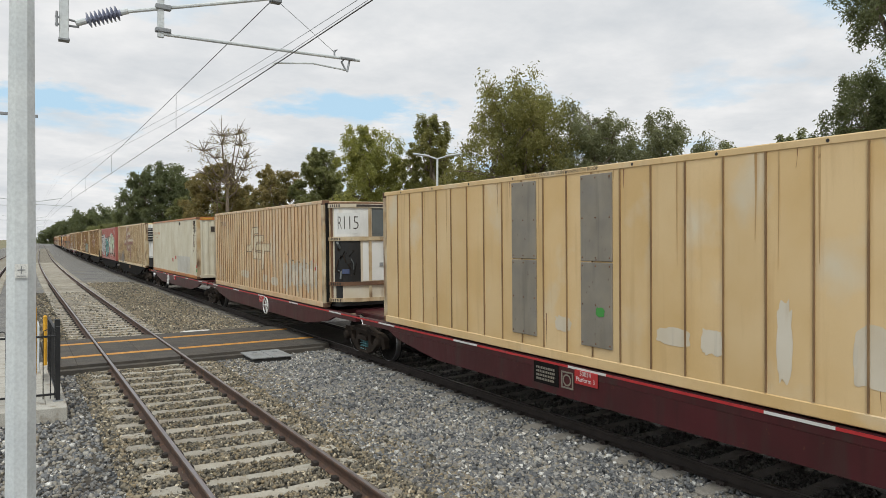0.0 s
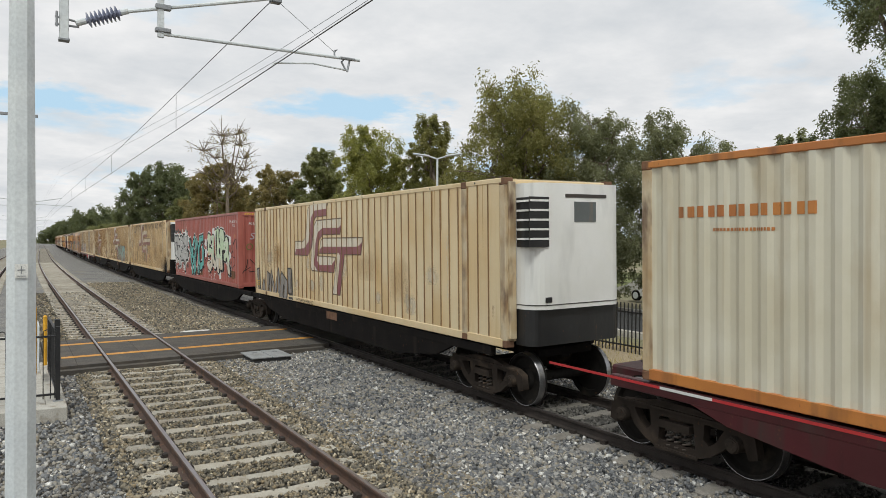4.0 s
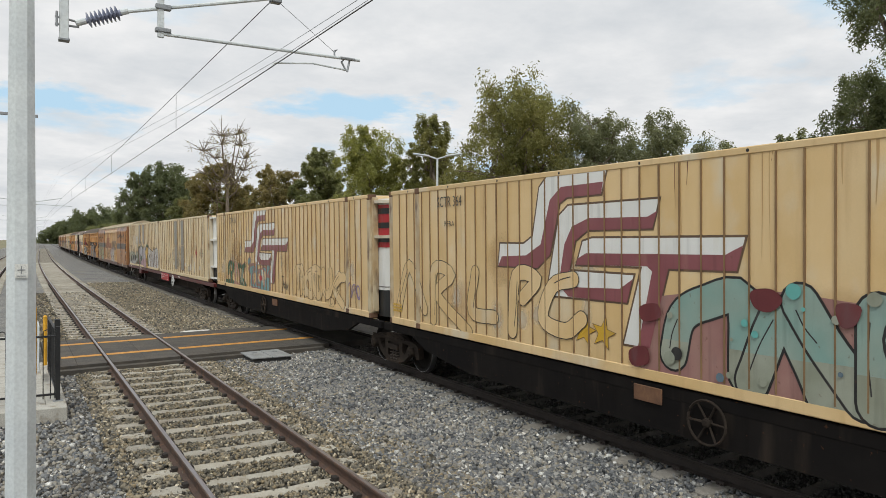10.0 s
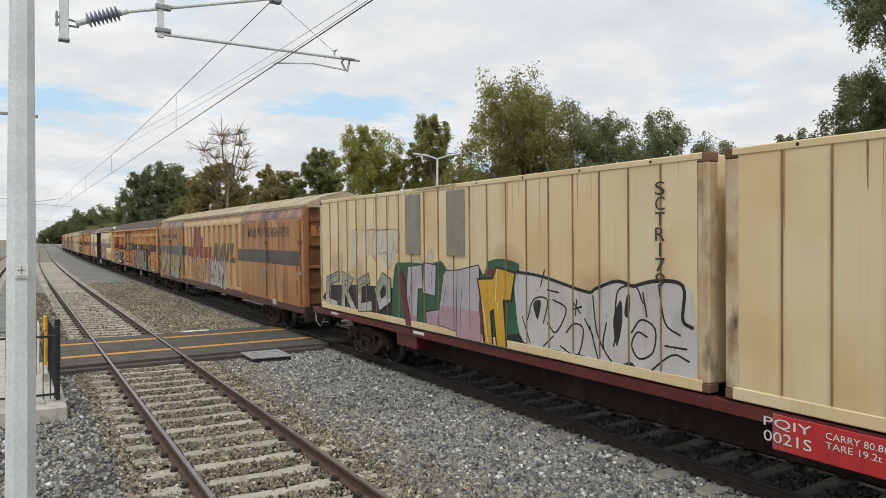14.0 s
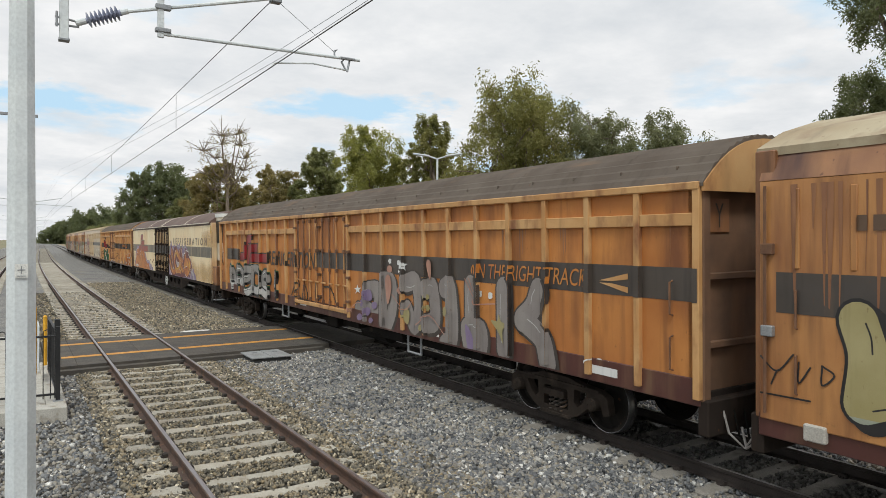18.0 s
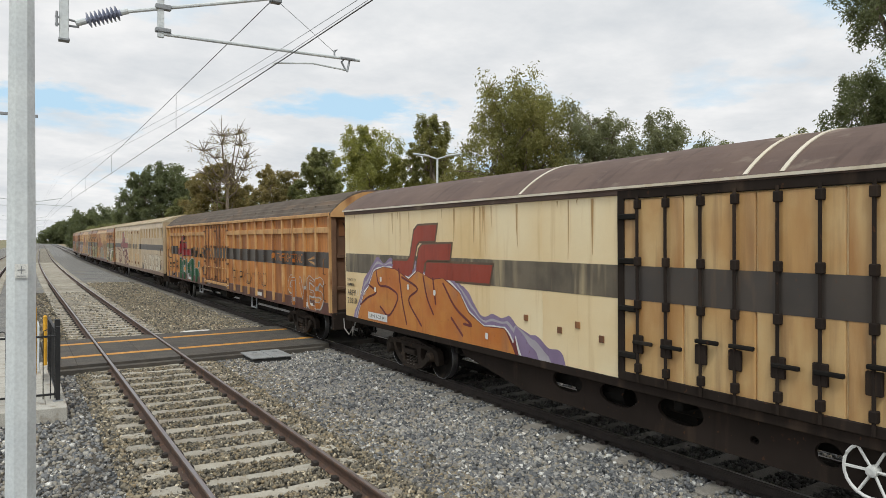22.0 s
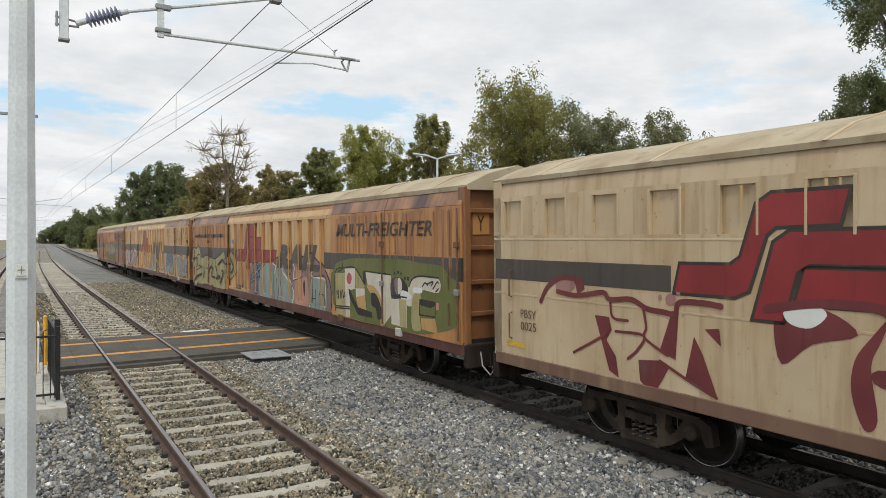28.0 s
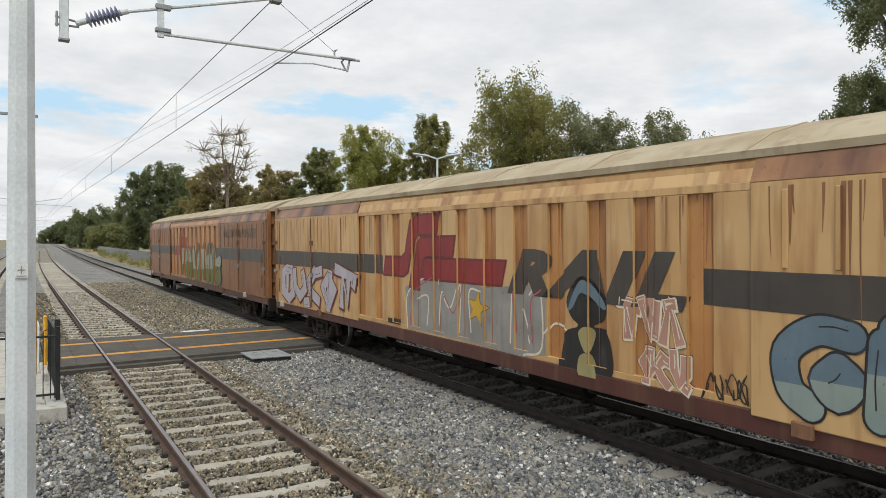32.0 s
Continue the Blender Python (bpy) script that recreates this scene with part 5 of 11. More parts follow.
def dots(parent, a0, a1, z0, z1, mats, count, seed, relief=(), lift=0.03):
    """Sprayed dots and bubbles scattered over a piece."""
    r = random.Random(seed)
    for k in range(count):
        a, z, q = r.uniform(a0, a1), r.uniform(z0, z1), r.uniform(0.02, 0.11)
        blob(parent, a - q, a + q, z - q, z + q, mats[k % len(mats)], seed + k, lift + 0.0004 * k / count, relief, "sprayed_dot", 16, 0.06, 1.0)



def drips(parent, a0, a1, top, low, material, seed, count, wide=0.05, relief=(), lift=0.0032):
    """Tapering runs of rust and dirt down a wall, each with its own width and length."""
    r = random.Random(seed)
    for k in range(count):
        a, w, z = r.uniform(a0, a1), wide * r.uniform(0.25, 1.0), low + (top - low) * r.random() ** 1.6
        b = a + r.uniform(-0.02, 0.02)
        m = (top + z) / 2
        q = [(a - w / 2, top), (a - w * 0.32, m), (b - w * 0.1, z), (b + w * 0.1, z - 0.02), (a + w * 0.36, m + 0.05), (a + w / 2, top)]
        part("rust_run", lay([q], lift + 0.00005 * k, relief), material, parent)


# ---- train: running gear ----
def ring(bm, x0, x1, profile, n=32, caps=True):
    """A turned body about the x axis: profile of (x, radius)."""
    rings = []
    for x, rad in profile:
        rings.append([bm.verts.new((x, rad * math.cos(2 * math.pi * k / n), rad * math.sin(2 * math.pi * k / n))) for k in range(n)])
    for a, b in zip(rings, rings[1:]):
        for k in range(n):
            bm.faces.new((a[k], a[(k + 1) % n], b[(k + 1) % n], b[k]))
    if caps:
        bm.faces.new(rings[0][::-1])
        bm.faces.new(rings[-1])
    bmesh.ops.recalc_face_normals(bm, faces=bm.faces[:])
    return bm


WHEEL_R = 0.46


def bogie_meshes():
    d = {}
    # side frame of a cast three-piece bogie: long outline with windows, ends over the axle boxes
    outer = [(-1.18, 0.34), (-1.14, 0.58), (-0.98, 0.66), (-0.55, 0.70), (-0.30, 0.76), (0.30, 0.76), (0.55, 0.70), (0.98, 0.66), (1.14, 0.58), (1.18, 0.34),
             (1.06, 0.30), (1.00, 0.44), (0.80, 0.46), (0.72, 0.34), (0.52, 0.20), (0.30, 0.12), (-0.30, 0.12), (-0.52, 0.20), (-0.72, 0.34), (-0.80, 0.46), (-1.00, 0.44), (-1.06, 0.30)]
    w1 = [(-0.72, 0.58), (-0.44, 0.60), (-0.42, 0.40), (-0.50, 0.33), (-0.60, 0.40)]
    w2 = [(-x, z) for x, z in reversed(w1)]
    w3 = [(-0.27, 0.56), (0.27, 0.56), (0.30, 0.24), (-0.30, 0.24)]
    me = flat_shape("side_frame", [outer, w1, w2, w3], 0.13)
    me.transform(Matrix(((0, 0, 1, 0), (1, 0, 0, 0), (0, 1, 0, 0), (0, 0, 0, 1))))
    bm = bmesh.new()
    bm.from_mesh(me)
    bmesh.ops.bevel(bm, geom=[e for e in bm.edges if e.is_manifold and e.calc_face_angle(0) > 1.0], offset=0.012, segments=1, affect="EDGES")
    # ribs along the top and lower chords
    box(bm, -0.10, -0.06, -1.0, 1.0, 0.645, 0.675)
    box(bm, -0.10, -0.06, -0.34, 0.34, 0.12, 0.16)
    box(bm, -0.11, 0.06, -0.24, 0.24, 0.42, 0.52)
    d["side_frame"] = mesh_of("side_frame", bm)
    bm = bmesh.new()
    for y in (-0.13, 0.0, 0.13):
        pts = [(0.055 * math.cos(t * 0.9), y + 0.055 * math.sin(t * 0.9), 0.16 + 0.27 * t / 28) for t in range(29)]
        tube(bm, pts, 0.016, 5)
    d["spring"] = mesh_of("spring", bm)
    bm = ring(bmesh.new(), 0, 0, [(-0.16, 0.075), (-0.15, 0.10), (-0.02, 0.105), (0.10, 0.12)], 16)
    d["axle_box"] = mesh_of("axle_box", bm)
    bm = ring(bmesh.new(), 0, 0, [(-0.175, 0.03), (-0.172, 0.085), (-0.16, 0.088)], 12)
    for k in range(3):
        a = 2 * math.pi * k / 3
        tube(bm, [(-0.19, 0.05 * math.cos(a), 0.05 * math.sin(a)), (-0.17, 0.05 * math.cos(a), 0.05 * math.sin(a))], 0.014, 6)
    d["end_cap"] = mesh_of("end_cap", bm)
    # wheel: flange to the inside, slightly dished web
    bm = ring(bmesh.new(), 0, 0, [(-0.05, 0.10), (-0.055, 0.16), (0.01, 0.2), (0.0, 0.37), (-0.068, 0.40), (-0.07, 0.455), (0.0, 0.462), (0.045, 0.468), (0.05, 0.49), (0.068, 0.488), (0.07, 0.38), (0.04, 0.37), (0.05, 0.2), (0.07, 0.16), (0.07, 0.1)], 40)
    d["wheel"] = mesh_of("wheel", bm)
    bm = ring(bmesh.new(), 0, 0, [(-0.072, 0.452), (-0.074, 0.457), (-0.066, 0.4625), (0.0, 0.4645), (0.044, 0.4695)], 40, False)
    d["tread"] = mesh_of("tread", bm)
    d["axle"] = mesh_of("axle", ring(bmesh.new(), 0, 0, [(-0.98, 0.06), (-0.82, 0.08), (-0.4, 0.085), (0.4, 0.085), (0.82, 0.08), (0.98, 0.06)], 14))
    bm = bevelled((-1.0, 1.0, -0.19, 0.19, 0.46, 0.72), w=0.03)
    d["bolster"] = mesh_of("bolster", bm)
    d["brake_beam"] = mesh_of("brake_beam", bevelled((-0.75, 0.75, -0.42, -0.36, 0.34, 0.44), (-0.75, 0.75, 0.36, 0.42, 0.34, 0.44), w=0.01))
    for k, m in (("side_frame", "bogie_grey"), ("spring", "spring"), ("axle_box", "bogie_grey"), ("end_cap", "bogie_grey"), ("wheel", "wheel_dark"), ("tread", "tyre_steel"),
                 ("axle", "wheel_dark"), ("bolster", "bogie_grey"), ("brake_beam", "wheel_dark")):
        d[k].materials.append(M[m])
        if k in ("wheel", "tread", "axle", "axle_box", "end_cap"):
            d[k].polygons.foreach_set("use_smooth", [k != "wheel" or True] * len(d[k].polygons))
            d[k].set_sharp_from_angle(angle=radians(35))
    d["spring_teal"] = d["spring"].copy()
    d["spring_teal"].materials[0] = M["spring_teal"]
    return d


BOGIE = bogie_meshes()
WHEELSETS = {-1: [], 1: []}
AXLE = 0.89


def bogie(parent, y, spring="spring"):
    """A bogie as a part of its wagon, with two turning wheelsets."""
    b = part("bogie", BOGIE["bolster"], None, parent)
    b.location.y = y
    for sx in (-1, 1):
        o = part("side_frame", BOGIE["side_frame"], None, b)
        o.matrix_basis = pose(sx * 0.99, 0, 0, 0, 0, 0 if sx < 0 else 180)
        o = part("spring_nest", BOGIE[spring], None, b)
        o.location.x = sx * 1.0
        for sy in (-1, 1):
            o = part("axle_box", BOGIE["axle_box"], None, b)
            o.matrix_basis = pose(sx * 0.99, sy * AXLE, WHEEL_R, 0, 0, 0 if sx < 0 else 180)
            o = part("end_cap", BOGIE["end_cap"], None, b)
            o.matrix_basis = pose(sx * 0.99, sy * AXLE, WHEEL_R, 0, 0, 0 if sx < 0 else 180)
    part("brake_beam", BOGIE["brake_beam"], None, b)
    for sy in (-1, 1):
        ws = wheelset_mesh()
        o = part("wheelset", ws, None, b)
        o.location = (0, sy * AXLE, WHEEL_R)
        WHEELSETS[sy].append(o)
    return b


def wheelset_mesh():
    if "wheelset" not in BOGIE:
        bm = bmesh.new()
        for k, sx, idx in (("axle", 0, 0), ("wheel", -1, 0), ("wheel", 1, 0), ("tread", -1, 1), ("tread", 1, 1)):
            me = BOGIE[k].copy()
            me.transform(pose(sx * 0.755, 0, 0, 0, 0, 180 if sx > 0 else 0))
            n = len(bm.faces)
            bm.from_mesh(me)
            bm.faces.ensure_lookup_table()
            for f in bm.faces[n:]:
                f.material_index = idx
            bpy.data.meshes.remove(me)
        me = mesh_of("wheelset", bm)
        me.materials.append(M["wheel_dark"])
        me.materials.append(M["tyre_steel"])
        BOGIE["wheelset"] = me
    return BOGIE["wheelset"]


def hand_wheel(parent, y, z, material, x=-1.19, r=0.27):
    bm = bmesh.new()
    n = 24
    tube(bm, [(0, r * math.cos(2 * math.pi * k / n), r * math.sin(2 * math.pi * k / n)) for k in range(n + 1)], 0.018, 6)
    for k in range(6):
        a = 2 * math.pi * k / 6
        tube(bm, [(0.03, 0, 0), (0, r * math.cos(a), r * math.sin(a))], 0.016, 5)
    ring(bm, 0, 0, [(-0.03, 0.03), (-0.02, 0.055), (0.1, 0.055)], 12)
    o = part("brake_wheel", bm, material, parent, "spoked brake hand wheel")
    o.location = (x, y, z)
    return o


def coupler(parent, y, sy):
    o = part("coupler", bevelled((-0.12, 0.12, 0, sy * 0.55, 0.78, 1.0) if sy > 0 else (-0.12, 0.12, -0.55, 0, 0.78, 1.0), w=0.02), "wagon_black", parent)
    o.location.y = y
    hose = tubes(([(-0.35, 0, 0.85), (-0.36, sy * 0.12, 0.6), (-0.3, sy * 0.3, 0.42), (-0.2, sy * 0.5, 0.45)], 0.022), n=6)
    h = part("brake_hose", hose, "wheel_dark", parent)
    h.location.y = y


VEHICLES = []      # thing, place along the train, half the distance between its bogies


def runs(ob, u, half):
    VEHICLES.append((ob, u, half))
    return ob

# ---- containers ----
def end_frame(th, L, w, z0, z1, post, casting, posts_at=()):
    """Corner posts and castings; posts_at: further lifting posts along the length."""
    pm = mesh_of("corner_post", bevelled((-0.085, 0.085, -0.085, 0.085, z0 + 0.12, z1 - 0.12), w=0.012))
    pm.materials.append(M[post])
    cm = mesh_of("corner_casting", bevelled((-0.09, 0.09, -0.09, 0.09, -0.06, 0.06), w=0.012))
    bm = bmesh.new()
    bm.from_mesh(cm)
    cm2 = mesh_of("corner_casting", bm)
    cm2.materials.append(M[casting])
    for y in [-L / 2 + 0.09, L / 2 - 0.09] + list(posts_at):
        for sx in (-1, 1):
            inner = y in posts_at
            o = part("corner_post" if not inner else "lifting_post", pm, None, th)
            o.location = (sx * (w - 0.08 + (0.012 if inner else 0)), y, 0)
            for z in (z0 + 0.06, z1 - 0.06):
                o = part("corner_casting", cm2, None, th)
                o.location = (sx * (w - 0.083 + (0.014 if inner else 0)), y, z)


def decked_box(L, name, label, body, u, category="shipping container", group="containers on the train"):
    th = empty(name, label, category, group)
    runs(th, u, L / 2 - 1.6)
    return th


RAIL_HOLE = mesh_of("rail_hole", ring(bmesh.new(), 0, 0, [(-0.002, 0.02), (0.004, 0.022)], 10))
RAIL_HOLE.materials.append(M["grille_black"])


def panel_container(u, L, label, body, pitch, seam="seam", posts=(), post="post_worn", casting="end_grime", rails=None, end_material=None):
    """A refrigerated box with flat panels between narrow raised strips, coloured dark as the shade of grooves."""
    z0, z1 = 1.05, 3.97
    th = decked_box(L, "refrigerated_container", label, body, u)
    part("shell", bevelled((-1.232, 1.232, -L / 2 + 0.03, L / 2 - 0.03, z0 + 0.1, z1 - 0.03), w=0.01), body, th)
    n = max(2, round((L - 0.36) / pitch))
    w = (L - 0.36) / n
    pm = mesh_of("panel", boxes((-SIDE, -1.22, -w / 2, w / 2, z0 + 0.15, z1 - 0.08)))
    pm.materials.append(M[body])
    sm = mesh_of("seam", boxes((-SIDE - 0.019, -1.24, -0.009, 0.009, z0 + 0.16, z1 - 0.09)))
    sm.materials.append(M[seam])
    for i in range(n):
        y = -L / 2 + 0.18 + (i + 0.5) * w
        o = part("panel", pm, None, th)
        o.location.y = y
        if i:
            o = part("seam", sm, None, th)
            o.location.y = y - w / 2
    for z, h, nm in ((z1 - 0.09, 0.09, "top_rail"), (z0, 0.15, "bottom_rail")):
        for sx in (-1, 1):
            x0, x1 = (-1.262, -1.16) if sx < 0 else (1.16, 1.262)
            part(nm, bevelled((x0, x1, -L / 2 + 0.1, L / 2 - 0.1, z, z + h), w=0.012), rails or body, th)
    end_frame(th, L, SIDE, z0, z1, post, casting, posts)
    part("roof", bevelled((-1.2, 1.2, -L / 2 + 0.1, L / 2 - 0.1, z1 - 0.04, z1 - 0.01), w=0.008), "roof_tan", th)
    drips(th, -L / 2 + 0.3, L / 2 - 0.3, z1 - 0.09, 2.6, "run_tan", int(u * 7), 16, 0.035)
    drips(th, -L / 2 + 0.3, L / 2 - 0.3, z1 - 0.09, 3.3, "run_rust", int(u * 9), 8, 0.02)
    drips(th, -L / 2 + 0.3, L / 2 - 0.3, 1.75, 1.25, "run_rust", int(u * 5), 9, 0.02)
    for k in range(9):
        o = part("rail_hole", RAIL_HOLE, None, th)
        o.location = (-1.2625, -L / 2 + 0.9 + (L - 1.8) * k / 8, z1 - 0.045)
    return th


def iso_container(u, label, body, rail, name="shipping_container", width=1.25):
    """A corrugated steel box, forty feet long and nine feet six high."""
    L, z0, z1, d = 12.19, 1.05, 3.946, 0.036
    th = decked_box(L, name, label, body, u)
    part("floor", boxes((-1.18, 1.18, -L / 2 + 0.1, L / 2 - 0.1, z0 + 0.12, z0 + 0.2)), "wagon_black", th)

    def wall(a0, a1, pitch):
        pts, a = [], a0
        n = round((a1 - a0) / pitch)
        p = (a1 - a0) / n
        for i in range(n):
            pts += [(a, 0), (a + p * 0.27, 0), (a + p * 0.5, -d), (a + p * 0.77, -d)]
            a += p
        return pts + [(a1, 0)], p
    prof, p = wall(-L / 2 + 0.16, L / 2 - 0.16, 0.278)
    for sx in (-1, 1):
        bm = bmesh.new()
        rows = [[bm.verts.new((sx * (width + q), a, z)) for a, q in prof] for z in (z0 + 0.14, z1 - 0.1)]
        for i in range(len(prof) - 1):
            bm.faces.new((rows[0][i], rows[0][i + 1], rows[1][i + 1], rows[1][i]))
        part("side_wall", bm, body, th)
    eprof, _ = wall(-width + 0.16, width - 0.16, 0.26)
    for sy in (-1, 1):
        bm = bmesh.new()
        rows = [[bm.verts.new((a, sy * (L / 2 - 0.02 + q), z)) for a, q in eprof] for z in (z0 + 0.2, z1 - 0.14)]
        for i in range(len(eprof) - 1):
            bm.faces.new((rows[0][i], rows[0][i + 1], rows[1][i + 1], rows[1][i]))
        part("end_wall", bm, body, th)
        part("end_sill", bevelled((-width + 0.1, width - 0.1, sy * (L / 2) - 0.09 * (sy > 0), sy * (L / 2) + 0.09 * (sy < 0), z0 + 0.05, z0 + 0.2), w=0.01), body, th)
        part("end_header", bevelled((-width + 0.1, width - 0.1, sy * (L / 2) - 0.09 * (sy > 0), sy * (L / 2) + 0.09 * (sy < 0), z1 - 0.15, z1), w=0.01), rail, th)
        hz = [[(-0.55 + 0.09 * k, 0), (-0.5 + 0.09 * k, 0), (-0.46 + 0.09 * k, 0.07), (-0.51 + 0.09 * k, 0.07)] for k in range(5)]
        for off_x in (-0.45, 1.35):
            bm = bmesh.new()
            for q in hz:
                bm.faces.new([bm.verts.new((x + off_x, sy * (L / 2 + 0.003), z1 - 0.11 + z)) for x, z in q])
            part("hazard_stripe", bm, "sticker_yellow", th)
    part("roof", boxes((-width + 0.03, width - 0.03, -L / 2 + 0.06, L / 2 - 0.06, z1 - 0.05, z1 - 0.012)), rail, th)
    for sx in (-1, 1):
        for nm, za, zb, m in (("top_rail", z1 - 0.1, z1 - 0.01, rail), ("bottom_rail", z0 + 0.01, z0 + 0.16, rail)):
            x0, x1 = sx * (width + 0.008), sx * (width - 0.07)
            part(nm, bevelled((min(x0, x1), max(x0, x1), -L / 2 + 0.12, L / 2 - 0.12, za, zb), w=0.01), m, th)
    end_frame(th, L, width, z0, z1, "post_worn" if body == "iso_cream" else body, "rust" if body == "iso_cream" else body)
    # the relief that paint on the side follows
    return th, ("wave", -L / 2 + 0.16, p, round((L - 0.32) / p), d, width)


def rounded(x0, x1, y0, y1, z0, z1, r=0.3, n=6):
    """A body with rounded upright edges at its outer end (y0)."""
    pts = [(x0, y1)]
    pts += [(x0 + r - r * math.cos(math.pi / 2 * k / n), y0 + r - r * math.sin(math.pi / 2 * k / n)) for k in range(n + 1)]
    pts += [(x1 - r + r * math.sin(math.pi / 2 * k / n), y0 + r - r * math.cos(math.pi / 2 * k / n)) for k in range(n + 1)]
    pts += [(x1, y1)]
    bm = bmesh.new()
    lo, hi = [bm.verts.new((x, y, z0)) for x, y in pts], [bm.verts.new((x, y, z1)) for x, y in pts]
    for i in range(len(pts)):
        j = (i + 1) % len(pts)
        bm.faces.new((lo[i], lo[j], hi[j], hi[i]))
    bm.faces.new(lo[::-1])
    bm.faces.new(hi)
    bmesh.ops.recalc_face_normals(bm, faces=bm.faces[:])
    return bm


def striped_bar(parent, e, z, m="unit_dirty", d=0.0, r=0.36):
    bar = part("guard_bar", rounded(-1.17, 1.17, e - 0.56 - d, e, z - 0.035, z + 0.035, r), m, parent)
    for x in (-0.76, -0.66, -0.56, 0.5, 0.6, 0.7):
        part("hazard_stripe", boxes((x, x + 0.05, e - 0.565 - d, e - 0.55 - d, z - 0.03, z + 0.03)), "ink", bar)


def wrapped(e, cols, depth=0.5, half=1.05, r=0.34, proud=0.012):
    """A thin sheet bent round the outer end of a rounded body; cols are (way round from the near side, lower z, upper z)."""
    def at(w, d):
        a, b, c = depth - r, depth - r + math.pi / 2 * r, depth - r + math.pi / 2 * r + 2 * (half - r)
        if w < a:
            return -half - d, e - w
        if w < b:
            g = (w - a) / r
            return -half + r - (r + d) * math.cos(g), e - depth + r - (r + d) * math.sin(g)
        if w < c:
            return -half + r + w - b, e - depth - d
        g = min(math.pi / 2, (w - c) / r)
        return half - r + (r + d) * math.sin(g), e - depth + r - (r + d) * math.cos(g)
    bm = bmesh.new()
    ws = [q[0] for q in cols]
    n = max(2, int((ws[-1] - ws[0]) / 0.05))
    rows = []
    for w in sorted(set([ws[0] + (ws[-1] - ws[0]) * k / n for k in range(n + 1)] + ws)):
        lo, hi = float(np.interp(w, ws, [q[1] for q in cols])), float(np.interp(w, ws, [q[2] for q in cols]))
        rows.append([bm.verts.new((*at(w, d), z)) for d, z in ((proud, lo), (proud, hi), (-0.02, hi), (-0.02, lo))])
    for a, b in zip(rows, rows[1:]):
        for k in range(4):
            bm.faces.new((a[k], b[k], b[(k + 1) % 4], a[(k + 1) % 4]))
    bm.faces.new(rows[0])
    bm.faces.new(rows[-1][::-1])
    bmesh.ops.recalc_face_normals(bm, faces=bm.faces[:])
    return bm


def dark_grille_front(u, e):
    """A large dark grille round the near corner, a red band and edge, seams, slots and a square badge."""
    g = part("grille", wrapped(e, [(0.06, 2.86, 3.62), (0.10, 2.80, 3.70), (0.2, 2.78, 3.73), (0.5, 2.74, 3.75), (0.9, 2.65, 3.77), (1.02, 2.64, 3.77), (1.06, 2.64, 3.73), (1.10, 2.64, 3.6)]), "grille_black", u, "large dark grille round the corner")
    for z in (3.46, 3.2, 2.97, 2.8):
        part("slat", wrapped(e, [(0.12, z - 0.01, z + 0.012), (0.3, z, z + 0.022), (0.6, z - 0.01, z + 0.012), (1.0, z - 0.07, z - 0.055)], proud=0.03), "pane_grey", g)
    part("band", wrapped(e, [(1.11, 2.645, 2.75), (2.11, 2.645, 2.75), (2.5, 2.645, 2.75)], proud=0.006), "unit_red", u, "red band")
    part("band", wrapped(e, [(2.02, 2.754, 3.68), (2.5, 2.754, 3.74)], proud=0.006), "unit_red", u, "red band")
    for w, z0, z1 in ((0.87, 1.84, 2.63), (1.73, 1.84, 2.63)):
        part("door_seam", wrapped(e, [(w, z0, z1), (w + 0.012, z0, z1)], proud=0.004), "ink", u)
    for z in (1.90, 2.635):
        part("door_seam", wrapped(e, [(0.87 if z < 2 else 0.5, z, z + 0.008), (2.6, z, z + 0.008)], proud=0.003), "ink", u)
    part("lip", wrapped(e, [(0.0, 1.79, 1.84), (2.8, 1.79, 1.84)], proud=0.02), "unit_white", u)
    part("vent", wrapped(e, [(0.58, 1.90, 2.02), (0.72, 1.90, 2.02)], proud=0.008), "grille_black", u)
    for w0, w1 in ((1.30, 1.60), (1.69, 1.89)):
        v = part("vent", wrapped(e, [(w0, 1.95, 2.06), (w1, 1.95, 2.06)], proud=0.006), "pane_grey", u)
        part("slat", wrapped(e, [(w0 + 0.02, 1.985, 2.05), (w1 - 0.02, 1.985, 2.05)], proud=0.01), "grille_black", v)
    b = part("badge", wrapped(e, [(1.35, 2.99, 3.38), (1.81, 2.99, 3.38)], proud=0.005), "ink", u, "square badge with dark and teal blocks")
    part("badge_field", wrapped(e, [(1.365, 3.005, 3.365), (1.795, 3.005, 3.365)], proud=0.008), "spray_mint", b)
    for w0, w1, z0, z1, m in ((1.39, 1.77, 3.2, 3.3, "ink"), (1.53, 1.63, 3.04, 3.22, "ink"), (1.40, 1.50, 3.05, 3.19, "spray_teal"), (1.66, 1.76, 3.05, 3.19, "spray_teal")):
        part("badge_block", wrapped(e, [(w0, z0, z1), (w1, z0, z1)], proud=0.011), m, b)
    for w0, w1 in ((1.18, 1.22), (1.24, 1.28), (1.36, 1.46), (1.52, 1.62), (1.66, 1.70), (1.74, 1.84)):
        part("marking_bar", wrapped(e, [(w0, 3.60, 3.655), (w1, 3.60, 3.655)], proud=0.005), "ink", u)
    part("hose", tubes(([(-0.6, e - 0.3, 3.9), (-0.2, e - 0.42, 3.97), (0.5, e - 0.4, 3.96), (0.9, e - 0.3, 3.9)], 0.035), n=6), "grille_black", u)


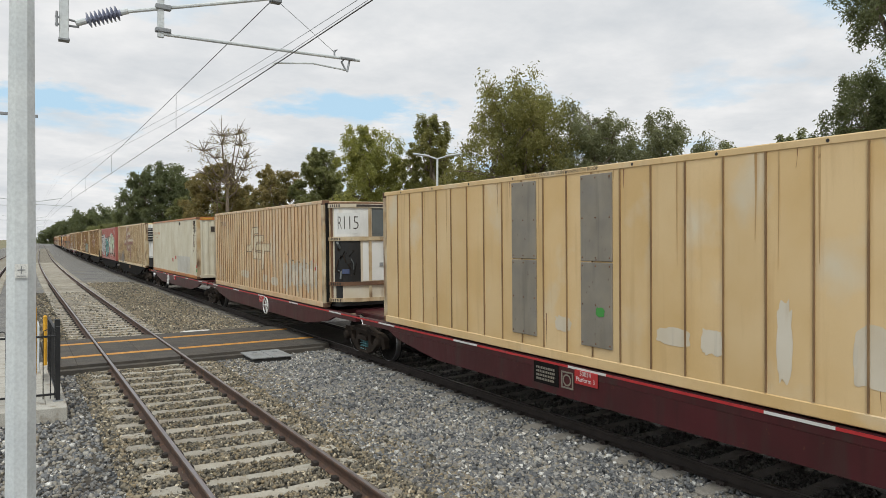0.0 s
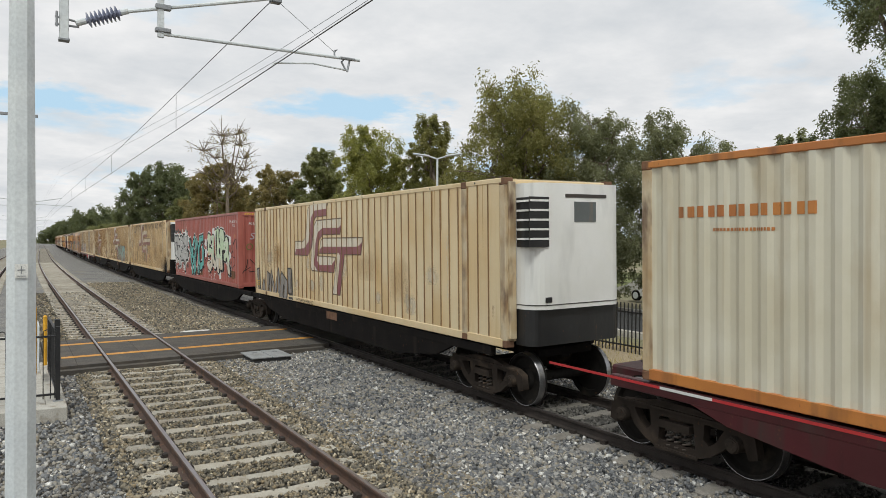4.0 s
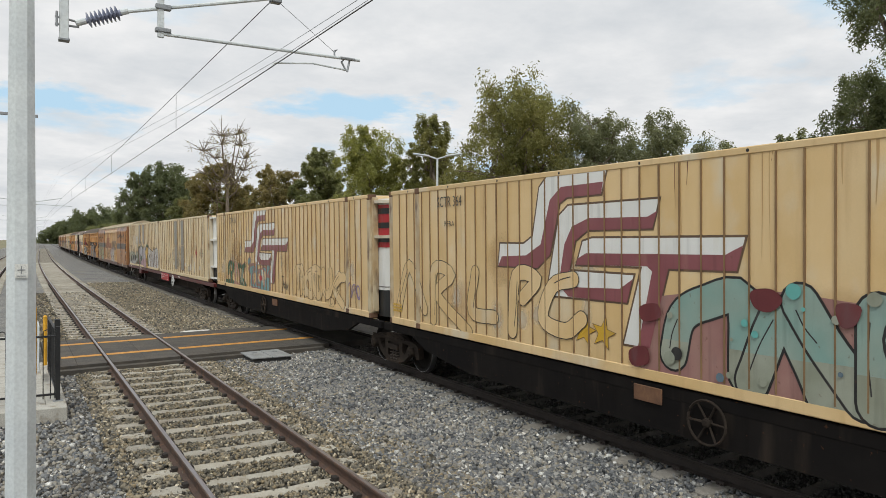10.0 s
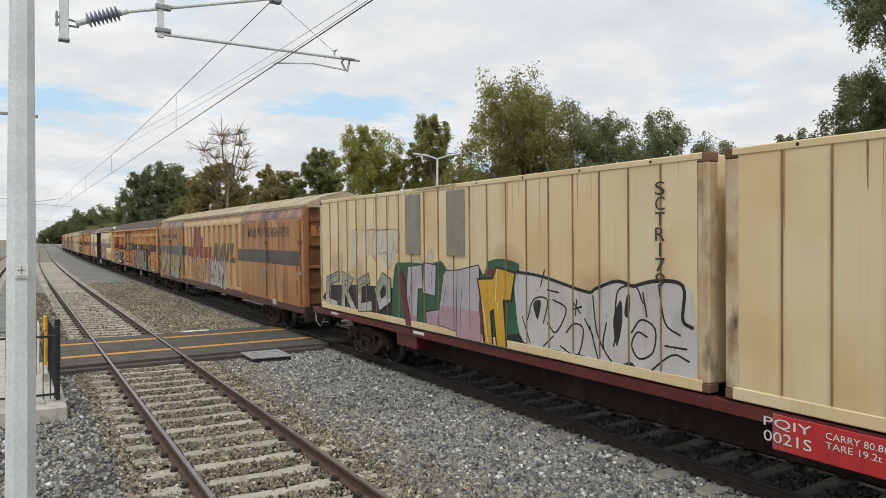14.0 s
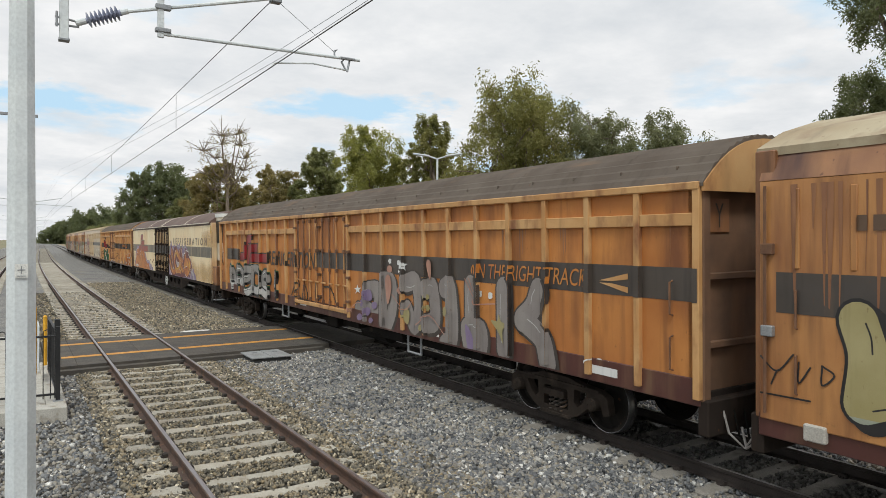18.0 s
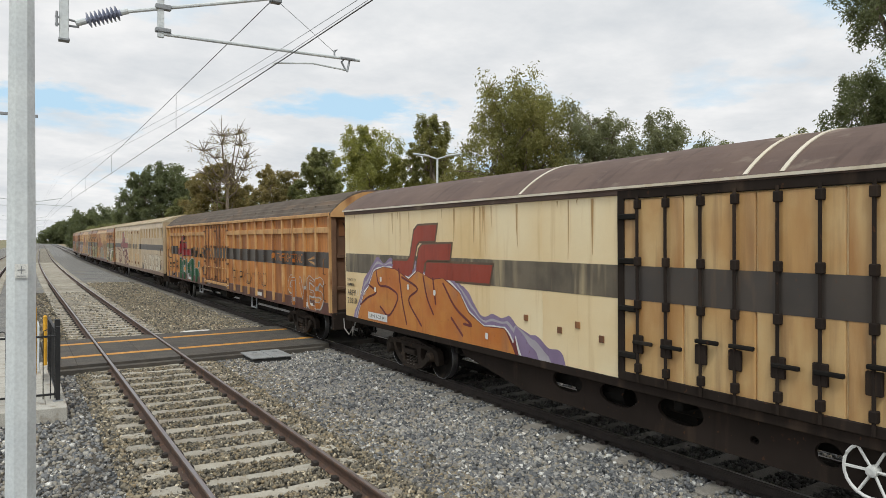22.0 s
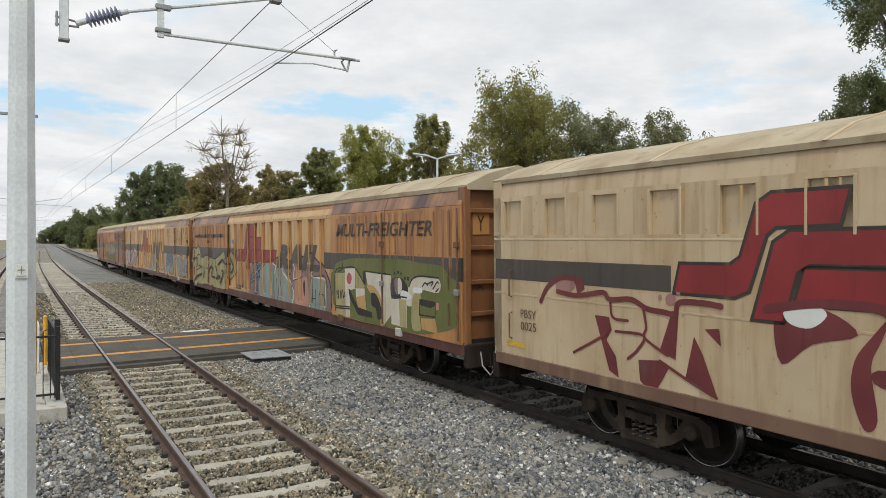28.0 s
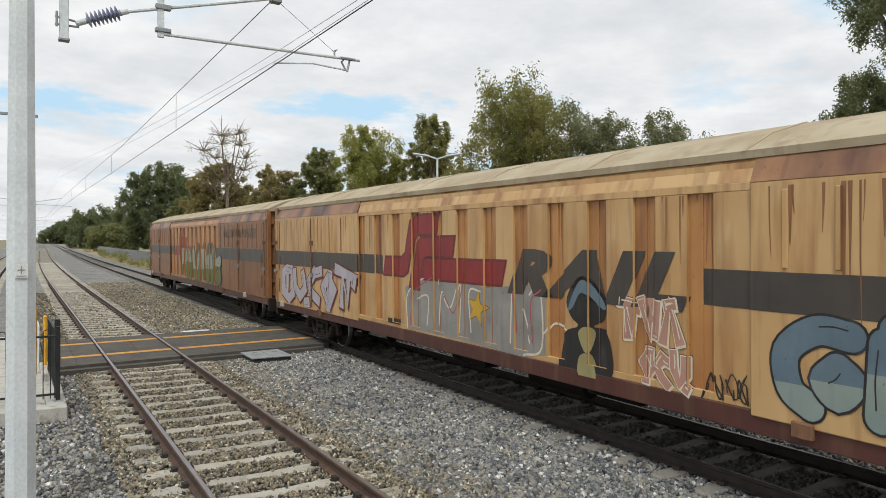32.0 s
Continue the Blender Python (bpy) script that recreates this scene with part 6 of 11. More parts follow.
def cooling_unit(th, L, style):
    """The machinery on the container's southern end."""
    e = -L / 2
    u = part("cooling_unit", rounded(-1.05, 1.05, e - (0.2 if style == "generator" else 0.5), e, 1.72, 3.86, 0.19 if style == "generator" else 0.34), "unit_white" if style != "generator" else "grille_black", th, "refrigeration unit on the container's end")
    if style == "black":
        part("engine_bay", rounded(-1.12, 1.12, e - 0.46, e, 0.99, 1.78, 0.25), "wagon_black", u)
    else:
        part("engine_bay", rounded(-1.04, 1.04, e - 0.42, e, 1.1, 1.72, 0.2), "grille_black", u)
    for x0, x1 in ((-1.2, -1.06), (1.06, 1.2)):
        part("end_frame", bevelled((x0, x1, e - 0.05, e + 0.02, 1.2, 3.9), w=0.01), "wheel_dark" if style == "generator" else ("post_worn" if style != "vector" else "unit_dirty"), u)
    if style == "black":
        dark_grille_front(u, e)
    elif style in ("louvre", "red"):
        top, low, wide = (3.62, 2.78, 0.25) if style == "louvre" else (3.72, 2.72, 1.0)
        part("grille", rounded(-1.062, -1.062 + wide if style != "red" else 1.062, e - 0.513, e - 0.06, low, top, 0.34), "grille_black" if style != "red" else "unit_red", u)
        n = 5 if style == "louvre" else 4
        for k in range(n if style != "red" else 3):
            z = low + 0.12 + (top - low - 0.2) * k / (n - 1 if style != "red" else 2.4)
            h = 0.035 if style != "red" else 0.13
            part("slat" if style != "red" else "vent", rounded(-1.075, (-0.80 if style != "red" else 0.4), e - 0.522, e - 0.08, z, z + h, 0.34), ("unit_white" if style == "louvre" else "pane_grey") if style != "red" else "grille_black", u)
        part("door_seam", rounded(-1.056, 1.056, e - 0.507, e, 1.79, 1.805, 0.34), "ink", u)
        part("badge", boxes((-0.80, -0.66, e - 0.508, e - 0.5, 1.84, 1.93)), "grille_black", u)
        if style == "louvre":
            part("badge", boxes((-0.15, 0.35, e - 0.508, e - 0.5, 3.2, 3.55)), "pane_grey", u)
            part("badge", boxes((-0.35, 0.6, e - 0.508, e - 0.5, 3.62, 3.68)), "ink", u)
        if style == "red":
            for z in (3.79, 2.97):
                striped_bar(u, e, z)
    elif style == "vector":
        for z in (3.84, 2.88, 1.72, 1.22):
            striped_bar(u, e, z, "unit_white")
        part("post", bevelled((-0.08, 0.0, e - 0.56, e - 0.5, 1.2, 3.85), w=0.01), "unit_white", u)
        part("grille", boxes((-0.35, 0.95, e - 0.53, e - 0.49, 2.93, 3.78)), "grille_black", u)
        for k in range(10):
            part("slat", boxes((-0.33, 0.93, e - 0.54, e - 0.52, 2.96 + 0.08 * k, 2.985 + 0.08 * k)), "pane_grey", u)
        for k in range(6):
            part("panel_groove", boxes((-1.0, -0.38, e - 0.506, e - 0.49, 2.98 + 0.14 * k, 2.99 + 0.14 * k)), "pane_grey", u)
        part("badge", boxes((-0.78, -0.42, e - 0.508, e - 0.5, 2.62, 2.74)), "ink_brown", u)
        for k in range(8):
            part("vent_slot", boxes((0.05 + 0.06 * k, 0.08 + 0.06 * k, e - 0.51, e - 0.5, 2.05, 2.22 - 0.012 * k)), "ink", u)
    else:
        generator_drum(u, e)


def drum(e, t0, t1, z0, z1, grow=0.0, thick=0.05):
    """A curved sheet on the generator's bulging end: t runs round it from the near side (0) to the far side (1)."""
    bm = bmesh.new()
    n = max(2, int(abs(t1 - t0) * 28))
    rows = []
    for k in range(n + 1):
        t = t0 + (t1 - t0) * k / n
        c, q = math.cos(math.pi * t), math.sin(math.pi * t) ** 0.75
        rows.append([bm.verts.new((-(1.1 + g) * c, e - (0.62 + g) * q, z)) for g in (grow, grow - thick) for z in (z0, z1)])
    for a, b in zip(rows, rows[1:]):
        bm.faces.new((a[0], b[0], b[1], a[1]))
        bm.faces.new((a[2], a[3], b[3], b[2]))
        bm.faces.new((a[1], b[1], b[3], a[3]))
        bm.faces.new((a[0], a[2], b[2], b[0]))
    bm.faces.new((rows[0][0], rows[0][1], rows[0][3], rows[0][2]))
    bm.faces.new((rows[-1][0], rows[-1][2], rows[-1][3], rows[-1][1]))
    bmesh.ops.recalc_face_normals(bm, faces=bm.faces[:])
    return bm


def generator_drum(u, e):
    part("casing", drum(e, 0, 1, 1.25, 3.86), "unit_dirty", u)
    part("roof_plate", drum(e, 0, 1, 3.86, 3.9, 0.03, 1.0), "end_grime", u)
    part("window", drum(e, 0.47, 0.66, 2.98, 3.74, 0.012), "pane_grey", u)
    part("engine_bay", drum(e, 0.10, 0.37, 1.76, 2.86, 0.008), "grille_black", u)
    for t0, t1, z0, z1 in ((0.39, 0.57, 1.78, 2.84), (0.585, 0.80, 1.78, 2.84), (0.10, 0.44, 2.98, 3.74)):
        part("access_door", drum(e, t0, t1, z0, z1, 0.010), "unit_white", u)
    for z, h, m in ((3.76, 0.10, "unit_dirty"), (2.87, 0.09, "post_worn"), (1.66, 0.10, "end_grime"), (1.22, 0.10, "post_worn")):
        bar = part("guard_bar", drum(e, 0.0, 1.0, z, z + h, 0.05), m, u)
        for k in range(5):
            part("hazard_stripe", drum(e, 0.06 + 0.028 * k, 0.074 + 0.028 * k, z + 0.015, z + h - 0.015, 0.053), "ink", bar)
    part("maker_bar", drum(e, 0.34, 0.60, 3.78, 3.84, 0.053), "ink", u)
    for t in (0.03, 0.45, 0.97):
        part("upright", drum(e, t - 0.012, t + 0.012, 1.25, 3.8, 0.035), "post_worn", u)
    for t in (0.0, 0.995):
        part("side_plate", drum(e, t, t + 0.07 if t < 0.5 else 1.0, 1.25, 3.82, 0.02), "end_grime", u)
    r = random.Random(8)
    for k in range(12):
        t, z = r.uniform(0.13, 0.33), r.uniform(1.85, 2.7)
        c, q = -1.12 * math.cos(math.pi * t), e - 0.65 * math.sin(math.pi * t) ** 0.75
        part("engine_pipe", tubes(([(c, q, z), (c + r.uniform(-0.1, 0.15), q - 0.03, z + r.uniform(-0.1, 0.2)), (c + r.uniform(-0.1, 0.2), q + 0.02, z + r.uniform(0.1, 0.35))], r.uniform(0.012, 0.03)), n=6), ("pane_grey", "wheel_dark", "bogie_grey")[k % 3], u)
    part("battery", drum(e, 0.20, 0.27, 1.98, 2.1, 0.03), "spray_navy", u)
    part("latch", drum(e, 0.53, 0.56, 2.16, 2.26, 0.03), "galv_dark", u)
    plate = part("number_board", drum(e, 0.14, 0.37, 3.06, 3.62, 0.016), "spray_white", u, "white sprayed number patch")
    for i, ch in enumerate("R115"):
        me = bpy.data.meshes.new("number")
        vs, fs = [], []
        w = 0.008 if ch == "1" else 0.045
        for q in fitted(glyphs(ch, -0.02), 0.155 + 0.052 * i + (0.016 if ch == "1" else 0), 0.155 + 0.052 * i + (0.016 if ch == "1" else 0) + w, 3.18, 3.52):
            fs.append(tuple(range(len(vs), len(vs) + len(q))))
            vs += [(-1.121 * math.cos(math.pi * t), e - 0.641 * math.sin(math.pi * t) ** 0.75, z) for t, z in q]
        me.from_pydata(vs, [], fs)
        part("lettering", me, "ink", plate)


# ---- container wagons ----
def platform(u, L, label, body, strips=True, slim=False, deep=(0.5, 0.86), name="container_wagon", plate="", wheel=None, half=None, deck_z=1.02, plate_mat="sticker_red", wheel_mat=None):
    th = empty(name, label, "rail wagon", "wagons of the freight train")
    runs(th, u, half or L / 2 - 1.5)
    for sx in (-1, 1):
        part("side_sill", bevelled((sx * 1.24 if sx < 0 else 1.12, -1.12 if sx < 0 else 1.24, -L / 2, L / 2, 0.86, deck_z), w=0.012), body, th)
    b = L / 2 - 1.9
    # deep centre girders between the bogies, tapering at both ends
    for x in ((-0.72, 0.72) if slim else (-1.19, 1.19)):
        me = flat_shape("girder", [[(-b - 0.9, 0.98), (-b, deep[0] + 0.2), (-b + 1.6, deep[0]), (b - 1.6, deep[0]), (b, deep[0] + 0.2), (b + 0.9, 0.98)]], 0.09)
        me.transform(Matrix(((0, 0, 1, x), (1, 0, 0, 0), (0, 1, 0, 0), (0, 0, 0, 1))))
        part("girder", me, "underframe" if slim else body, th)
    part("deck", boxes((-0.98, 0.98, -b, b, 0.88, 0.96)), body, th)
    for i in range(7):
        y = -b + 2 * b * i / 6
        part("outrigger", bevelled((-1.2, 1.2, y - 0.06, y + 0.06, 0.86, 0.99), w=0.01), body, th)
    for y in (-L / 2 + 0.4, L / 2 - 0.4):
        part("end_deck", bevelled((-0.62, 0.62, y - 1.0, y + 1.0, 0.84, 1.0), w=0.03), body, th)
    for i in range(5 if strips else 0):
        y = -L / 2 + 0.9 + (L - 2.6) * i / 4
        part("reflector_strip", boxes((-1.247, -1.239, y, y + 0.8, 0.965, 1.0)), "spray_white", th)
        part("reflector_strip", boxes((-1.247, -1.239, y + 0.8, y + (L - 2.6) / 4, 0.965, 1.0)), "sticker_red", th)
    if plate:
        part("number_plate", bevelled((-1.262, -1.24, -0.24, 0.24, 0.76, 0.97), w=0.006), plate_mat, th)
    if wheel is not None:
        hand_wheel(th, wheel, 0.70, wheel_mat or ("spray_white" if strips else "bogie_grey"), x=-1.29)
    return th


def plate_text(th, lines, y=0.0, x=-1.268):
    for i, (txt, w) in enumerate(lines):
        polys = fitted(glyphs(txt), -w / 3.6 - y, w / 3.6 - y, 0.895 - 0.09 * i, 0.965 - 0.09 * i)
        me = lay(polys, 0)
        for v in me.vertices:
            v.co.x = x
        part("lettering", me, "spray_white", th)


RED_PLAT = "dark red articulated container wagon with white reflector strips"
for uc, L, txt, wheel in ((7.6, 15.6, "Platform 3", None), (23.55, 15.5, "Platform 2", -0.6), (38.9, 14.6, "Platform 1", 1.65)):
    w = platform(uc, L, RED_PLAT, "wagon_red", plate="y", wheel=wheel)
    plate_text(w, [("50034", 0.42), (txt, 0.7)])
    if uc < 8:
        part("data_panel", boxes((-1.246, -1.238, 0.62, 1.22, 0.62, 0.96)), "wagon_black", w)
        bars(w, dashes(-1.15, -0.7, 0.66, 0.9, 9, 4), "grey_patch", lift=0.0)
        for q in range(4):
            b0, b1, c0, c1 = ((-0.55, -0.29, 0.64, 0.662), (-0.55, -0.29, 0.878, 0.90), (-0.55, -0.53, 0.662, 0.878), (-0.31, -0.29, 0.662, 0.878))[q]
            part("emblem", boxes((-1.249, -1.238, -b1, -b0, c0, c1)), "grey_patch", w)
        part("emblem_ring", lay([q for q in ribbon([(-0.42 + 0.08 * math.sin(k * 0.5236), 0.77 + 0.08 * math.cos(k * 0.5236)) for k in range(13)], 0.012, True)], 0.0, (), 1e-5), "grey_patch", w)
        bogie(w, 15.76 - uc, "spring_teal")
    elif uc < 24:
        bogie(w, 31.5 - uc, "spring")
    else:
        bogie(w, 45.2 - uc)
        coupler(w, L / 2, 1)
BLACK_PLAT = "black sooty articulated container wagon"
packs = ((56.4, 14.6, None, (49.6, 63.8)), (71.6, 15.4, None, (79.3,)), (87.3, 15.6, None, (95.0,)), (102.95, 15.6, -0.95, (110.65,)), (118.6, 15.4, 1.1, (124.75,)))
for uc, L, wheel, at in packs:
    w = platform(uc, L, BLACK_PLAT, "wagon_black", strips=False, deep=(0.42, 0.86), plate="y" if wheel else "", wheel=wheel, plate_mat="rust")
    for b in at:
        bogie(w, b - uc)
    if uc < 60:
        coupler(w, -L / 2, -1)
        part("name_board", boxes((-1.246, -1.24, -0.35, 0.35, 0.78, 0.98)), "rust", w)
    if uc > 118:
        coupler(w, L / 2, 1)
w = platform(140.15, 26.6, "long worn-red container flat wagon on two bogies", "wagon_red_worn", strips=False, slim=True, deep=(0.36, 0.86), half=10.2, plate="", wheel=-4.35, wheel_mat="spray_white")
bogie(w, -10.25), bogie(w, 10.15), coupler(w, -13.3, -1), coupler(w, 13.3, 1)
for y, h in ((-1.2, 0), (-6.0, 0.05), (7.0, 0.02), (11.5, 0)):
    part("reflector_strip", boxes((-1.25, -1.24, y, y + 0.45, 0.93, 0.99)), "spray_white", w)
pl = part("side_plate", bevelled((-1.262, -1.235, -0.4 - 2.6, 0.55 - 2.6 + 1.3, 0.6, 0.99), w=0.006), "sticker_red", w, "red side plate with white lettering")
for i, (txt, wd, a) in enumerate((("PQIY", 0.55, 0.95), ("0021S", 0.55, 0.95))):
    me = lay(fitted(glyphs(txt), a - 0.3, a - 0.3 + wd, 0.83 - 0.15 * i, 0.95 - 0.15 * i), 0)
    for v in me.vertices:
        v.co.x = -1.268
    part("lettering", me, "spray_white", pl)
me = lay([[(2.55, 0.66), (2.85, 0.66), (2.85, 0.95), (2.55, 0.95)]], 0.018)
part("emblem", me, "spray_white", pl)
part("emblem", lay([[(2.59, 0.7), (2.81, 0.7), (2.81, 0.91), (2.59, 0.91)]], 0.022), "sticker_red", pl)
for txt, b0, b1, q0 in (("CARRY 80.8t", 1.35, 1.95, 0.86), ("TARE 19.2t", 1.35, 1.9, 0.76), ("110 kmh", 2.1, 2.45, 0.86)):
    sign(pl, txt, b0, b1, q0, q0 + 0.07, "spray_white", lift=0.018)
for y in (-2.3, 7.4):
    part("equipment_box", bevelled((-1.2, -0.7, y, y + 0.9, 0.58, 0.88), w=0.02), "wagon_red_worn", w)

# ---- the loads, front to back ----
PANEL_LABEL = "cream refrigerated container with two grey repair panels"


RIVET = mesh_of("rivet", ring(bmesh.new(), 0, 0, [(-0.006, 0.006), (-0.005, 0.012), (0.002, 0.014)], 8))
RIVET.materials.append(M["rust"])


def grey_panels(th, z0=1.36):
    for a in (-1.35, 0.32):
        for za, zb in ((z0, 2.58), (2.60, 3.85)):
            if zb - za > 0.2:
                pn = part("repair_panel", bevelled((-SIDE - 0.024, -SIDE + 0.01, -a - 0.63, -a, za, zb), w=0.006), "grey_patch", th)
                for k in range(9):
                    o = part("rivet", RIVET, None, pn)
                    o.location = (-SIDE - 0.024, -a - (0.04, 0.59, 0.31)[k % 3], za + 0.05 + (zb - za - 0.1) * (k // 3) / 2)


def stack_note(th):
    sign(th, "DO NOT STACK 20' CONTAINERS ON ROOF", -0.98, 0.68, 3.91, 3.965, "ink", lift=0.016)


c = panel_container(8.0, 12.4, PANEL_LABEL, "cream_tan", 0.56)
grey_panels(c), stack_note(c)
blob(c, 0.63, 0.82, 1.80, 1.95, "sticker_green", 3, 0.03)
for a0, a1, z0, z1, k in ((1.7, 2.3, 1.55, 1.8, 4), (2.4, 2.75, 1.5, 1.85, 5), (3.4, 3.6, 1.3, 2.3, 6), (4.2, 4.7, 1.4, 2.1, 7), (4.8, 5.2, 1.5, 2.6, 8), (-0.3, 0.1, 1.5, 1.75, 9)):
    blob(c, a0, a1, z0, z1, "logo_white", k, 0.004)
c = panel_container(23.88, 12.2, "worn tan refrigerated container with a faded mark and open generator", "worn_tan", 0.305)
house_mark(c, -1.35, 1.9, None, "logo_faded", "ink_brown", size=0.58, grow=0.012)
sign(c, "SCTR  115", -5.08, -4.2, 3.44, 3.6, "ink")
for a0, a1, z0, z1, k in ((-2.2, -1.0, 1.5, 1.8, 4), (0.5, 1.1, 1.45, 1.75, 5), (1.4, 2.2, 1.4, 1.7, 6), (2.6, 3.0, 1.3, 2.2, 7), (4.5, 5.4, 1.6, 2.1, 8), (3.5, 4.0, 1.5, 2.0, 9)):
    blob(c, a0, a1, z0, z1, "logo_white", k, 0.004)
for k in range(9):
    blob(c, 2.85 + 0.31 * k, 3.16 + 0.31 * k, 1.3 + 0.1 * (k % 3), 2.3 + 0.12 * (k % 2), "scuff", 40 + k, 0.0035, rough_=0.4)
sign(c, "TOP LIFT ONLY", 4.27, 4.35, 1.54, 2.80, "logo_white", upright=True)
sign(c, "CAUTION REFRIGERATION UNIT", 4.95, 5.04, 1.5, 3.59, "logo_white", upright=True)
for a, z in ((5.32, 2.3), (5.6, 2.22), (5.45, 2.08)):
    blob(c, a - 0.05, a + 0.05, z - 0.06, z + 0.06, "sticker_red", int(a * 10), 0.005, rough_=0.4)
for a, z in ((3.6, 2.28), (4.15, 2.24), (4.7, 2.22), (3.15, 2.45)):
    blob(c, a - 0.09, a + 0.09, z - 0.02, z + 0.02, "ink", int(a * 10), 0.005, rough_=0.4)
cooling_unit(c, 12.2, "generator")
c, rel = iso_container(39.5, "cream corrugated shipping container with orange rails", "iso_cream", "orange_rail")
sign(c, "SCFU 411065 1", 5.31, 5.46, 2.31, 3.66, "ink_brown", rel, fat=0.035, lift=0.012, upright=True)
sign(c, "4EG1", 5.58, 5.72, 3.14, 3.6, "ink", rel, fat=0.035, lift=0.012, upright=True)
bars(c, dashes(-5.5, -3.7, 3.14, 3.36, 7) + dashes(-5.0, -4.2, 3.0, 3.06, 8), "orange_rail", rel)
for a0, z0, m in ((0.02, 1.72, "sticker_red"), (0.78, 1.86, "sticker_red")):
    blob(c, a0, a0 + 0.24, z0, z0 + 0.19, m, 3, 0.006, rel, rough_=0.05)
part("sticker", boxes((-1.262, -1.25, -6.08, -5.9, 1.57, 1.7)), "sticker_red", c)
part("sticker", boxes((-1.262, -1.25, -6.08, -5.9, 1.38, 1.54)), "sticker_green", c)
for b0 in (2.18, 5.56):
    part("vent_cowl", bevelled((-1.29, -1.23, -b0 - 0.14, -b0, 3.62, 3.78), w=0.015), "spring", c)
bars(c, [(5.58, 5.74, 2.92, 2.935), (5.58, 5.74, 3.09, 3.105), (5.58, 5.592, 2.92, 3.105), (5.728, 5.74, 2.92, 3.105)], "ink", rel)
sign(c, "EMPTY ONLY", 0.78, 1.18, 1.29, 1.36, "sticker_yellow", rel, lift=0.012)
bars(c, [(1.35, 4.45, 1.26, 2.06)], "ghost_panel", rel, "pale_rectangle", 0.004)
sy = -6.095
part("end_emblem", boxes((-0.62, -0.42, sy - 0.004, sy, 3.25, 3.5), (-0.40, -0.2, sy - 0.004, sy, 3.25, 3.5), (-0.18, 0.0, sy - 0.004, sy, 3.25, 3.5)), "ink", c, "dark plain emblem blocks")
for i, ch in enumerate("SCFU411065"):
    me = bpy.data.meshes.new("number")
    vs, fs = [], []
    for q in fitted(glyphs(ch), 0.70, 0.78, 3.30 - 0.15 * i, 3.41 - 0.15 * i):
        fs.append(tuple(range(len(vs), len(vs) + len(q))))
        vs += [(x, sy - 0.005, z) for x, z in q]
    me.from_pydata(vs, [], fs)
    part("lettering", me, "ink_brown", c)


def weathered(c, L, seed):
    """Chalky bare patches and rusty clouds on a panelled side."""
    r = random.Random(seed)
    for k in range(11):
        a, z, w = r.uniform(-L / 2 + 0.3, L / 2 - 1.3), r.uniform(1.2, 2.3), r.uniform(0.25, 0.9)
        stain(c, a, a + w, z, z + r.uniform(0.3, 0.9), "chalk", 0.003)
    for k in range(5):
        a, z, w = r.uniform(-L / 2 + 0.3, L / 2 - 2.6), r.uniform(1.15, 2.2), r.uniform(1.0, 2.2)
        stain(c, a, a + w, z, z + r.uniform(0.7, 1.4), "tan_cloud", 0.0026)


def long_reefer(u, L, label, style, number="", body="cream_tan"):
    c = panel_container(u, L, label, body, 0.325, posts=(-6.05, 6.05))
    sign(c, "TOP LIFT ONLY", 5.42, 5.5, 1.73, 2.98, "logo_white", upright=True)
    bars(c, dashes(-7.15, -6.75, 1.32, 1.52, 3, 3), "sticker_yellow", lift=0.02)
    if number:
        sign(c, number, -5.22, -4.34, 3.54, 3.74, "ink", lift=0.021)
        sign(c, "RFRA", -4.95, -4.6, 3.17, 3.26, "ink", lift=0.021)
    house_mark(c, -3.22, 1.47, "logo_red", "unit_white" if style == "red" else "logo_white", "ink_brown")
    cooling_unit(c, L, style)
    weathered(c, L, u)
    return c


c = long_reefer(55.95, 14.66, "cream long refrigerated container with silver graffiti", "louvre", body="cream_pale")
piece(c, (-6.95, -3.63, 0.86, 1.93), ('0088 0600 1851 2700 3380', '3800 4383 5325 6489 6800', '7578 7219 8203 8761 7578', '9799 9845;9916 9913'), 0.13, "spray_grey", "spray_black", 0.05, smooth=False, shadow=0.04, label="grey sprayed letters with a black edge")
sign(c, "MTWO MANE", -3.1, -1.75, 1.06, 1.16, "ink", lift=0.016)
c, rel = iso_container(71.55, "red-brown corrugated container covered in graffiti", "iso_red", "iso_red", width=1.235)
shapes(c, (-6.28, -2.85, 1.27, 3.17), ('0094 0596 1194 1595 1996 2595 3092 3585 3887 4294 4796 5495 5992 6498 7299 8198 8795 9293 9789 9577 9467 9066 9060 9357 9954 9742 9431 9033 8533 8129 7816 7611 7604 7200 7003 6819 6622 6531 5730 4929 4629 4820 4316 3511 3122 3030 2234 1240 0343 0060',), "spray_white", 0.006, rel, edge=("spray_white", 0.2), label="large silver sprayed letters with a black and white edge")
shapes(c, (-6.28, -2.85, 1.27, 3.17), ('0094 0596 1194 1595 1996 2595 3092 3585 3887 4294 4796 5495 5992 6498 7299 8198 8795 9293 9789 9577 9467 9066 9060 9357 9954 9742 9431 9033 8533 8129 7816 7611 7604 7200 7003 6819 6622 6531 5730 4929 4629 4820 4316 3511 3122 3030 2234 1240 0343 0060',), "spray_silver", 0.0105, rel, edge=("spray_black", 0.085))
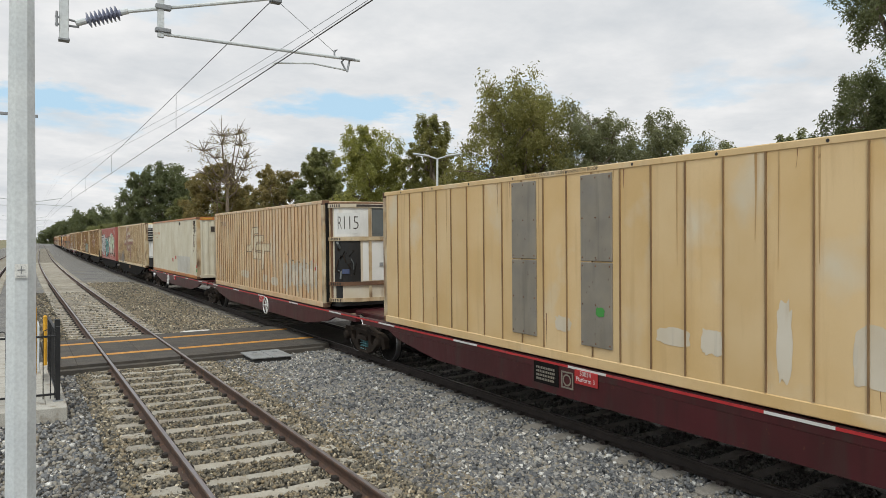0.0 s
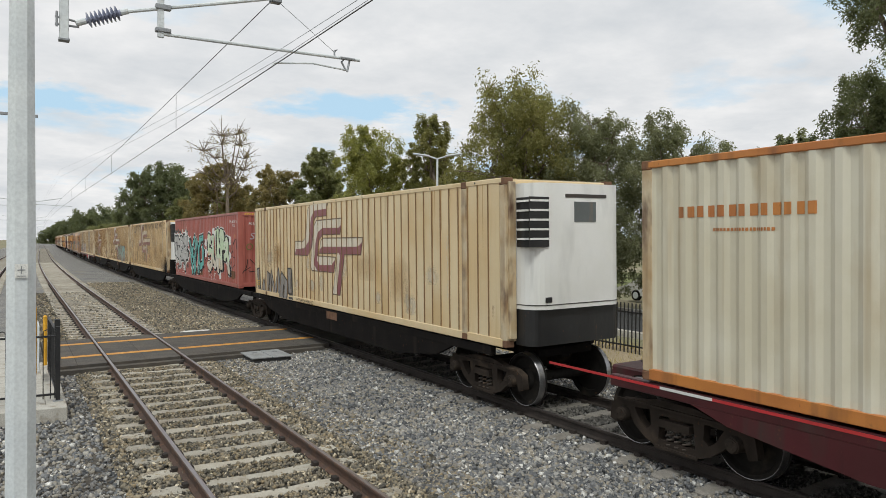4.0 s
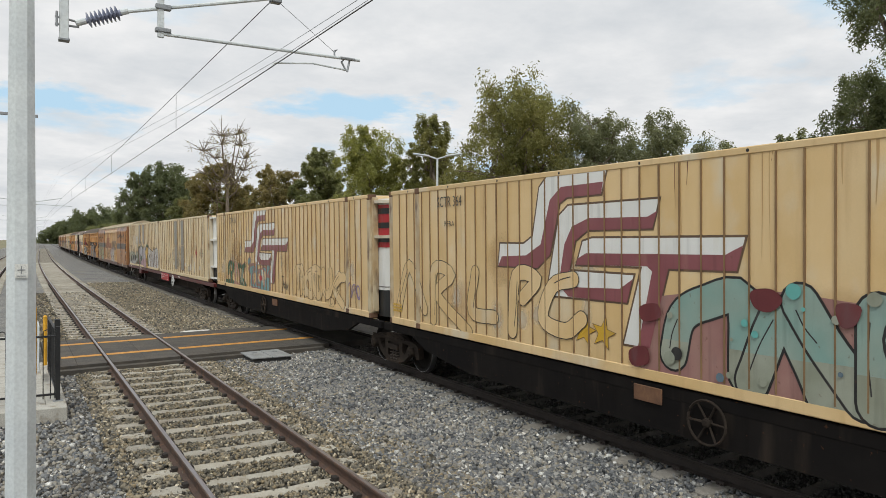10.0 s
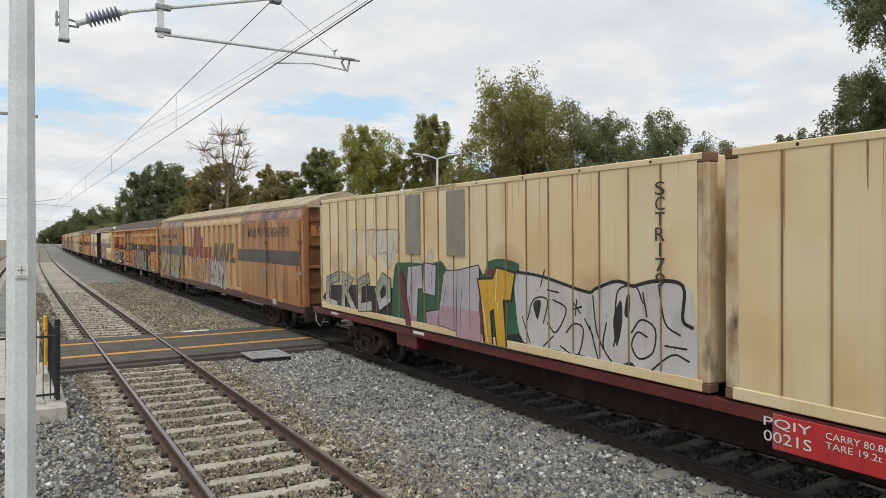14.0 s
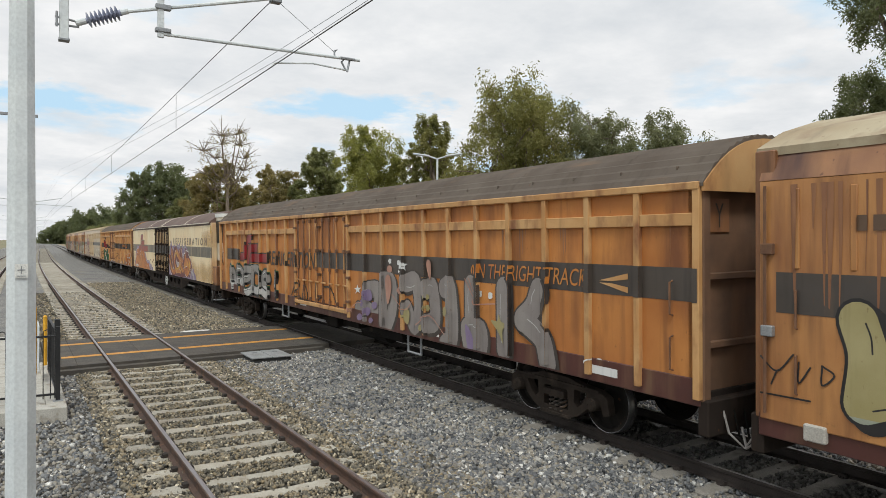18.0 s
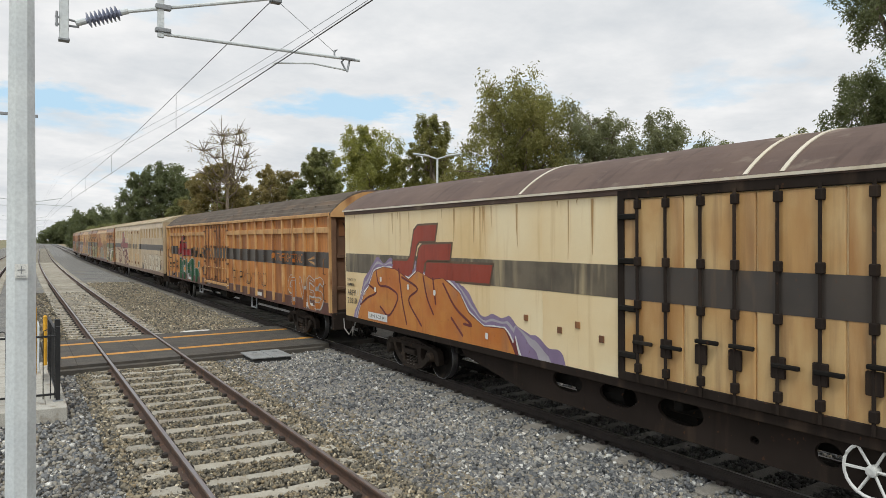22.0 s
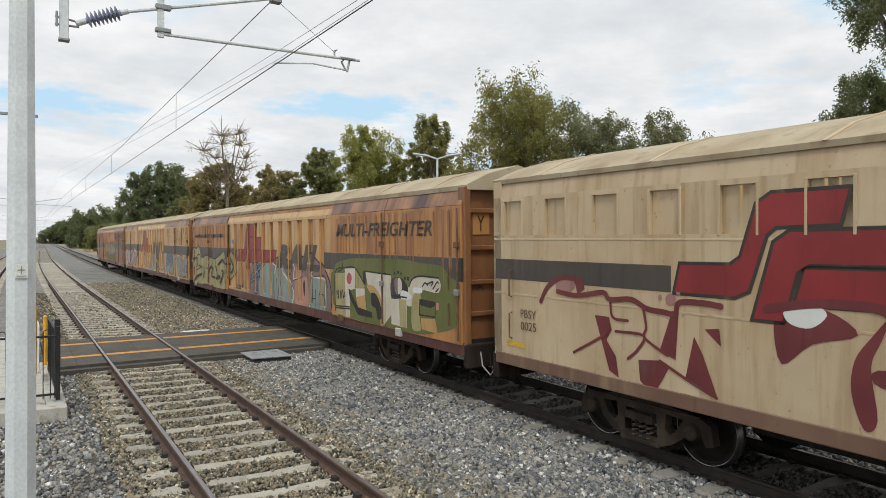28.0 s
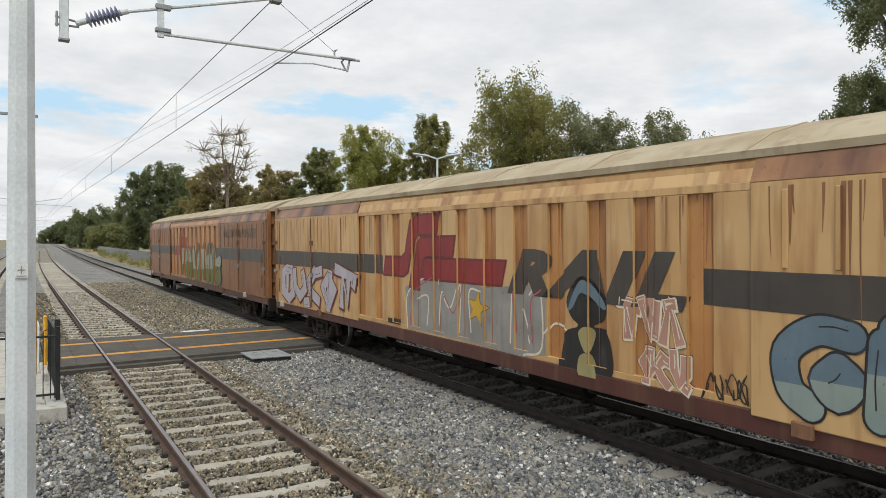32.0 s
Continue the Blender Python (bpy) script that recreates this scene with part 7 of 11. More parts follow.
lines(c, (-6.28, -3.63, 1.42, 3.12), ('1990 1975 2565;4989 5275 4367 3567', '3368 2970 2561 2749 3345;4365 4960 5254 4947 5634 6326', '0079 0775 1677;0765 0847', '7793 7780 7772 7659;7783 8576 9066;8699 8884 9069', '8922 9010 8900;9928 9814 9902', '4947 5240 5830 5923'), 0.055, "spray_black", rel, lift=0.0145)
lines(c, (-5.65, -3.09, 1.93, 2.94), ('8245 9539 9933;8900 9702', '0152 0083;6092 5599'), 0.025, "spray_black", rel, lift=0.0145)
shapes(c, (-4.73, -3.57, 2.2, 2.88), ('0092 1299 2189 2366 1642 0639 0060', '0816 2125 3938 3519 2604 1406', '7242 8060 9158 9945 9816 9200 8204 7317'), "spray_black", 0.0148, rel)
shapes(c, (-4.69, -3.61, 2.25, 2.82), ('0394 1199 1789 1663 0943 0254 0075', '8631 9342 9933 9703 8800 8614'), "spray_silver", 0.0168, rel, edge=("spray_white", 0.03))
shapes(c, (-4.53, -4.32, 2.26, 2.38), ('0033 9999 9466 1400',), "spray_white", 0.0168, rel)
lines(c, (-6.29, -2.87, 1.13, 3.52), ('8599 8561;7892 9180;9389 8074;7782 9385', '0026 2924;1148 1400;0210 2242;1623 2502', '1684 2487 3084;1987 2688;5385 6082 6485;6182 6687;0289 0382', '9156 9759 9866 9960;9354 9955'), 0.024, "spray_white", rel, lift=0.018, label="white sprayed stars and rays")
lines(c, (-4.43, -3.97, 1.28, 1.68), ('0099 2492;0469 1327 3472;4394 3922;7154 9957 9522 6527;1300 5202',), 0.018, "spray_white", rel, label="thin white sprayed tag")
stain(c, -3.75, -3.05, 2.9, 3.5, "spray_mist", 0.017, rel)
stain(c, -6.1, -5.6, 1.55, 2.05, "spray_mist", 0.017, rel)
blob(c, -6.09, -5.85, 3.22, 3.38, "spray_moss", 60, 0.0055, rel, n=20, rough_=0.1)
blob(c, -5.67, -5.46, 3.22, 3.35, "spray_moss", 61, 0.0055, rel, n=20, rough_=0.1)
blob(c, -5.41, -5.17, 3.29, 3.46, "spray_moss", 62, 0.0055, rel, n=20, rough_=0.1)
blob(c, -5.13, -5.03, 3.23, 3.32, "spray_moss", 63, 0.0055, rel, n=20, rough_=0.1)
blob(c, -4.85, -4.62, 3.15, 3.34, "spray_moss", 64, 0.0055, rel, n=20, rough_=0.1)
blob(c, -4.62, -4.55, 3.3, 3.42, "spray_moss", 65, 0.0055, rel, n=20, rough_=0.1)
blob(c, -3.71, -3.61, 3.27, 3.39, "spray_moss", 66, 0.0055, rel, n=20, rough_=0.1)
blob(c, -3.23, -3.03, 3.2, 3.34, "spray_moss", 67, 0.0055, rel, n=20, rough_=0.1)
blob(c, -3.4, -3.17, 3.21, 3.35, "spray_moss", 68, 0.0055, rel, n=20, rough_=0.1)
blob(c, -3.96, -3.73, 3.29, 3.38, "spray_moss", 69, 0.0055, rel, n=20, rough_=0.1)
blob(c, -4.21, -4.07, 3.2, 3.32, "spray_moss", 70, 0.0055, rel, n=20, rough_=0.1)
blob(c, -3.34, -3.23, 1.55, 1.77, "spray_moss", 71, 0.0055, rel, n=20, rough_=0.1)
blob(c, -3.18, -3.07, 1.48, 1.7, "spray_moss", 72, 0.0055, rel, n=20, rough_=0.1)
blob(c, -4.79, -4.6, 1.37, 1.53, "spray_moss", 73, 0.0055, rel, n=20, rough_=0.1)
blob(c, -5.6, -5.34, 1.35, 1.58, "spray_moss", 74, 0.0055, rel, n=20, rough_=0.1)
blob(c, -2.87, -2.71, 1.76, 1.91, "spray_moss", 75, 0.0055, rel, n=20, rough_=0.1)
blob(c, -4.15, -4.05, 1.64, 1.77, "spray_moss", 76, 0.0055, rel, n=20, rough_=0.1)
blob(c, -5.26, -4.81, 3.0, 3.23, "scuff", 80, 0.0052, rel, n=24, rough_=0.2)
blob(c, -4.34, -4.23, 3.22, 3.45, "scuff", 81, 0.0052, rel, n=24, rough_=0.2)
blob(c, -5.98, -5.3, 1.68, 1.94, "scuff", 82, 0.0052, rel, n=24, rough_=0.2)
piece(c, (-2.52, 0.26, 1.36, 3.11), ('0084 0744 1800;3692 1651 3909', '3201 4046 4783 5032 6099 6204', '9591 7888 6762 6828 7915 9428 9957 9567'), 0.13, "spray_teal", "spray_black", 0.07, "spray_white", 0.04, rel, smooth=False, shadow=0.05, label="teal sprayed letters with a black and white edge")
piece(c, (1.19, 4.7, 1.63, 3.16), ('1177 0590 0071 0247 1250 1842 1718 0803 0112', '2485 2638 3312 4128 4099', '5002 4746 4798 5596 5672 5053 6009', '6710 6554 6197 7593 7368 6559', '7964 9178 9238 9900;8136 9054'), 0.15, "spray_mint", "spray_black", 0.06, "spray_white", 0.04, rel, shadow=0.05, fill2="scuff", shine="spray_white", label="pale green sprayed letters with a black and white edge")
lines(c, (-3.13, 5.72, 1.66, 3.28), ('9040 9152 9243 9454 9543', '9237 9029 9015 9308 9617 9632 9237', '9221 9220;9421 9420', '9052 9175 9253;9453 9472 9563 9673 9754;9773 9975 9954', '4143 4279;4000 4429;0099 0287'), 0.028, "spray_black", rel, label="thin black sprayed tag and face")
lines(c, (1.29, 2.55, 1.17, 1.48), ('0057 1761 0742', '3980 2754 4038 3013;4677 4829 5777;6532 6683 7573 6557;8138 8189 9089;9999 9757', '3000 7026 9610'), 0.016, "spray_white", rel, label="thin white sprayed tag")
for k, (a, z) in enumerate(((0.62, 2.75), (0.68, 2.3), (3.2, 1.45), (4.75, 2.85), (4.7, 2.25), (2.2, 3.22))):
    blob(c, a - 0.2, a + 0.2, z - 0.2, z + 0.2, "spray_white", 20 + k, 0.006, rel)
scrawl(c, -0.35, 0.6, 2.0, 3.1, "spray_maroon", 34, 0.025, 3, rel)
sign(c, "KLFU 181568 0", 4.85, 5.76, 3.54, 3.66, "spray_white", rel, lift=0.009)
sign(c, "45G0", 5.2, 5.48, 3.38, 3.49, "spray_white", rel, lift=0.009)
blob(c, 5.5, 5.62, 2.95, 3.1, "sticker_yellow", 3, 0.006, rel, rough_=0.05)
blob(c, 4.8, 5.6, 1.35, 1.7, "rust", 9, 0.004, rel)
blob(c, -1.6, 0.2, 1.28, 1.5, "rust", 10, 0.004, rel)
sy = -6.1
for word, x0, x1, z0, z1, m in (("KLFU 181568 0", -0.85, 0.7, 3.45, 3.56, "spray_white"), ("SEAYE", -0.8, 0.35, 2.9, 3.15, "spray_lilac"), ("OTTIC", -0.95, 0.1, 2.5, 2.75, "spray_olive")):
    me = bpy.data.meshes.new("tag")
    vs, fs = [], []
    for q in fitted(glyphs(word, 0.0, 0.2), x0, x1, z0, z1):
        fs.append(tuple(range(len(vs), len(vs) + len(q))))
        vs += [(x, sy, z) for x, z in q]
    me.from_pydata(vs, [], fs)
    part("lettering" if m == "spray_white" else "spray_tag", me, m, c)
for text in ('0026 0756 1096;0539 1454;1136 2528', '1496 2562 3732;2590 3693 3479', '3990 5034 5511;4051 5354;5373 6200', '6590 6559;7898 7296 7270 8170;7182 7783', '8068 8096 8597 8484 8080 8956;9296 9262;9899 9383 9965', '6251 7239 8745;7617 8111;8728 9000;9534 9800'):
    me = lay([p for st in drawn((-1.10, 0.96, 1.44, 2.17), text) for p in ribbon(st, 0.014, True)], 0.0, (), 4e-5)
    for q in me.vertices:
        q.co = (-q.co.y, sy - 0.002 + q.co.x + SIDE, q.co.z)
    part("spray_tag", me, "spray_black", c, "thin black sprayed tag")
c = long_reefer(87.35, 14.64, "cream long refrigerated container with black tags along its top", "black", "SCTR 405")
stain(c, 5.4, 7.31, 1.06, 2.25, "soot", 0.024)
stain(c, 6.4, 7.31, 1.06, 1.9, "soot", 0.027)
for i, wd in enumerate(("POSTA", "POSTA", "POSTA", 4, 4, "POSTA", 4, "POSTA")):
    a = -4.35 + i * 1.32
    graffiti(c, wd, a, a + 0.95, 3.52, 3.86, "spray_black", "spray_black", None, 60 + i, -0.082, 0.003, (), 0.05, 16, "hand-sprayed black tag", shadow=False)
bars(c, [(-5.05, -4.45, 3.36, 3.46)], "ink", lift=0.021)
blob(c, 1.0, 1.25, 1.75, 1.95, "sticker_red", 3, 0.02, rough_=0.05)
c = long_reefer(103.07, 14.68, "cream long refrigerated container with teal and grey graffiti", "red", "SCTR 364")
shapes(c, (-0.1, 4.99, 1.12, 2.34), ('0000 0373 1389 3297 4299 5894 6894 8296 9493 9993 9901 8103 5302 1703',), "spray_rose", 0.0045)
piece(c, (0.55, 4.92, 1.2, 2.24), ('0025 0370 1190 2296 2314', '2509 3384 4045 4500', '3899 4460 5312', '5694 5609', '7101 6539 6271 6591', '7293 7208;7594 9117', '8587 8266 8742 9350 9578 9094 8587', '9989 9838'), 0.2, "spray_wash", "spray_black", 0.03, fill2="spray_sage", label="dull teal sprayed letters over a maroon ground")
shapes(c, (-0.17, 4.6, 1.22, 2.37), ('3895 4399 4689 4377 3980', '5889 6389 6273 5970', '0469 1074 1159 0553', '0017 0624 0706 0100', '9359 9764 9950 9540 9349', '8593 8993 8885 8586'), "spray_maroon", 0.034)
piece(c, (-6.88, -1.13, 1.2, 2.35), ('0022 0899 1924', '2510 2696 3788 2853 4700', '5196 4935 6130', '7015 7295 8192 7564', '9696 8885 8440 9328 9946'), 0.12, "cream_tan", "ink", 0.014, label="pale sprayed letters in thin black outline")
dots(c, 0.2, 7.0, 1.2, 2.4, ("spray_sage", "spray_blue", "spray_black", "spray_teal"), 34, 4, (), 0.03)
graffiti(c, "**", -1.3, -0.45, 1.2, 1.9, "spray_yellow", "ink_brown", seed=2, fat=0.03, edge=0.03)
c = long_reefer(118.8, 14.8, "cream long refrigerated container with green and blue graffiti", "red", "SCTR 355")
lines(c, (-5.88, -3.14, 1.19, 2.01), ('1350 1793 3399 3981 2937;2554 3306 4700;0004 2008 4702', '6789 7040 7400;7091 8486 9693;9088 8337 9905;6923 8004 9905'), 0.2, "spray_green", lift=0.005, label="dull green sprayed letters")
lines(c, (-4.64, -3.94, 1.19, 1.96), ('2399 1619;4596 8650 9903;0008 9900',), 0.15, "spray_salmon", lift=0.0056)
lines(c, (-5.68, -3.02, 1.25, 2.09), ('0016 0373 1499 3594 4170;5193 5887;6092 7986 9597 9671 8733 9900',), 0.03, "spray_rose", lift=0.0066)
lines(c, (-5.19, -3.31, 1.21, 1.9), ('0099 1280 0936;7682 7820;9086 8532 9900',), 0.09, "spray_sage", lift=0.0062)
shapes(c, (-2.82, -0.28, 1.12, 2.27), ('0596 1299 1381 0374 0086', '0358 1774 3177 3360 3876 4687 4864 5766 6567 7074 8072 8569 9184 9993 9900 6804 4109 1311 1345'), "spray_teal_dull", 0.005, edge=("spray_rose", 0.05), label="dull blue sprayed letters with a rusty edge")
lines(c, (-2.74, -0.29, 1.34, 2.06), ('0070 1592 3094;2249 1904;3699 3807 4503', '4656 5665 6041 5707 4800 4526 4858', '6777 7662 7600;8581 8748 9973;8547 9947', '2378 2740 2503 3103'), 0.1, "spray_rose", lift=0.0072)
shapes(c, (-2.13, -0.72, 1.37, 1.84), ('4370 5274 5536 4613 4136', '0065 1678 1713 0400', '9091 9799 9951 9238'), "cream_tan", 0.0082)
shapes(c, (-1.16, -0.9, 1.38, 1.89), ('0099 4991 8858 9900 3806 0852',), "logo_white", 0.0078)
lines(c, (0.92, 1.56, 1.23, 1.74), ('0599 3693 1421 0000;2356 4950 3627;5331 4962 7056 6227 5331;8258 7425;9952 8739 9919',), 0.03, "spray_black", label="black sprayed tag")
graffiti(c, 5, 2.0, 6.0, 1.15, 2.15, "cream_tan", "ink_brown", seed=12, fat=0.05, edge=0.016, tilt=10, overlap=0.25, shadow=False)
scrawl(c, 6.0, 6.8, 1.4, 1.85, "spray_purple", 8, 0.03, 3)
blob(c, -1.4, -1.1, 1.5, 1.68, "sticker_red", 3, 0.02, rough_=0.05)
c = panel_container(133.85, 12.32, PANEL_LABEL, "cream_pale", 0.55, posts=())
weathered(c, 12.32, 133)
grey_panels(c), stack_note(c)
diamond = part("hazard_placard", lay([[(3.62, 2.27), (3.78, 2.44), (3.94, 2.27), (3.78, 2.10)]], 0.022), "sticker_red", c, "red diamond hazard placard")
part("flame_mark", lay([[(3.72, 2.24), (3.78, 2.36), (3.84, 2.24)]], 0.026), "ink", diamond)
sign(c, "SCTR175", 5.08, 5.21, 1.74, 3.67, "ink", lift=0.021, upright=True)
for a0, a1, z0, z1, k in ((0.6, 0.95, 1.55, 1.8, 4), (1.05, 1.5, 1.55, 1.75, 5), (-1.9, -1.5, 1.5, 1.75, 6), (2.2, 2.7, 1.4, 1.75, 7), (4.3, 4.6, 1.5, 1.7, 8), (3.2, 3.45, 1.3, 1.9, 9)):
    blob(c, a0, a1, z0, z1, "logo_white", k, 0.004)
cooling_unit(c, 12.32, "vector")
c = panel_container(146.52, 12.6, "pale cream refrigerated container with large graffiti along its foot", "cream_pale", 0.55)
weathered(c, 12.6, 146)
grey_panels(c, 2.42), stack_note(c)
sign(c, "SCTR179", 5.48, 5.64, 2.28, 3.66, "ink", lift=0.021, upright=True)
blob(c, -6.25, 6.25, 1.0, 1.85, "spray_black", 6, 0.0035, n=120, rough_=0.1)
shapes(c, (2.48, 6.07, 1.13, 2.38), ('0198 2097 4782 5895 7291 8399 9596 9979 9902 7802 5400 3106 0607 0057',), "spray_ash", 0.0062, label="pale sprayed letters crossed by black lines")
shapes(c, (3.28, 6.09, 1.0, 1.24), ('0008 2487 4154 5578 6399 7125 9941 9900 4121',), "spray_black", 0.0075)
lines(c, (2.53, 6.05, 1.82, 2.37), ('0099 1990 4659 5270 6392 7283', '7283 8399 9592 9516 9900'), 0.05, "spray_black", lift=0.008)
lines(c, (2.66, 6.0, 1.1, 2.43), ('0437 0963 1964 1636;0610 0040', '2365 3256 2528 1937;2774 1976', '3764 4154;3968 3851;3657 4261', '3230 3741 4336 3906 2813;4448 4931', '4974 5139 5519;4741 5300;5747 5522 6007', '6259 6483 7388 7772;6449 6124', '7141 7655 8348 8225 7516 7128 7442 7939', '8589 8855 9545;7782 7959', '7800 9125 9922;8833 9833', '2323 1609;1479 1799'), 0.026, "spray_black", lift=0.0085)
shapes(c, (2.95, 5.03, 1.43, 2.15), ('0062 0969 0527', '8450 9189 9245 8700', '9696 9999 9861 9462'), "spray_black", 0.0083)
shapes(c, (-2.05, 2.58, 0.94, 2.58), ('0001 0379 1389 3489 4693 5281 6483 7390 7781 8095 8999 9895 9989 9824 0400',), "spray_green", 0.0042)
piece(c, (-5.81, -2.19, 1.12, 2.02), ('2192 0275 0015 1708', '2900 3095 4386 3455 4803', '7094 5778 5715 7425', '9299 8467 8832 9952 9990 9299'), 0.11, "spray_sage", "spray_black", 0.025, smooth=False, fill2="spray_silver", label="grey-green sprayed letters")
piece(c, (-1.17, 1.22, 1.09, 2.29), ('0000 0584 1686', '3499 3369;3410 5116', '6581 5726 7523 7584 6581', '8502 8786 9992 9902'), 0.24, "spray_lilac", "spray_black", 0.022, smooth=False, fill2="spray_pink", label="large lilac sprayed block letters")
shapes(c, (-1.65, 1.9, 1.04, 2.38), ('0079 0485 1501 0802', '8551 8852 9300 8901', '9398 9999 9887 9286'), "spray_maroon", 0.0165)
shapes(c, (1.35, 2.51, 0.98, 2.45), ('0083 4186 5099 9994 8959 7159 7703 4903 4342 3841 4400 1903 0856',), "spray_black", 0.017, smooth=False)
shapes(c, (1.4, 2.47, 1.01, 2.41), ('0083 4285 5299 9994 8862 6862 7503 5204 4449 3245 3800 1904 0860',), "spray_yellow", 0.019, smooth=False)
lines(c, (1.52, 1.99, 1.11, 2.38), ('9399 8657;0055 3400;9955 9544',), 0.018, "spray_white", lift=0.021)
shapes(c, (-4.2, -1.71, 2.23, 3.13), ('0097 1699 1203 0100', '2688 4198 4240 2916', '4796 9996 9743 8201 6341 5019'), "scuff", 0.004, smooth=False)
lines(c, (-4.2, -1.71, 2.24, 3.13), ('0097 1699 1248 1602', '3798 5298 4750 5618 4339', '5798 9996 9742 9062 8200 7641 6338 7072'), 0.014, "ink_brown", lift=0.006, label="flaking torn edges of old paint")

# ---- trees ----
def leaves(name, centres, radii, per, size, rnd, droop=0.5):
    """Many small drooping leaves round clump centres, as one crown."""
    n = len(centres) * per
    c = np.repeat(centres, per, 0)
    r = np.repeat(radii, per)[:, None]
    d = rnd.normal(size=(n, 3))
    d /= np.linalg.norm(d, axis=1, keepdims=True) + 1e-9
    p = c + d * r * (rnd.random((n, 1)) ** 0.5) * np.array([0.9, 0.9, 1.15])
    ax = rnd.normal(size=(n, 3)) * np.array([1, 1, 0.5]) - np.array([0, 0, droop])
    ax /= np.linalg.norm(ax, axis=1, keepdims=True)
    sd = np.cross(ax, rnd.normal(size=(n, 3)))
    sd /= np.linalg.norm(sd, axis=1, keepdims=True) + 1e-9
    L = size * rnd.uniform(0.7, 1.5, (n, 1))
    w = L * 0.17
    v = np.stack([p, p + ax * L * 0.45 + sd * w, p + ax * L, p + ax * L * 0.45 - sd * w], 1).reshape(-1, 3)
    return np_mesh(name, v, np.arange(4 * n).reshape(-1, 4))


def tree(label, x, s, height, width, leaf_mat, seed, base=0.3, lobes=13, per=90, size=0.2, bark="bark", lean=0.0, ground=-0.5, bare=False, round_=0.3, full=1.0):
    """A tapered trunk, limbs that reach into leafy lobes, and an uneven crown of small leaves."""
    rnd, r = np.random.default_rng(seed), random.Random(seed)
    th = empty("tree", label, "tree", "trees beyond the railway fence", at=pose(x, s, ground))
    h0 = height * base
    tr = bmesh.new()
    top = Vector((lean * height * 0.4, r.uniform(-0.3, 0.3), height * 0.72))
    pts = [Vector((0, 0, -0.2)), Vector((lean * 0.3 + r.uniform(-0.15, 0.15), 0, height * 0.2)), Vector((lean * height * 0.2, r.uniform(-0.3, 0.3), height * 0.42)), top]
    tube(tr, pts, [height * 0.022, height * 0.017, height * 0.012, height * 0.005], 8)
    part("trunk", tr, bark, th)
    cs, rs = [], []
    zc, half = (h0 + height) / 2, (height - h0) / 2
    spots = []
    for i in range(lobes):
        q = (i + 0.5) / lobes
        ang = 2.4 * i + r.uniform(-0.5, 0.5)
        zq = -0.92 + 1.8 * q
        env = math.sqrt(max(0.06, 1 - abs(zq) ** 2.4))
        rl = width * round_ * r.uniform(0.55, 0.85) * (0.75 + 0.25 * env)
        reach = max(0.0, width * 0.5 * env * r.uniform(0.8, 1.08) - rl * 0.75)
        spots.append((Vector((lean * height * 0.35 + math.cos(ang) * reach, math.sin(ang) * reach, zc + half * zq - rl * 0.4 * max(0, zq))), rl))
    for c, rl in spots:
        lm = bmesh.new()
        root = pts[2].lerp(pts[3], r.uniform(0.1, 1)) if c.z > height * 0.5 else pts[1].lerp(pts[2], r.uniform(0.4, 1))
        tube(lm, [root, root.lerp(c, 0.5) + Vector((0, 0, -0.05 * height)), c], [height * 0.008, height * 0.005, height * 0.002], 6)
        for k in range(int(22 * full)):
            e = Vector((r.gauss(0, 1), r.gauss(0, 1), r.gauss(0, 0.9)))
            e *= rl * r.uniform(0.45, 1.08) / max(0.2, e.length)
            cs.append(tuple(c + e))
            rs.append(rl * r.uniform(0.16, 0.36))
            if k < (18 if bare else 4):
                e *= 1.5 if bare else 1.05
                e.z = abs(e.z) if bare else e.z
                tube(lm, [c, c + e * 0.55 + Vector((0, 0, 0.05 * rl)), c + e], [height * 0.0028, height * 0.0018, height * 0.0006], 4)
        part("limb", lm, bark, th)
    if per:
        part("crown", leaves("crown", np.array(cs), np.array(rs), int(per * 1.35), size * 0.84, rnd, 0.8), leaf_mat, th)
    return th


GREY = "gum tree with drooping greyish foliage"
tree("tall gum tree with a loose olive-green crown", 22.6, 29.0, 11.9, 7.4, "leaf_gum", 1, 0.16, 26, 110, 0.19, round_=0.36)
tree("gum tree with brownish lower foliage", 24.5, 31.0, 9.0, 5.0, "leaf_brown", 31, 0.1, 12, 80, 0.20)
tree(GREY, 24.5, 25.3, 10.4, 5.2, "leaf_grey", 2, 0.12, 18, 100, 0.17, round_=0.4)
tree(GREY, 25.5, 21.9, 9.1, 5.0, "leaf_grey", 3, 0.12, 18, 100, 0.16, round_=0.4)
tree("slender gum tree with olive foliage", 25.5, 43.4, 13.1, 4.2, "leaf_gum", 4, 0.15, 15, 90, 0.22, round_=0.36)
tree("bushy tree with yellow-green foliage", 23.0, 48.2, 12.2, 7.0, "leaf_yellow", 5, 0.08, 18, 110, 0.24, round_=0.34)
tree("olive-leaved tree behind the train", 27.0, 69.0, 13.6, 5.6, "leaf_olive", 6, 0.1, 15, 90, 0.3)
tree("brownish gum tree with a thin crown", 24.0, 73.1, 11.6, 7.0, "leaf_brown", 7, 0.08, 15, 90, 0.3)
tree("half-bare gum tree with dead upper branches", 23.0, 91.2, 18.6, 8.6, "leaf_brown", 8, 0.45, 14, 5, 0.3, "bark", bare=True)
tree("olive-brown gum tree below the bare one", 22.5, 94.5, 14.2, 9.6, "leaf_brown", 9, 0.12, 17, 100, 0.34, "bark_pale")
tree("dark spreading tree beyond the curve", 23.0, 142.8, 17.8, 16.0, "leaf_dark", 10, 0.12, 20, 110, 0.55)
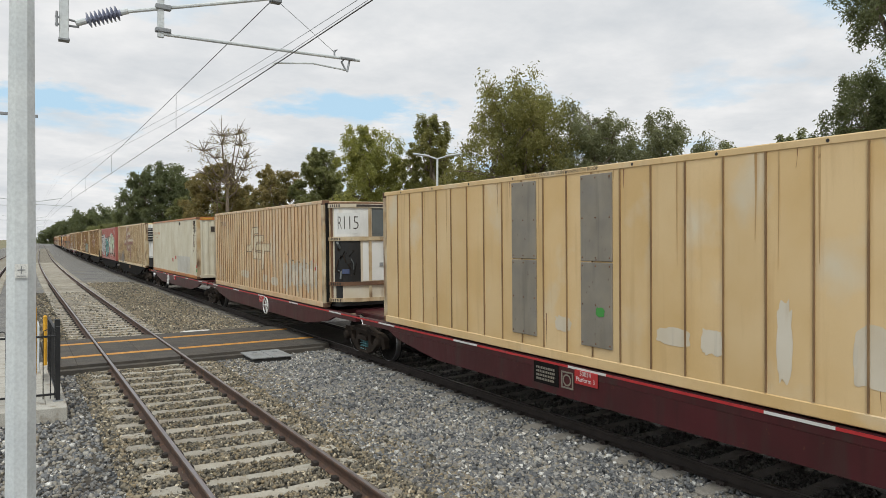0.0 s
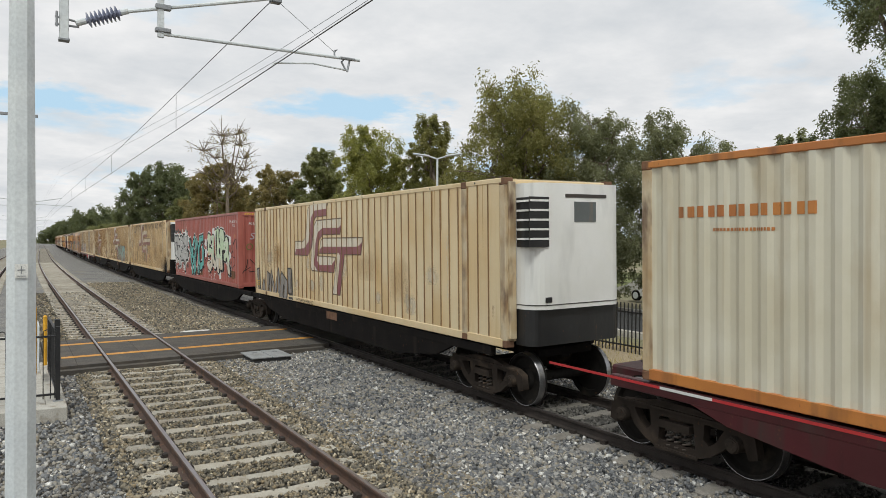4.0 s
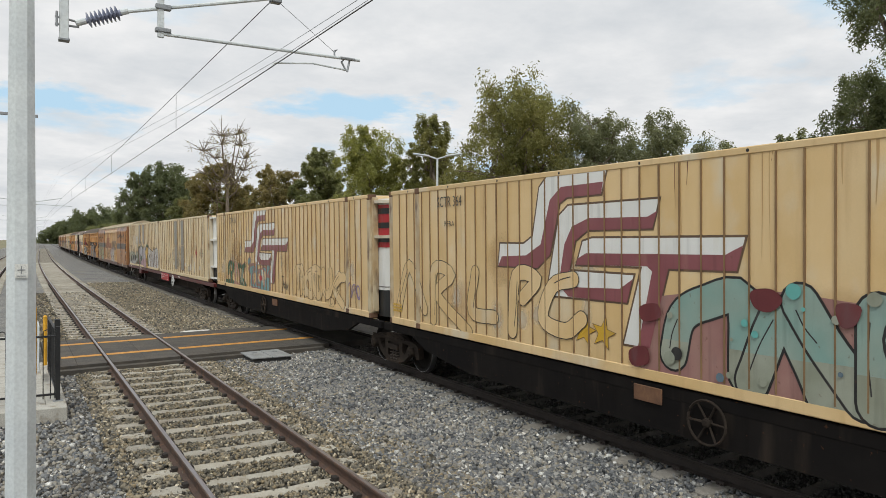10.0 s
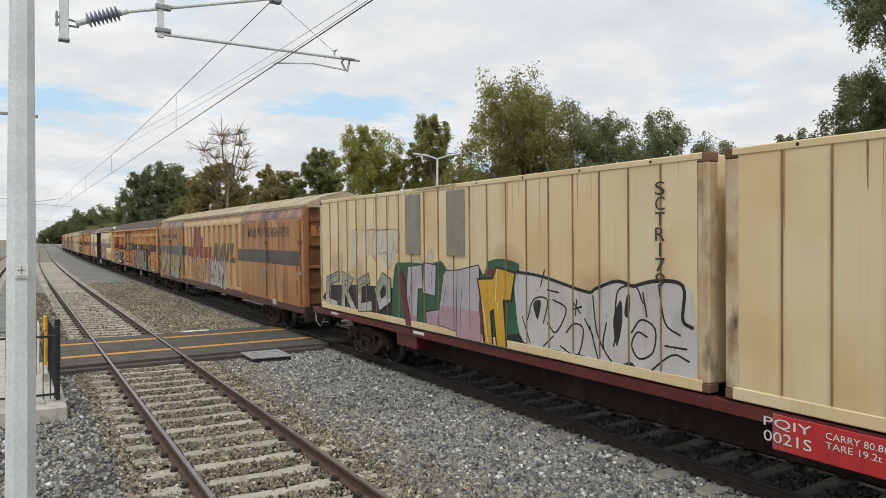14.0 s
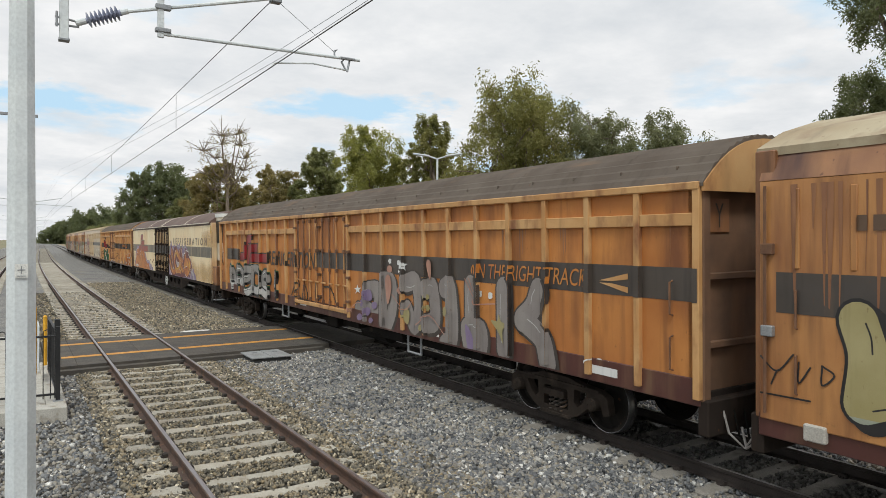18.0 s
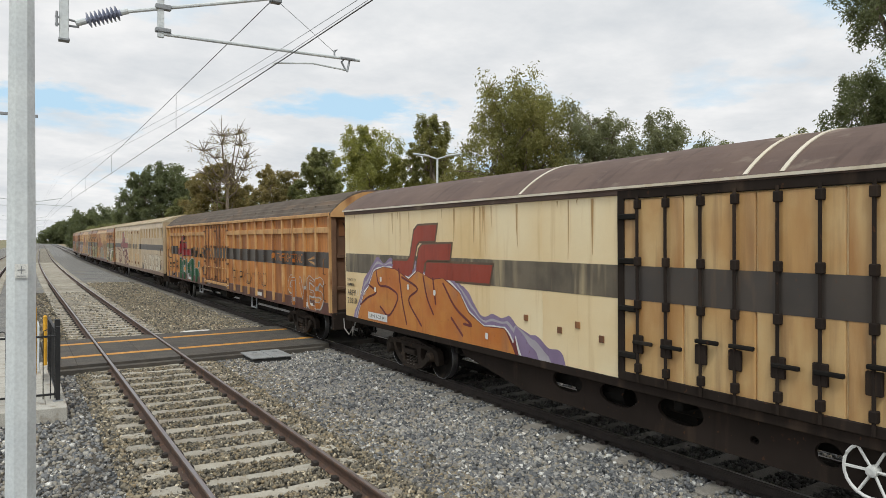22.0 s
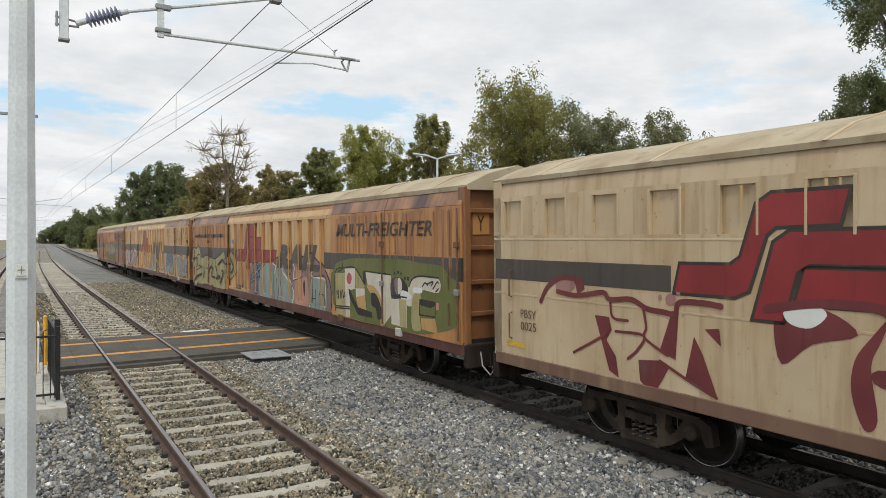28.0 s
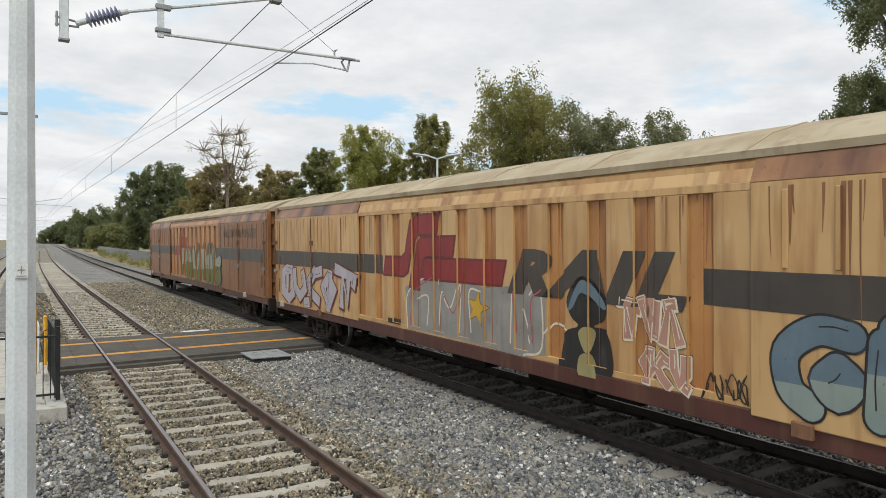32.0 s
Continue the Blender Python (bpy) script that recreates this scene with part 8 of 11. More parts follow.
tree("green bush-tree beside the dark one", 20.5, 105.9, 10.2, 5.0, "leaf_olive", 11, 0.05, 12, 90, 0.32)
tree("dense dark tree by the line", 26.0, 290.0, 13.6, 26.0, "leaf_dark", 12, 0.02, 20, 90, 0.9)
tree("dense dark bush-tree by the line", 23.0, 215.0, 7.2, 15.0, "leaf_olive", 13, 0.02, 16, 80, 0.7)
tree("distant tree by the line", 31.0, 560.0, 13.0, 36.0, "leaf_dark", 15, 0.02, 18, 80, 1.8)
tree("distant tree by the line", 44.0, 420.0, 10.5, 30.0, "leaf_olive", 22, 0.02, 16, 80, 1.4)
tree("weeping gum tree before the street", 27.0, 20.2, 7.9, 5.4, "leaf_grey", 36, 0.2, 18, 100, 0.16, round_=0.36)
tree("weeping gum tree in front of the house", 26.0, 16.0, 8.1, 2.6, "leaf_grey", 16, 0.28, 10, 70, 0.17, ground=-0.45)
tree("gum tree with dark drooping leaves", 22.0, 11.0, 9.0, 4.6, "leaf_dark", 18, 0.12, 22, 150, 0.12, round_=0.36)
tree("tall gum tree leaning over the fence", 17.6, 7.8, 15.0, 5.8, "leaf_dark", 17, 0.54, 22, 140, 0.115, round_=0.32)
tree("low dense olive tree", 28.0, 46.1, 11.0, 5.0, "leaf_gum", 19, 0.05, 13, 90, 0.26)
tree("low dense olive tree", 28.0, 67.8, 11.0, 7.0, "leaf_olive", 20, 0.05, 13, 90, 0.34)
tree("low dense dark tree", 31.0, 108.0, 10.0, 14.0, "leaf_dark", 21, 0.03, 15, 90, 0.5)
tree("low dense dark tree", 33.0, 125.0, 11.5, 14.0, "leaf_olive", 23, 0.03, 15, 90, 0.5)

rb = random.Random(4)
for i in range(16):
    s = 62 + i * 9.5
    x = 13.2 + off(s) + rb.uniform(-0.8, 1.6)
    b = empty("bush", "low olive-green saltbush beside the track", "bush", "bushes along the verge", at=pose(x, s, -0.5))
    k = 7
    cs = np.array([(rb.uniform(-0.9, 0.9), rb.uniform(-0.9, 0.9), rb.uniform(0.15, 0.9)) for _ in range(k)])
    part("foliage", leaves("foliage", cs, np.full(k, 0.45), 90, 0.17, np.random.default_rng(i), 0.0), "leaf_olive" if i % 3 else "leaf_gum", b)
    part("stem", tubes((((0, 0, -0.05), (0.05, 0, 0.5)), [0.05, 0.02]), n=5), "bark", b)

# tufts of dry grass on the verge
rg = np.random.default_rng(3)
n = 26000
s = 4 + 150 * rg.random(n) ** 1.4
x = rg.uniform(11.8, 17.2, n) + np.array([off(q) for q in s])
ang, ln = rg.uniform(0, 6.28, n), rg.uniform(0.08, 0.26, n)
p = np.stack([x, s, np.full(n, -0.46)], 1)
side_v = np.stack([np.cos(ang), np.sin(ang), 0 * ang], 1) * 0.012
tip = p + np.stack([rg.normal(0, 0.06, n), rg.normal(0, 0.06, n), ln], 1)
v = np.stack([p - side_v, p + side_v, tip], 1).reshape(-1, 3)
M["straw"] = leaf("straw", (0.40, 0.31, 0.15), (0.28, 0.24, 0.1))
tagged(part("dry_grass", np_mesh("dry_grass", v, np.arange(3 * n).reshape(-1, 3)), "straw"), "dry straw-coloured grass tufts on the verge", "grass", kind="stuff")

# ---- railway fence, lamp, street and house to the east ----
FX = 15.6
fence = empty("picket_fence", "black steel picket fence along the railway", "fence")
pk = mesh_of("picket", bevelled((-0.014, 0.014, -0.018, 0.018, -0.42, 1.08), w=0.004))
pk.materials.append(M["black_paint"])
pst = mesh_of("post", bevelled((-0.035, 0.035, -0.035, 0.035, -0.5, 1.12), w=0.005))
pst.materials.append(M["black_paint"])
for i in range(150):
    s = 3.0 + 0.152 * i
    o = part("picket", pk, None, fence)
    o.location = (FX + off(s), s, 0)
    if i % 16 == 8:
        o = part("post", pst, None, fence)
        o.location = (FX + 0.03 + off(s), s + 0.07, 0)
for z in (-0.22, 0.78):
    part("fence_rail", swept([(FX - 0.02, z), (FX + 0.02, z), (FX + 0.02, z + 0.045), (FX - 0.02, z + 0.045)], [3, 10, 18, 25.8], closed=True), "black_paint", fence)
far = bmesh.new()
s = 25.9
while s < 230:
    o = off(s)
    box(far, FX + o - 0.02, FX + o + 0.02, s - 0.03, s + 0.03, -0.45, 1.15)
    s += 0.16 if s < 60 else 0.3
tagged(part("distant_picket", far, "galv_dark", fence), kind="stuff")
for z in (-0.22, 0.78):
    part("fence_rail", swept([(FX - 0.02, z), (FX + 0.02, z), (FX + 0.02, z + 0.05), (FX - 0.02, z + 0.05)], [25.8, 40, 60, 90, 130, 180, 230], closed=True), "galv_dark", fence)

lamp = empty("street_lamp", "grey double-armed street lamp with flat heads", "street lamp")
lx, ls = 17.6, 29.4
part("pole", tubes((((lx, ls, -0.5), (lx, ls, 4), (lx, ls, 7.0)), [0.09, 0.07, 0.05]), n=10), "galv", lamp)
for sg in (-1, 1):
    dx, dy = sg * 0.85 * 0.82, -sg * 0.85 * 0.55
    arm = part("arm", tubes((((lx, ls, 6.95), (lx + dx * 0.5, ls + dy * 0.5, 7.08)), 0.035), n=6), "galv", lamp)
    hd = part("lamp_head", bevelled((-0.42, 0.42, -0.14, 0.14, -0.035, 0.045), w=0.03), "galv", lamp)
    hd.matrix_basis = Matrix.Translation((lx + dx * 0.95, ls + dy * 0.95, 7.14)) @ pose(0, 0, 0, 0, -sg * 8, -33)

road = part("road", swept([(19.2, -0.44), (25.5, -0.44)], [-40, 0, 40, 90, 160, 240]), "asphalt")
tagged(road, "grey asphalt street behind the railway fence", "road", kind="structure")
for a, b in ((18.9, 19.2), (25.5, 25.8)):
    k = part("kerb", swept([(a, -0.6), (a, -0.33), (b, -0.33), (b, -0.6)], [-40, 0, 40, 90, 160, 240]), "concrete")
    tagged(k, "pale concrete street kerb", "kerb", kind="structure")
M["brick_earth"] = surf("brick_earth", (0.33, 0.19, 0.11), (0.27, 0.16, 0.1), scale=3, rough=0.9, fine=25, grain=0.3)
wall1 = part("garden_wall", bevelled((17.5, 17.72, 4.0, 12.4, -0.55, 0.42), w=0.02), "brick_earth")
tagged(wall1, "low reddish-brown garden wall behind the fence", "wall")
wall2 = part("garden_wall", bevelled((17.5, 17.7, 12.5, 14.9, -0.55, 0.62), w=0.02), "white_paint")
tagged(wall2, "low white rendered wall behind the fence", "wall")
M["lawn"] = surf("lawn", (0.13, 0.16, 0.05), (0.18, 0.18, 0.07), scale=0.8, rough=1, bump=0.5, fine=25, grain=0.4)
tagged(part("lawn", boxes((36.5, 60, 8, 60, -0.6, -0.42)), "lawn"), "green front lawn of the house", "lawn", kind="structure")
gf = empty("garden_fence", "low black tube fence before the lawn", "fence")
for z in (0.5, 0.15):
    part("fence_rail", tubes((((36.0, 8, z), (36.0, 60, z)), 0.03), n=6), "black_paint", gf)
for i in range(22):
    part("post", tubes((((36.0, 8.5 + 2.4 * i, -0.55), (36.0, 8.5 + 2.4 * i, 0.6)), 0.04), n=6), "black_paint", gf)

M["roof_tile"] = surf("roof_tile", (0.15, 0.145, 0.14), (0.20, 0.185, 0.17), scale=2, rough=0.85, obj=0.1)
M["glass"] = surf("glass", (0.03, 0.035, 0.04), (0.05, 0.055, 0.06), rough=0.08, bump=0, grain=0)
house = empty("house", "white rendered bungalow with a grey tiled hip roof", "house")
HX0, HX1, HS0, HS1 = 46.0, 56.0, 19.0, 37.0
part("wall", boxes((HX0, HX1, HS0, HS1, -0.5, 2.5)), "white_paint", house)
bm = bmesh.new()
e = 0.6
lo = [bm.verts.new(q) for q in ((HX0 - e, HS0 - e, 2.45), (HX1 + e, HS0 - e, 2.45), (HX1 + e, HS1 + e, 2.45), (HX0 - e, HS1 + e, 2.45))]
hi = [bm.verts.new((51, HS0 + 5, 4.9)), bm.verts.new((51, HS1 - 5, 4.9))]
for f in ((lo[0], lo[3], hi[1], hi[0]), (lo[2], lo[1], hi[0], hi[1]), (lo[1], lo[0], hi[0]), (lo[3], lo[2], hi[1]), tuple(lo)):
    bm.faces.new(f)
bmesh.ops.recalc_face_normals(bm, faces=bm.faces[:])
roof = part("roof", bm, "roof_tile", house)
for i in range(13):
    f = (i + 0.5) / 13
    x, z = HX0 - e + (51 - HX0 + e) * f, 2.45 + 2.45 * f
    part("tile_course", boxes((x - 0.04, x + 0.04, HS0 - e + 5.6 * f, HS1 + e - 5.6 * f, z, z + 0.05)), "roof_tile", roof)
part("gutter", bevelled((HX0 - e - 0.1, HX0 - e, HS0 - e, HS1 + e, 2.38, 2.5), w=0.02), "white_paint", house)
for s0, s1, z0, z1 in ((32.2, 35.2, 0.6, 1.9), (22.0, 24.5, 0.6, 1.9), (27.0, 28.0, -0.4, 1.7)):
    w = part("window", boxes((HX0 - 0.03, HX0 + 0.02, s0, s1, z0, z1)), "glass", house)
    part("frame", boxes((HX0 - 0.06, HX0 - 0.02, s0 - 0.08, s0, z0 - 0.08, z1 + 0.08), (HX0 - 0.06, HX0 - 0.02, s1, s1 + 0.08, z0 - 0.08, z1 + 0.08), (HX0 - 0.06, HX0 - 0.02, s0, s1, z1, z1 + 0.08), (HX0 - 0.06, HX0 - 0.02, s0, s1, z0 - 0.08, z0), (HX0 - 0.05, HX0 - 0.025, (s0 + s1) / 2 - 0.03, (s0 + s1) / 2 + 0.03, z0, z1)), "white_paint", w)
for s in (29.2, 31.4, 36.4):
    part("porch_post", bevelled((HX0 - 1.4, HX0 - 1.15, s - 0.12, s + 0.12, -0.5, 2.4), w=0.02), "white_paint", house)
part("porch_roof", bevelled((HX0 - 1.7, HX0, 28.8, 36.8, 2.36, 2.5), w=0.02), "roof_tile", house)
for s in (26.2, 31.2):
    urn = empty("garden_urn", "white garden urn with a small plant", "urn", "garden urns")
    part("urn", tubes((((41.2, s, -0.45), (41.2, s, -0.3), (41.2, s, 0.0), (41.2, s, 0.25), (41.2, s, 0.4)), [0.3, 0.14, 0.1, 0.25, 0.36]), n=12), "white_paint", urn)
    part("plant", leaves("plant", np.array([(41.2, s, 0.6), (41.2, s + 0.1, 0.85)]), np.array([0.3, 0.25]), 60, 0.16, np.random.default_rng(int(s)), 0.0), "leaf_gum", urn)

car = empty("parked_car", "white car parked in the street", "car", at=pose(31.5, 27.3, -0.44, 0, 0, 0))
me = flat_shape("body", [[(-2.1, 0.28), (-2.15, 0.62), (-2.0, 0.82), (-1.35, 0.92), (-0.65, 1.40), (0.75, 1.43), (1.45, 0.98), (2.05, 0.90), (2.18, 0.6), (2.12, 0.28)]], 1.66)
me.transform(Matrix(((0, 0, 1, 0), (1, 0, 0, 0), (0, 1, 0, 0), (0, 0, 0, 1))))
bm = bmesh.new()
bm.from_mesh(me)
bmesh.ops.bevel(bm, geom=[q for q in bm.edges if q.is_manifold], offset=0.06, segments=2, affect="EDGES")
body = part("body", bm, "unit_white", car)
me = flat_shape("window", [[(-1.15, 0.95), (-0.6, 1.34), (0.68, 1.36), (1.2, 0.97)]], 1.70)
me.transform(Matrix(((0, 0, 1, 0), (1, 0, 0, 0), (0, 1, 0, 0), (0, 0, 0, 1))))
part("window", me, "glass", car)
for y in (-1.3, 1.32):
    for x in (-0.78, 0.78):
        wh = part("wheel", ring(bmesh.new(), 0, 0, [(-0.1, 0.2), (-0.1, 0.31), (0.1, 0.31), (0.1, 0.2)], 20), "wheel_dark", car)
        wh.location = (x, y, 0.31)
        rm = part("rim", ring(bmesh.new(), 0, 0, [(-0.105, 0.05), (-0.11, 0.2), (0.11, 0.2), (0.105, 0.05)], 16), "galv", wh)

# ---- covered vans ----
def van_frame(u, L, label, half, skirt, z_skirt=(0.80, 1.0), under="underframe"):
    th = empty("covered_van", label, "rail wagon", "covered vans of the freight train")
    runs(th, u, half)
    for b in (-half, half):
        bogie(th, b)
    for sx in (-1, 1):
        x0, x1 = (-SIDE - 0.012, -SIDE + 0.1) if sx < 0 else (SIDE - 0.1, SIDE + 0.012)
        part("side_sill", bevelled((x0, x1, -L / 2 + 0.03, L / 2 - 0.03, *z_skirt), w=0.012), skirt, th)
    part("centre_sill", bevelled((-0.3, 0.3, -L / 2 + 0.1, L / 2 - 0.1, 0.62, 0.95), w=0.02), under, th)
    part("floor", boxes((-1.2, 1.2, -L / 2 + 0.05, L / 2 - 0.05, 0.92, 1.02)), under, th)
    for y, w, h in ((-3.4, 1.1, 0.3), (0.4, 0.7, 0.36), (3.1, 1.4, 0.26)):
        part("brake_gear_box", bevelled((-0.95, -0.35, y, y + w, 0.86 - h, 0.92), w=0.03), "wheel_dark", th)
    # long dark bars added to block light that passes under the floor
    for sx in (-1, 1):
        part("truss_bar", bevelled((sx * 0.72 - 0.05, sx * 0.72 + 0.05, -half + 1.5, half - 1.5, 0.56, 0.9), w=0.02), "wheel_dark", th)
    for k in range(6):
        y = -half + 2.0 + (2 * half - 4.0) * k / 5
        part("cross_bearer", bevelled((-1.15, 1.15, y - 0.07, y + 0.07, 0.7, 0.92), w=0.02), "wheel_dark", th)
    part("air_tank", tubes((((-0.45, -1.9, 0.52), (-0.45, -0.5, 0.52)), 0.2), n=12), "wheel_dark", th)
    part("brake_cylinder", tubes((((-0.5, 1.4, 0.52), (-0.5, 2.1, 0.5)), [0.18, 0.1]), n=12), "wheel_dark", th)
    part("brake_pipe", tubes((((-0.7, -L / 2 + 0.5, 0.72), (-0.7, L / 2 - 0.5, 0.72)), 0.025), n=6), "wheel_dark", th)
    for sy in (-1, 1):
        coupler(th, sy * (L / 2), sy)
        for k, x in enumerate((-0.95, -0.75, -0.55)):
            y = sy * (L / 2 + 0.05)
            part("jumper_hose", tubes(([(x, y, 0.85), (x - 0.03, y + sy * 0.12, 0.55 - 0.06 * k), (x + 0.02, y + sy * 0.3, 0.4 - 0.05 * k), (x + 0.1, y + sy * 0.42, 0.62)], 0.016), n=6), "wheel_dark" if k else "spray_grey", th)
    return th


def roof_sweep(name, prof, L, material, th):
    bm = bmesh.new()
    rows = [[bm.verts.new((x, y, z)) for x, z in prof] for y in (-L / 2, L / 2)]
    for i in range(len(prof) - 1):
        bm.faces.new((rows[0][i], rows[0][i + 1], rows[1][i + 1], rows[1][i]))
    for r in rows:
        bm.faces.new(r if r is rows[0] else r[::-1])
    bmesh.ops.recalc_face_normals(bm, faces=bm.faces[:])
    return part(name, bm, material, th)


def steps_and_rails(th, y, sy, material="underframe", rail="rust"):
    """Grab rails at a corner of a van."""
    for z in (1.25, 1.95):
        part("grab_rail", tubes(([(-1.25, y, z), (-1.31, y, z + 0.02), (-1.31, y, z + 0.42), (-1.25, y, z + 0.44)], 0.014), n=5), rail, th)


def van_end(th, L, sy, material, z1, bars_z, placard=None, letter="Y", letter2=None):
    y = sy * (L / 2 - 0.10)
    part("end_wall", bevelled((-1.14, 1.14, min(y, y - sy * 0.06), max(y, y - sy * 0.06), 0.95, z1), w=0.01), material, th)
    for sx in (-1, 1):
        x = sx * 1.18
        part("end_post", bevelled((x - 0.07, x + 0.07, y - 0.12, y + 0.12, 0.9, z1), w=0.015), material, th)
    for z in bars_z:
        part("end_rib", bevelled((-1.1, 1.1, min(y, y + sy * 0.07), max(y, y + sy * 0.07), z - 0.045, z + 0.045), w=0.012), material, th)
    if sy < 0:
        if placard:
            part("placard", boxes((-1.0, -0.62, y - 0.016, y - 0.004, 3.0, 3.42)), placard, th)
        me = bpy.data.meshes.new("letter")
        vs, fs = [], []
        rows = [(letter, -0.9, -0.74, 3.06, 3.36)] + ([(letter2, -0.92, -0.78, 1.95, 2.1)] if letter2 else [])
        for ch, x0, x1, za, zb in rows:
            for q in fitted(glyphs(ch), x0, x1, za, zb):
                fs.append(tuple(range(len(vs), len(vs) + len(q))))
                vs += [(x, y - 0.022, z) for x, z in q]
        me.from_pydata(vs, [], fs)
        part("lettering", me, "ink", th)


def stripe(th, segs, z0, z1, material, relief=(), lift=0.004):
    for a0, a1 in segs:
        part("stripe", lay([[(a0, z0), (a1, z0), (a1, z1), (a0, z1)]], lift, relief), material, th)


def multi_van(u, L, label, body, mid, half, roof="roof_tan"):
    """A long steel van: paired sliding doors at both ends, recessed panels between, a low gable roof."""
    th = van_frame(u, L, label, half, "skirt_red", (0.72, 0.98))
    z0, z1, D = 0.98, 3.55, 5.32
    part("far_side", boxes((1.2, 1.25, -L / 2, L / 2, z0, 3.55)), body, th)
    part("core", boxes((-1.19, 1.19, -L / 2 + 0.14, L / 2 - 0.14, z0, 3.8)), body, th)
    relief = []
    # middle: flush and recessed panels by turns
    n, w = 12, 2 * D / 12
    flush = mesh_of("panel", boxes((-SIDE, -1.19, -w * 0.28, w * 0.28, z0 + 0.1, z1 - 0.08)))
    recess = mesh_of("recessed_panel", boxes((-SIDE + 0.045, -1.185, -w * 0.22, w * 0.22, z0 + 0.1, z1 - 0.08), (-SIDE + 0.033, -1.19, -0.02, 0.02, z0 + 0.1, z1 - 0.08)))
    flush.materials.append(M[mid]), recess.materials.append(M["brown_van" if body == "tan_van" else body])
    for i in range(n):
        y = -D + (i + 0.5) * w
        o = part("panel", flush, None, th)
        o.location.y = y - w * 0.22
        o = part("recessed_panel", recess, None, th)
        o.location.y = y + w * 0.28
        a = -(y + w * 0.28)
        for b0, b1, q in ((a - w * 0.22, a - 0.02, -0.045), (a - 0.02, a + 0.02, -0.033), (a + 0.02, a + w * 0.22, -0.045)):
            relief.append((b0, b1, q, z0 + 0.1, z1 - 0.08))
    part("panel_rail", bevelled((-SIDE - 0.004, -1.19, -D, D, z1 - 0.08, z1 + 0.02), (-SIDE - 0.004, -1.19, -D, D, z0, z0 + 0.1), w=0.008), mid, th)
    ch = roof_sweep("cant_panel", [(-1.25, 3.57), (-1.13, 3.88), (1.13, 3.88), (1.25, 3.57)], 2 * D, mid, th)
    # doors, two at each end
    for sy in (-1, 1):
        wd = (L / 2 - 0.05 - D) / 2
        for k in range(2):
            ya = sy * (D + (k + 0.5) * wd)
            d = part("door", bevelled((-SIDE - 0.035, -SIDE + 0.03, ya - wd / 2 + 0.012, ya + wd / 2 - 0.012, 0.92, 3.56), w=0.012), body, th)
            relief.append((-ya - wd / 2 + 0.012, -ya + wd / 2 - 0.012, 0.035, 0.9, 3.6))
            cm = roof_sweep("door_head", [(-1.287, 3.56), (-1.15, 3.90), (-1.10, 3.90), (-1.2, 3.56)], wd - 0.024, "rusty_top", d)
            cm.location.y = ya
            for j in range(5):
                yy = ya - wd / 2 + wd * (j + 0.75) / 5.5
                part("door_rib", bevelled((-SIDE - 0.052, -SIDE - 0.02, yy - 0.035, yy + 0.035, 2.60, 3.46), w=0.01), body, d)
                relief.append((-yy - 0.036, -yy + 0.036, 0.053, 2.60, 3.46))
            part("lock_bar", tubes(([(-SIDE - 0.07, ya + sy * (wd / 2 - 0.1), 1.0), (-SIDE - 0.07, ya + sy * (wd / 2 - 0.1), 3.5)], 0.018), n=6), "rust", d)
            for z in (1.85, 2.75):
                part("lock_case", bevelled((-SIDE - 0.1, -SIDE - 0.03, ya + sy * (wd / 2 - 0.2), ya + sy * (wd / 2 - 0.06), z, z + 0.12), w=0.01), "galv_dark" if z < 2 else "rust", d)
            for z in (0.84,):
                part("roller_case", bevelled((-SIDE - 0.075, -SIDE, ya - 0.12 + wd * 0.3, ya + 0.12 + wd * 0.3, z - 0.04, z + 0.14), w=0.015), "concrete" if k else "rust", d)
    roof_sweep("roof", [(-1.19, 3.84), (-1.20, 3.93), (-0.7, 4.16), (0, 4.34), (0.7, 4.16), (1.20, 3.93), (1.19, 3.84)], L + 0.06, roof, th)
    n_s = 9
    for i in range(n_s):
        y = -L / 2 + L * (i + 0.5) / n_s
        s_ = roof_sweep("roof_seam", [(-1.21, 3.93), (-0.7, 4.175), (0, 4.355), (0.7, 4.175), (1.21, 3.93)], 0.05, roof, th)
        s_.location.y = y
    for sy in (-1, 1):
        van_end(th, L, sy, "dark_van", 3.9, (1.5, 2.1, 2.75, 3.45), "brown_van", "Y", "A")
        part("end_beam", bevelled((-1.25, 1.25, sy * (L / 2) - 0.08, sy * (L / 2) + 0.08, 0.5, 0.95), w=0.02), "underframe", th)
        steps_and_rails(th, sy * (L / 2 - 0.5), sy)
    relief.sort(key=lambda q: (-q[2], q[0]))
    return th, relief


